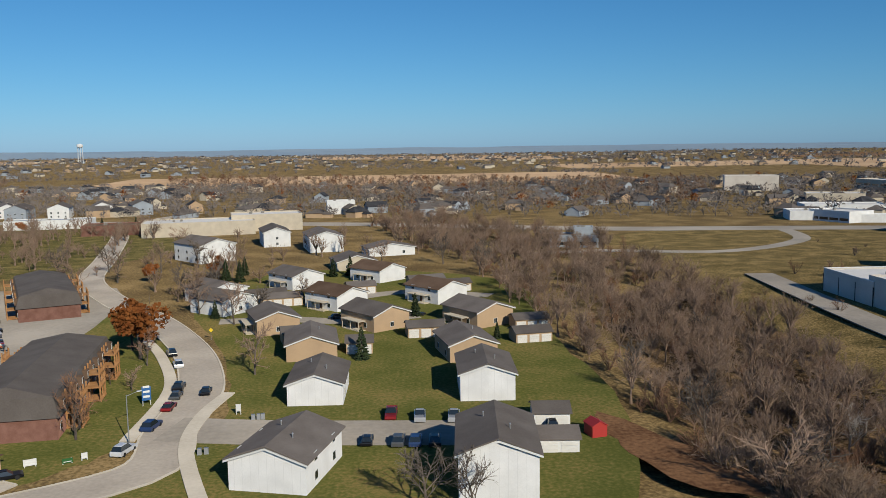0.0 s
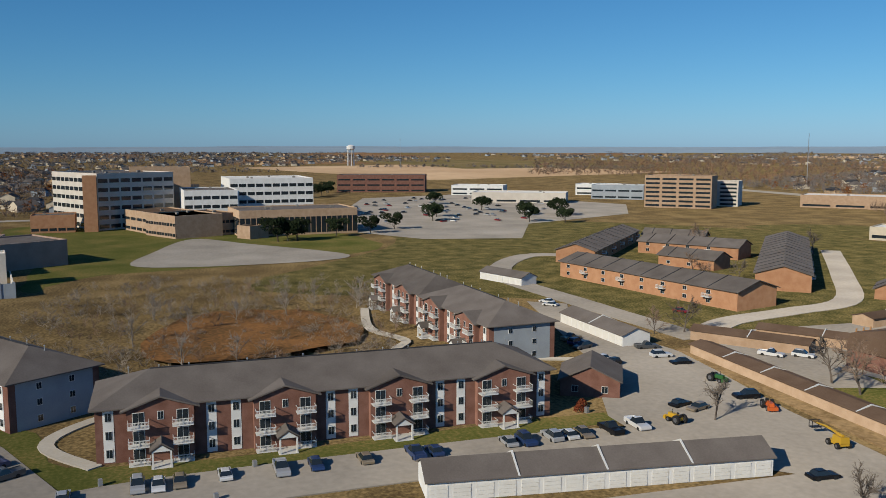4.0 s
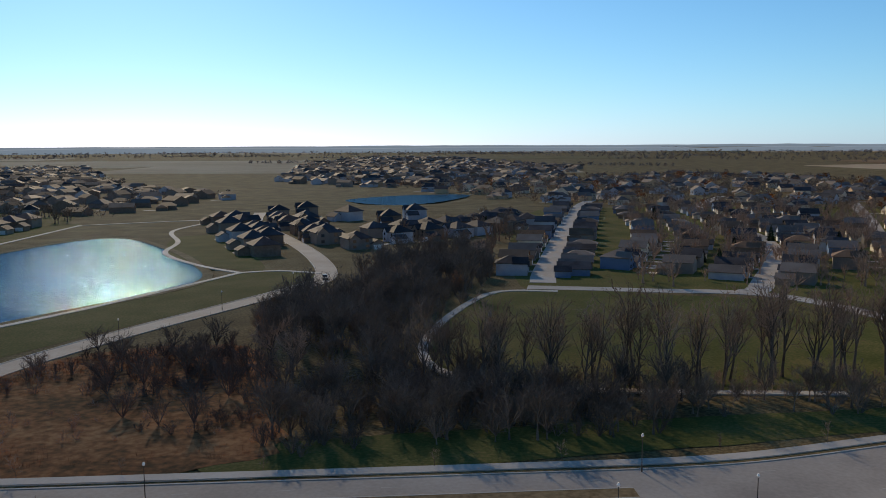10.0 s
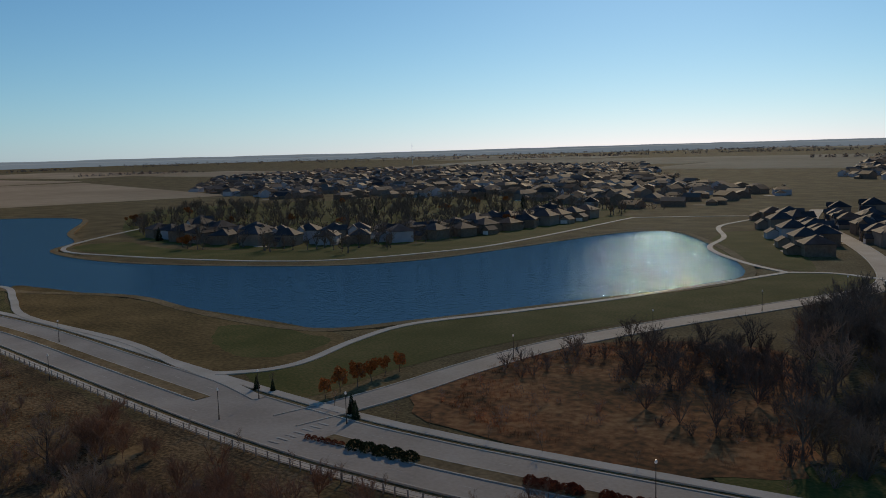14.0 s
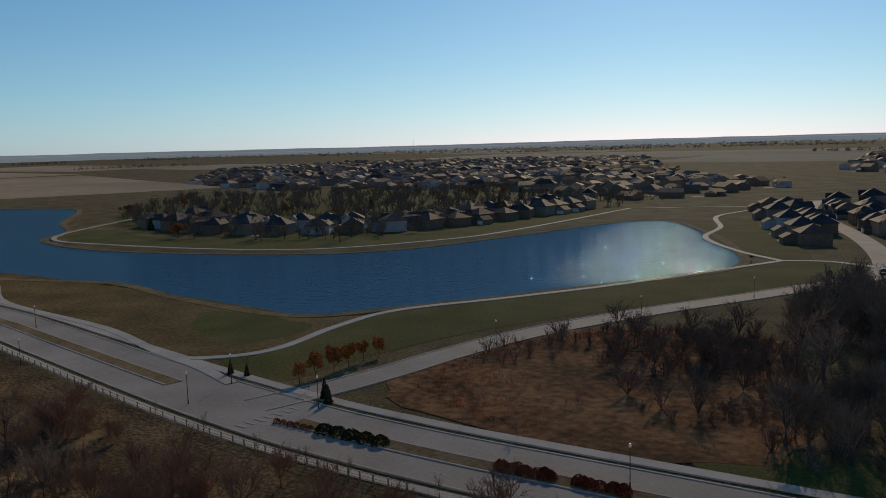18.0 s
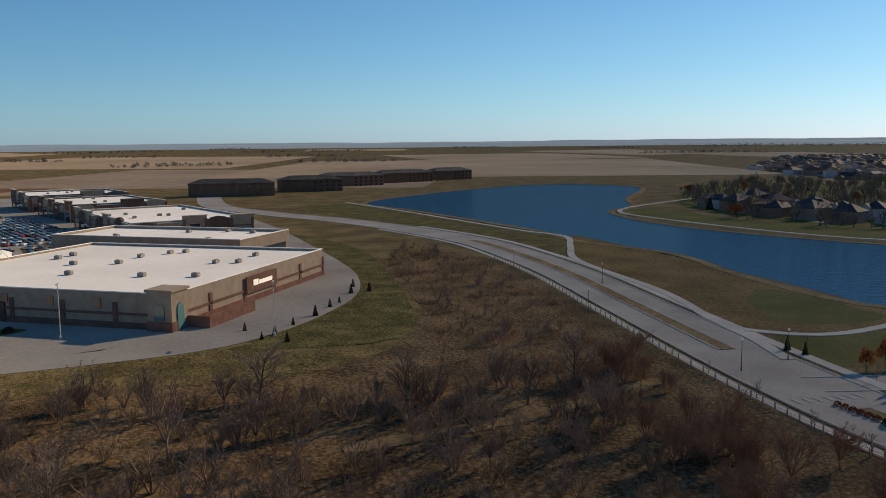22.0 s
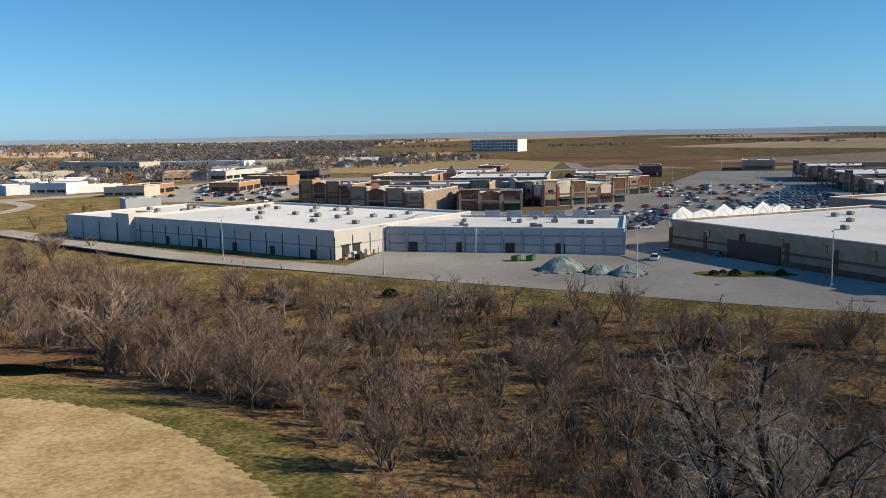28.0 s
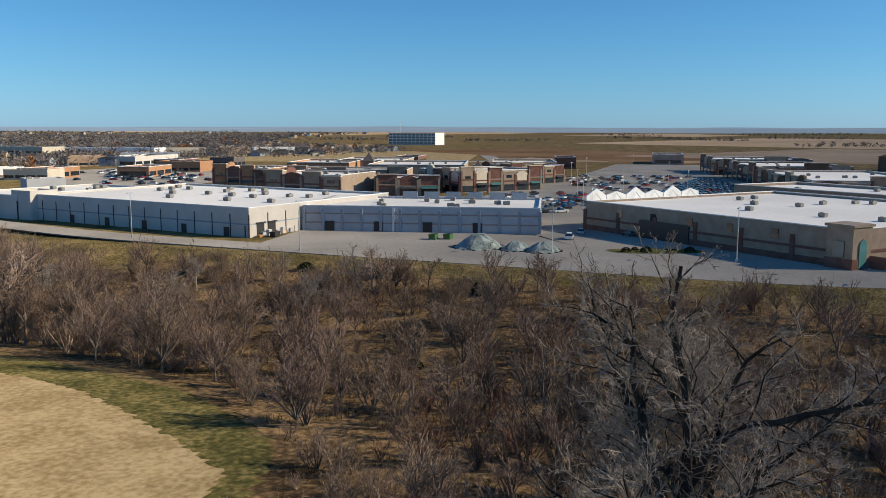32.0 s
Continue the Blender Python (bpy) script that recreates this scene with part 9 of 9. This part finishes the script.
for x, y, r, m, w in ((-132, 47, 10, "red_shrub", "red"), (-120, 61.5, 0, "red_shrub", "red")):
    for k in range(3):
        bush(-113.5 - 1.2 * k + (0 if w == "x" else 0), 63.2 + 0.9 * k, 0.9, 1.1, m, "bright red shrub by the clubhouse", k, 240, group="clubhouse shrubs") if y > 60 else None
jr = random.Random(12)
for k, (x, y) in enumerate(((-213.4, -93.1), (-213.1, -90.7), (-213.6, -87.2), (-214.1, -85.1), (-215.2, -82.2), (-218.3, -80.8), (-237.0, -84.6), (-231.2, -81.1), (-221.7, -89.4), (-225.6, -88.7), (-186.0, -59.2), (-190.4, -57.1))):
    ob = tagged(new("rubble_slab", once(("rub", k % 4), lambda: Shape().box(-1.1 - 0.2 * (k % 4), -0.7, -0.1, 1.0, 0.8, 0.5 + 0.15 * (k % 3), 0, 0.18).mesh("rubble_slab", M["concrete"]))), "broken concrete slab lying in rough grass", "rubble", "rubble heap")
    ob.location, ob.rotation_euler = (x * U, y * U, 0.1), (jr.uniform(-0.2, 0.2), jr.uniform(-0.25, 0.25), jr.uniform(0, 3))
for k in range(26):
    a = jr.uniform(0, 3.14)
    L = jr.uniform(1.2, 3.2)
    ob = tagged(new("scrap_pipe", once(("scrap", k % 5), lambda: Shape().tube((-L / 2, 0, 0), (L / 2, 0, 0), 0.09, 0.09, 6).mesh("scrap_pipe", M["frame"]))), "white plastic pipe thrown on a scrap heap", "pipe", "scrap heap")
    ob.location, ob.rotation_euler = (32.4 * U + jr.uniform(-2.2, 2.2), 102.7 * U + jr.uniform(-1.6, 1.6), height(32.4, 102.7) + 0.1 + 0.09 * (k // 4)), (0, jr.uniform(-0.15, 0.15), a)
for k in range(14):
    ob = tagged(new("pallet_stack", once(("pal", k % 3), lambda: Shape().box(-0.6, -0.6, 0, 0.6, 0.6, 0.15).box(-0.55, -0.55, 0.15, 0.55, 0.55, 0.6 + 0.5 * (k % 3), 0, 0.04).mesh("pallet_stack", M[("wood", "metal", "precast")[k % 3]]))), "stacked pallet of stock in the loading yard", "pallet", "yard stock")
    ob.location = ((107 + 1.5 * k + jr.uniform(-0.3, 0.3)) * U, (119.3 + 0.25 * k + jr.uniform(-0.5, 0.4)) * U, 0.14)
for k, (dx, dy) in enumerate(((-8, -14), (-3, -15), (2, -13), (7, -15), (12, -14), (-12, -17), (9, -18), (0, -18))):
    ob = empty("chiller_unit", (-262 + dy * 0.8) * U, (-66 + dx * 1.0 + 12) * U, 0.2, 0.05, label="grey rooftop-style chiller unit in the hall's yard", category="machine", group="yard chillers")
    part("cabinet", once(("chl", k % 2), lambda: Shape().box(-1.8, -1.2, 0, 1.8, 1.2, 2.4 + 0.6 * (k % 2), 0, 0.05).mesh("cabinet", M["metal"])), ob)
    part("fan_cowl", once("fanc", lambda: Shape().tube((0, 0, 0), (0, 0, 0.4), 0.8, 0.8, 12).mesh("fan_cowl", M["dark_metal"])), ob, "", (0, 0, 2.4 + 0.6 * (k % 2)))
for s in range(3):
    bm = Shape().box(-1.1, -0.12, 0, 1.1, 0, 2.9).mesh("loading_door", M["glass"])
    ob = tagged(new("loading_bay_door", bm), "dark loading bay door in the store wall", "door", "loading doors", "structure")
    ob.location, ob.rotation_euler[2] = ((105.5 + 2.6 * s) * U, (121.15 + 0.14 * s) * U, 0.2), 0.05
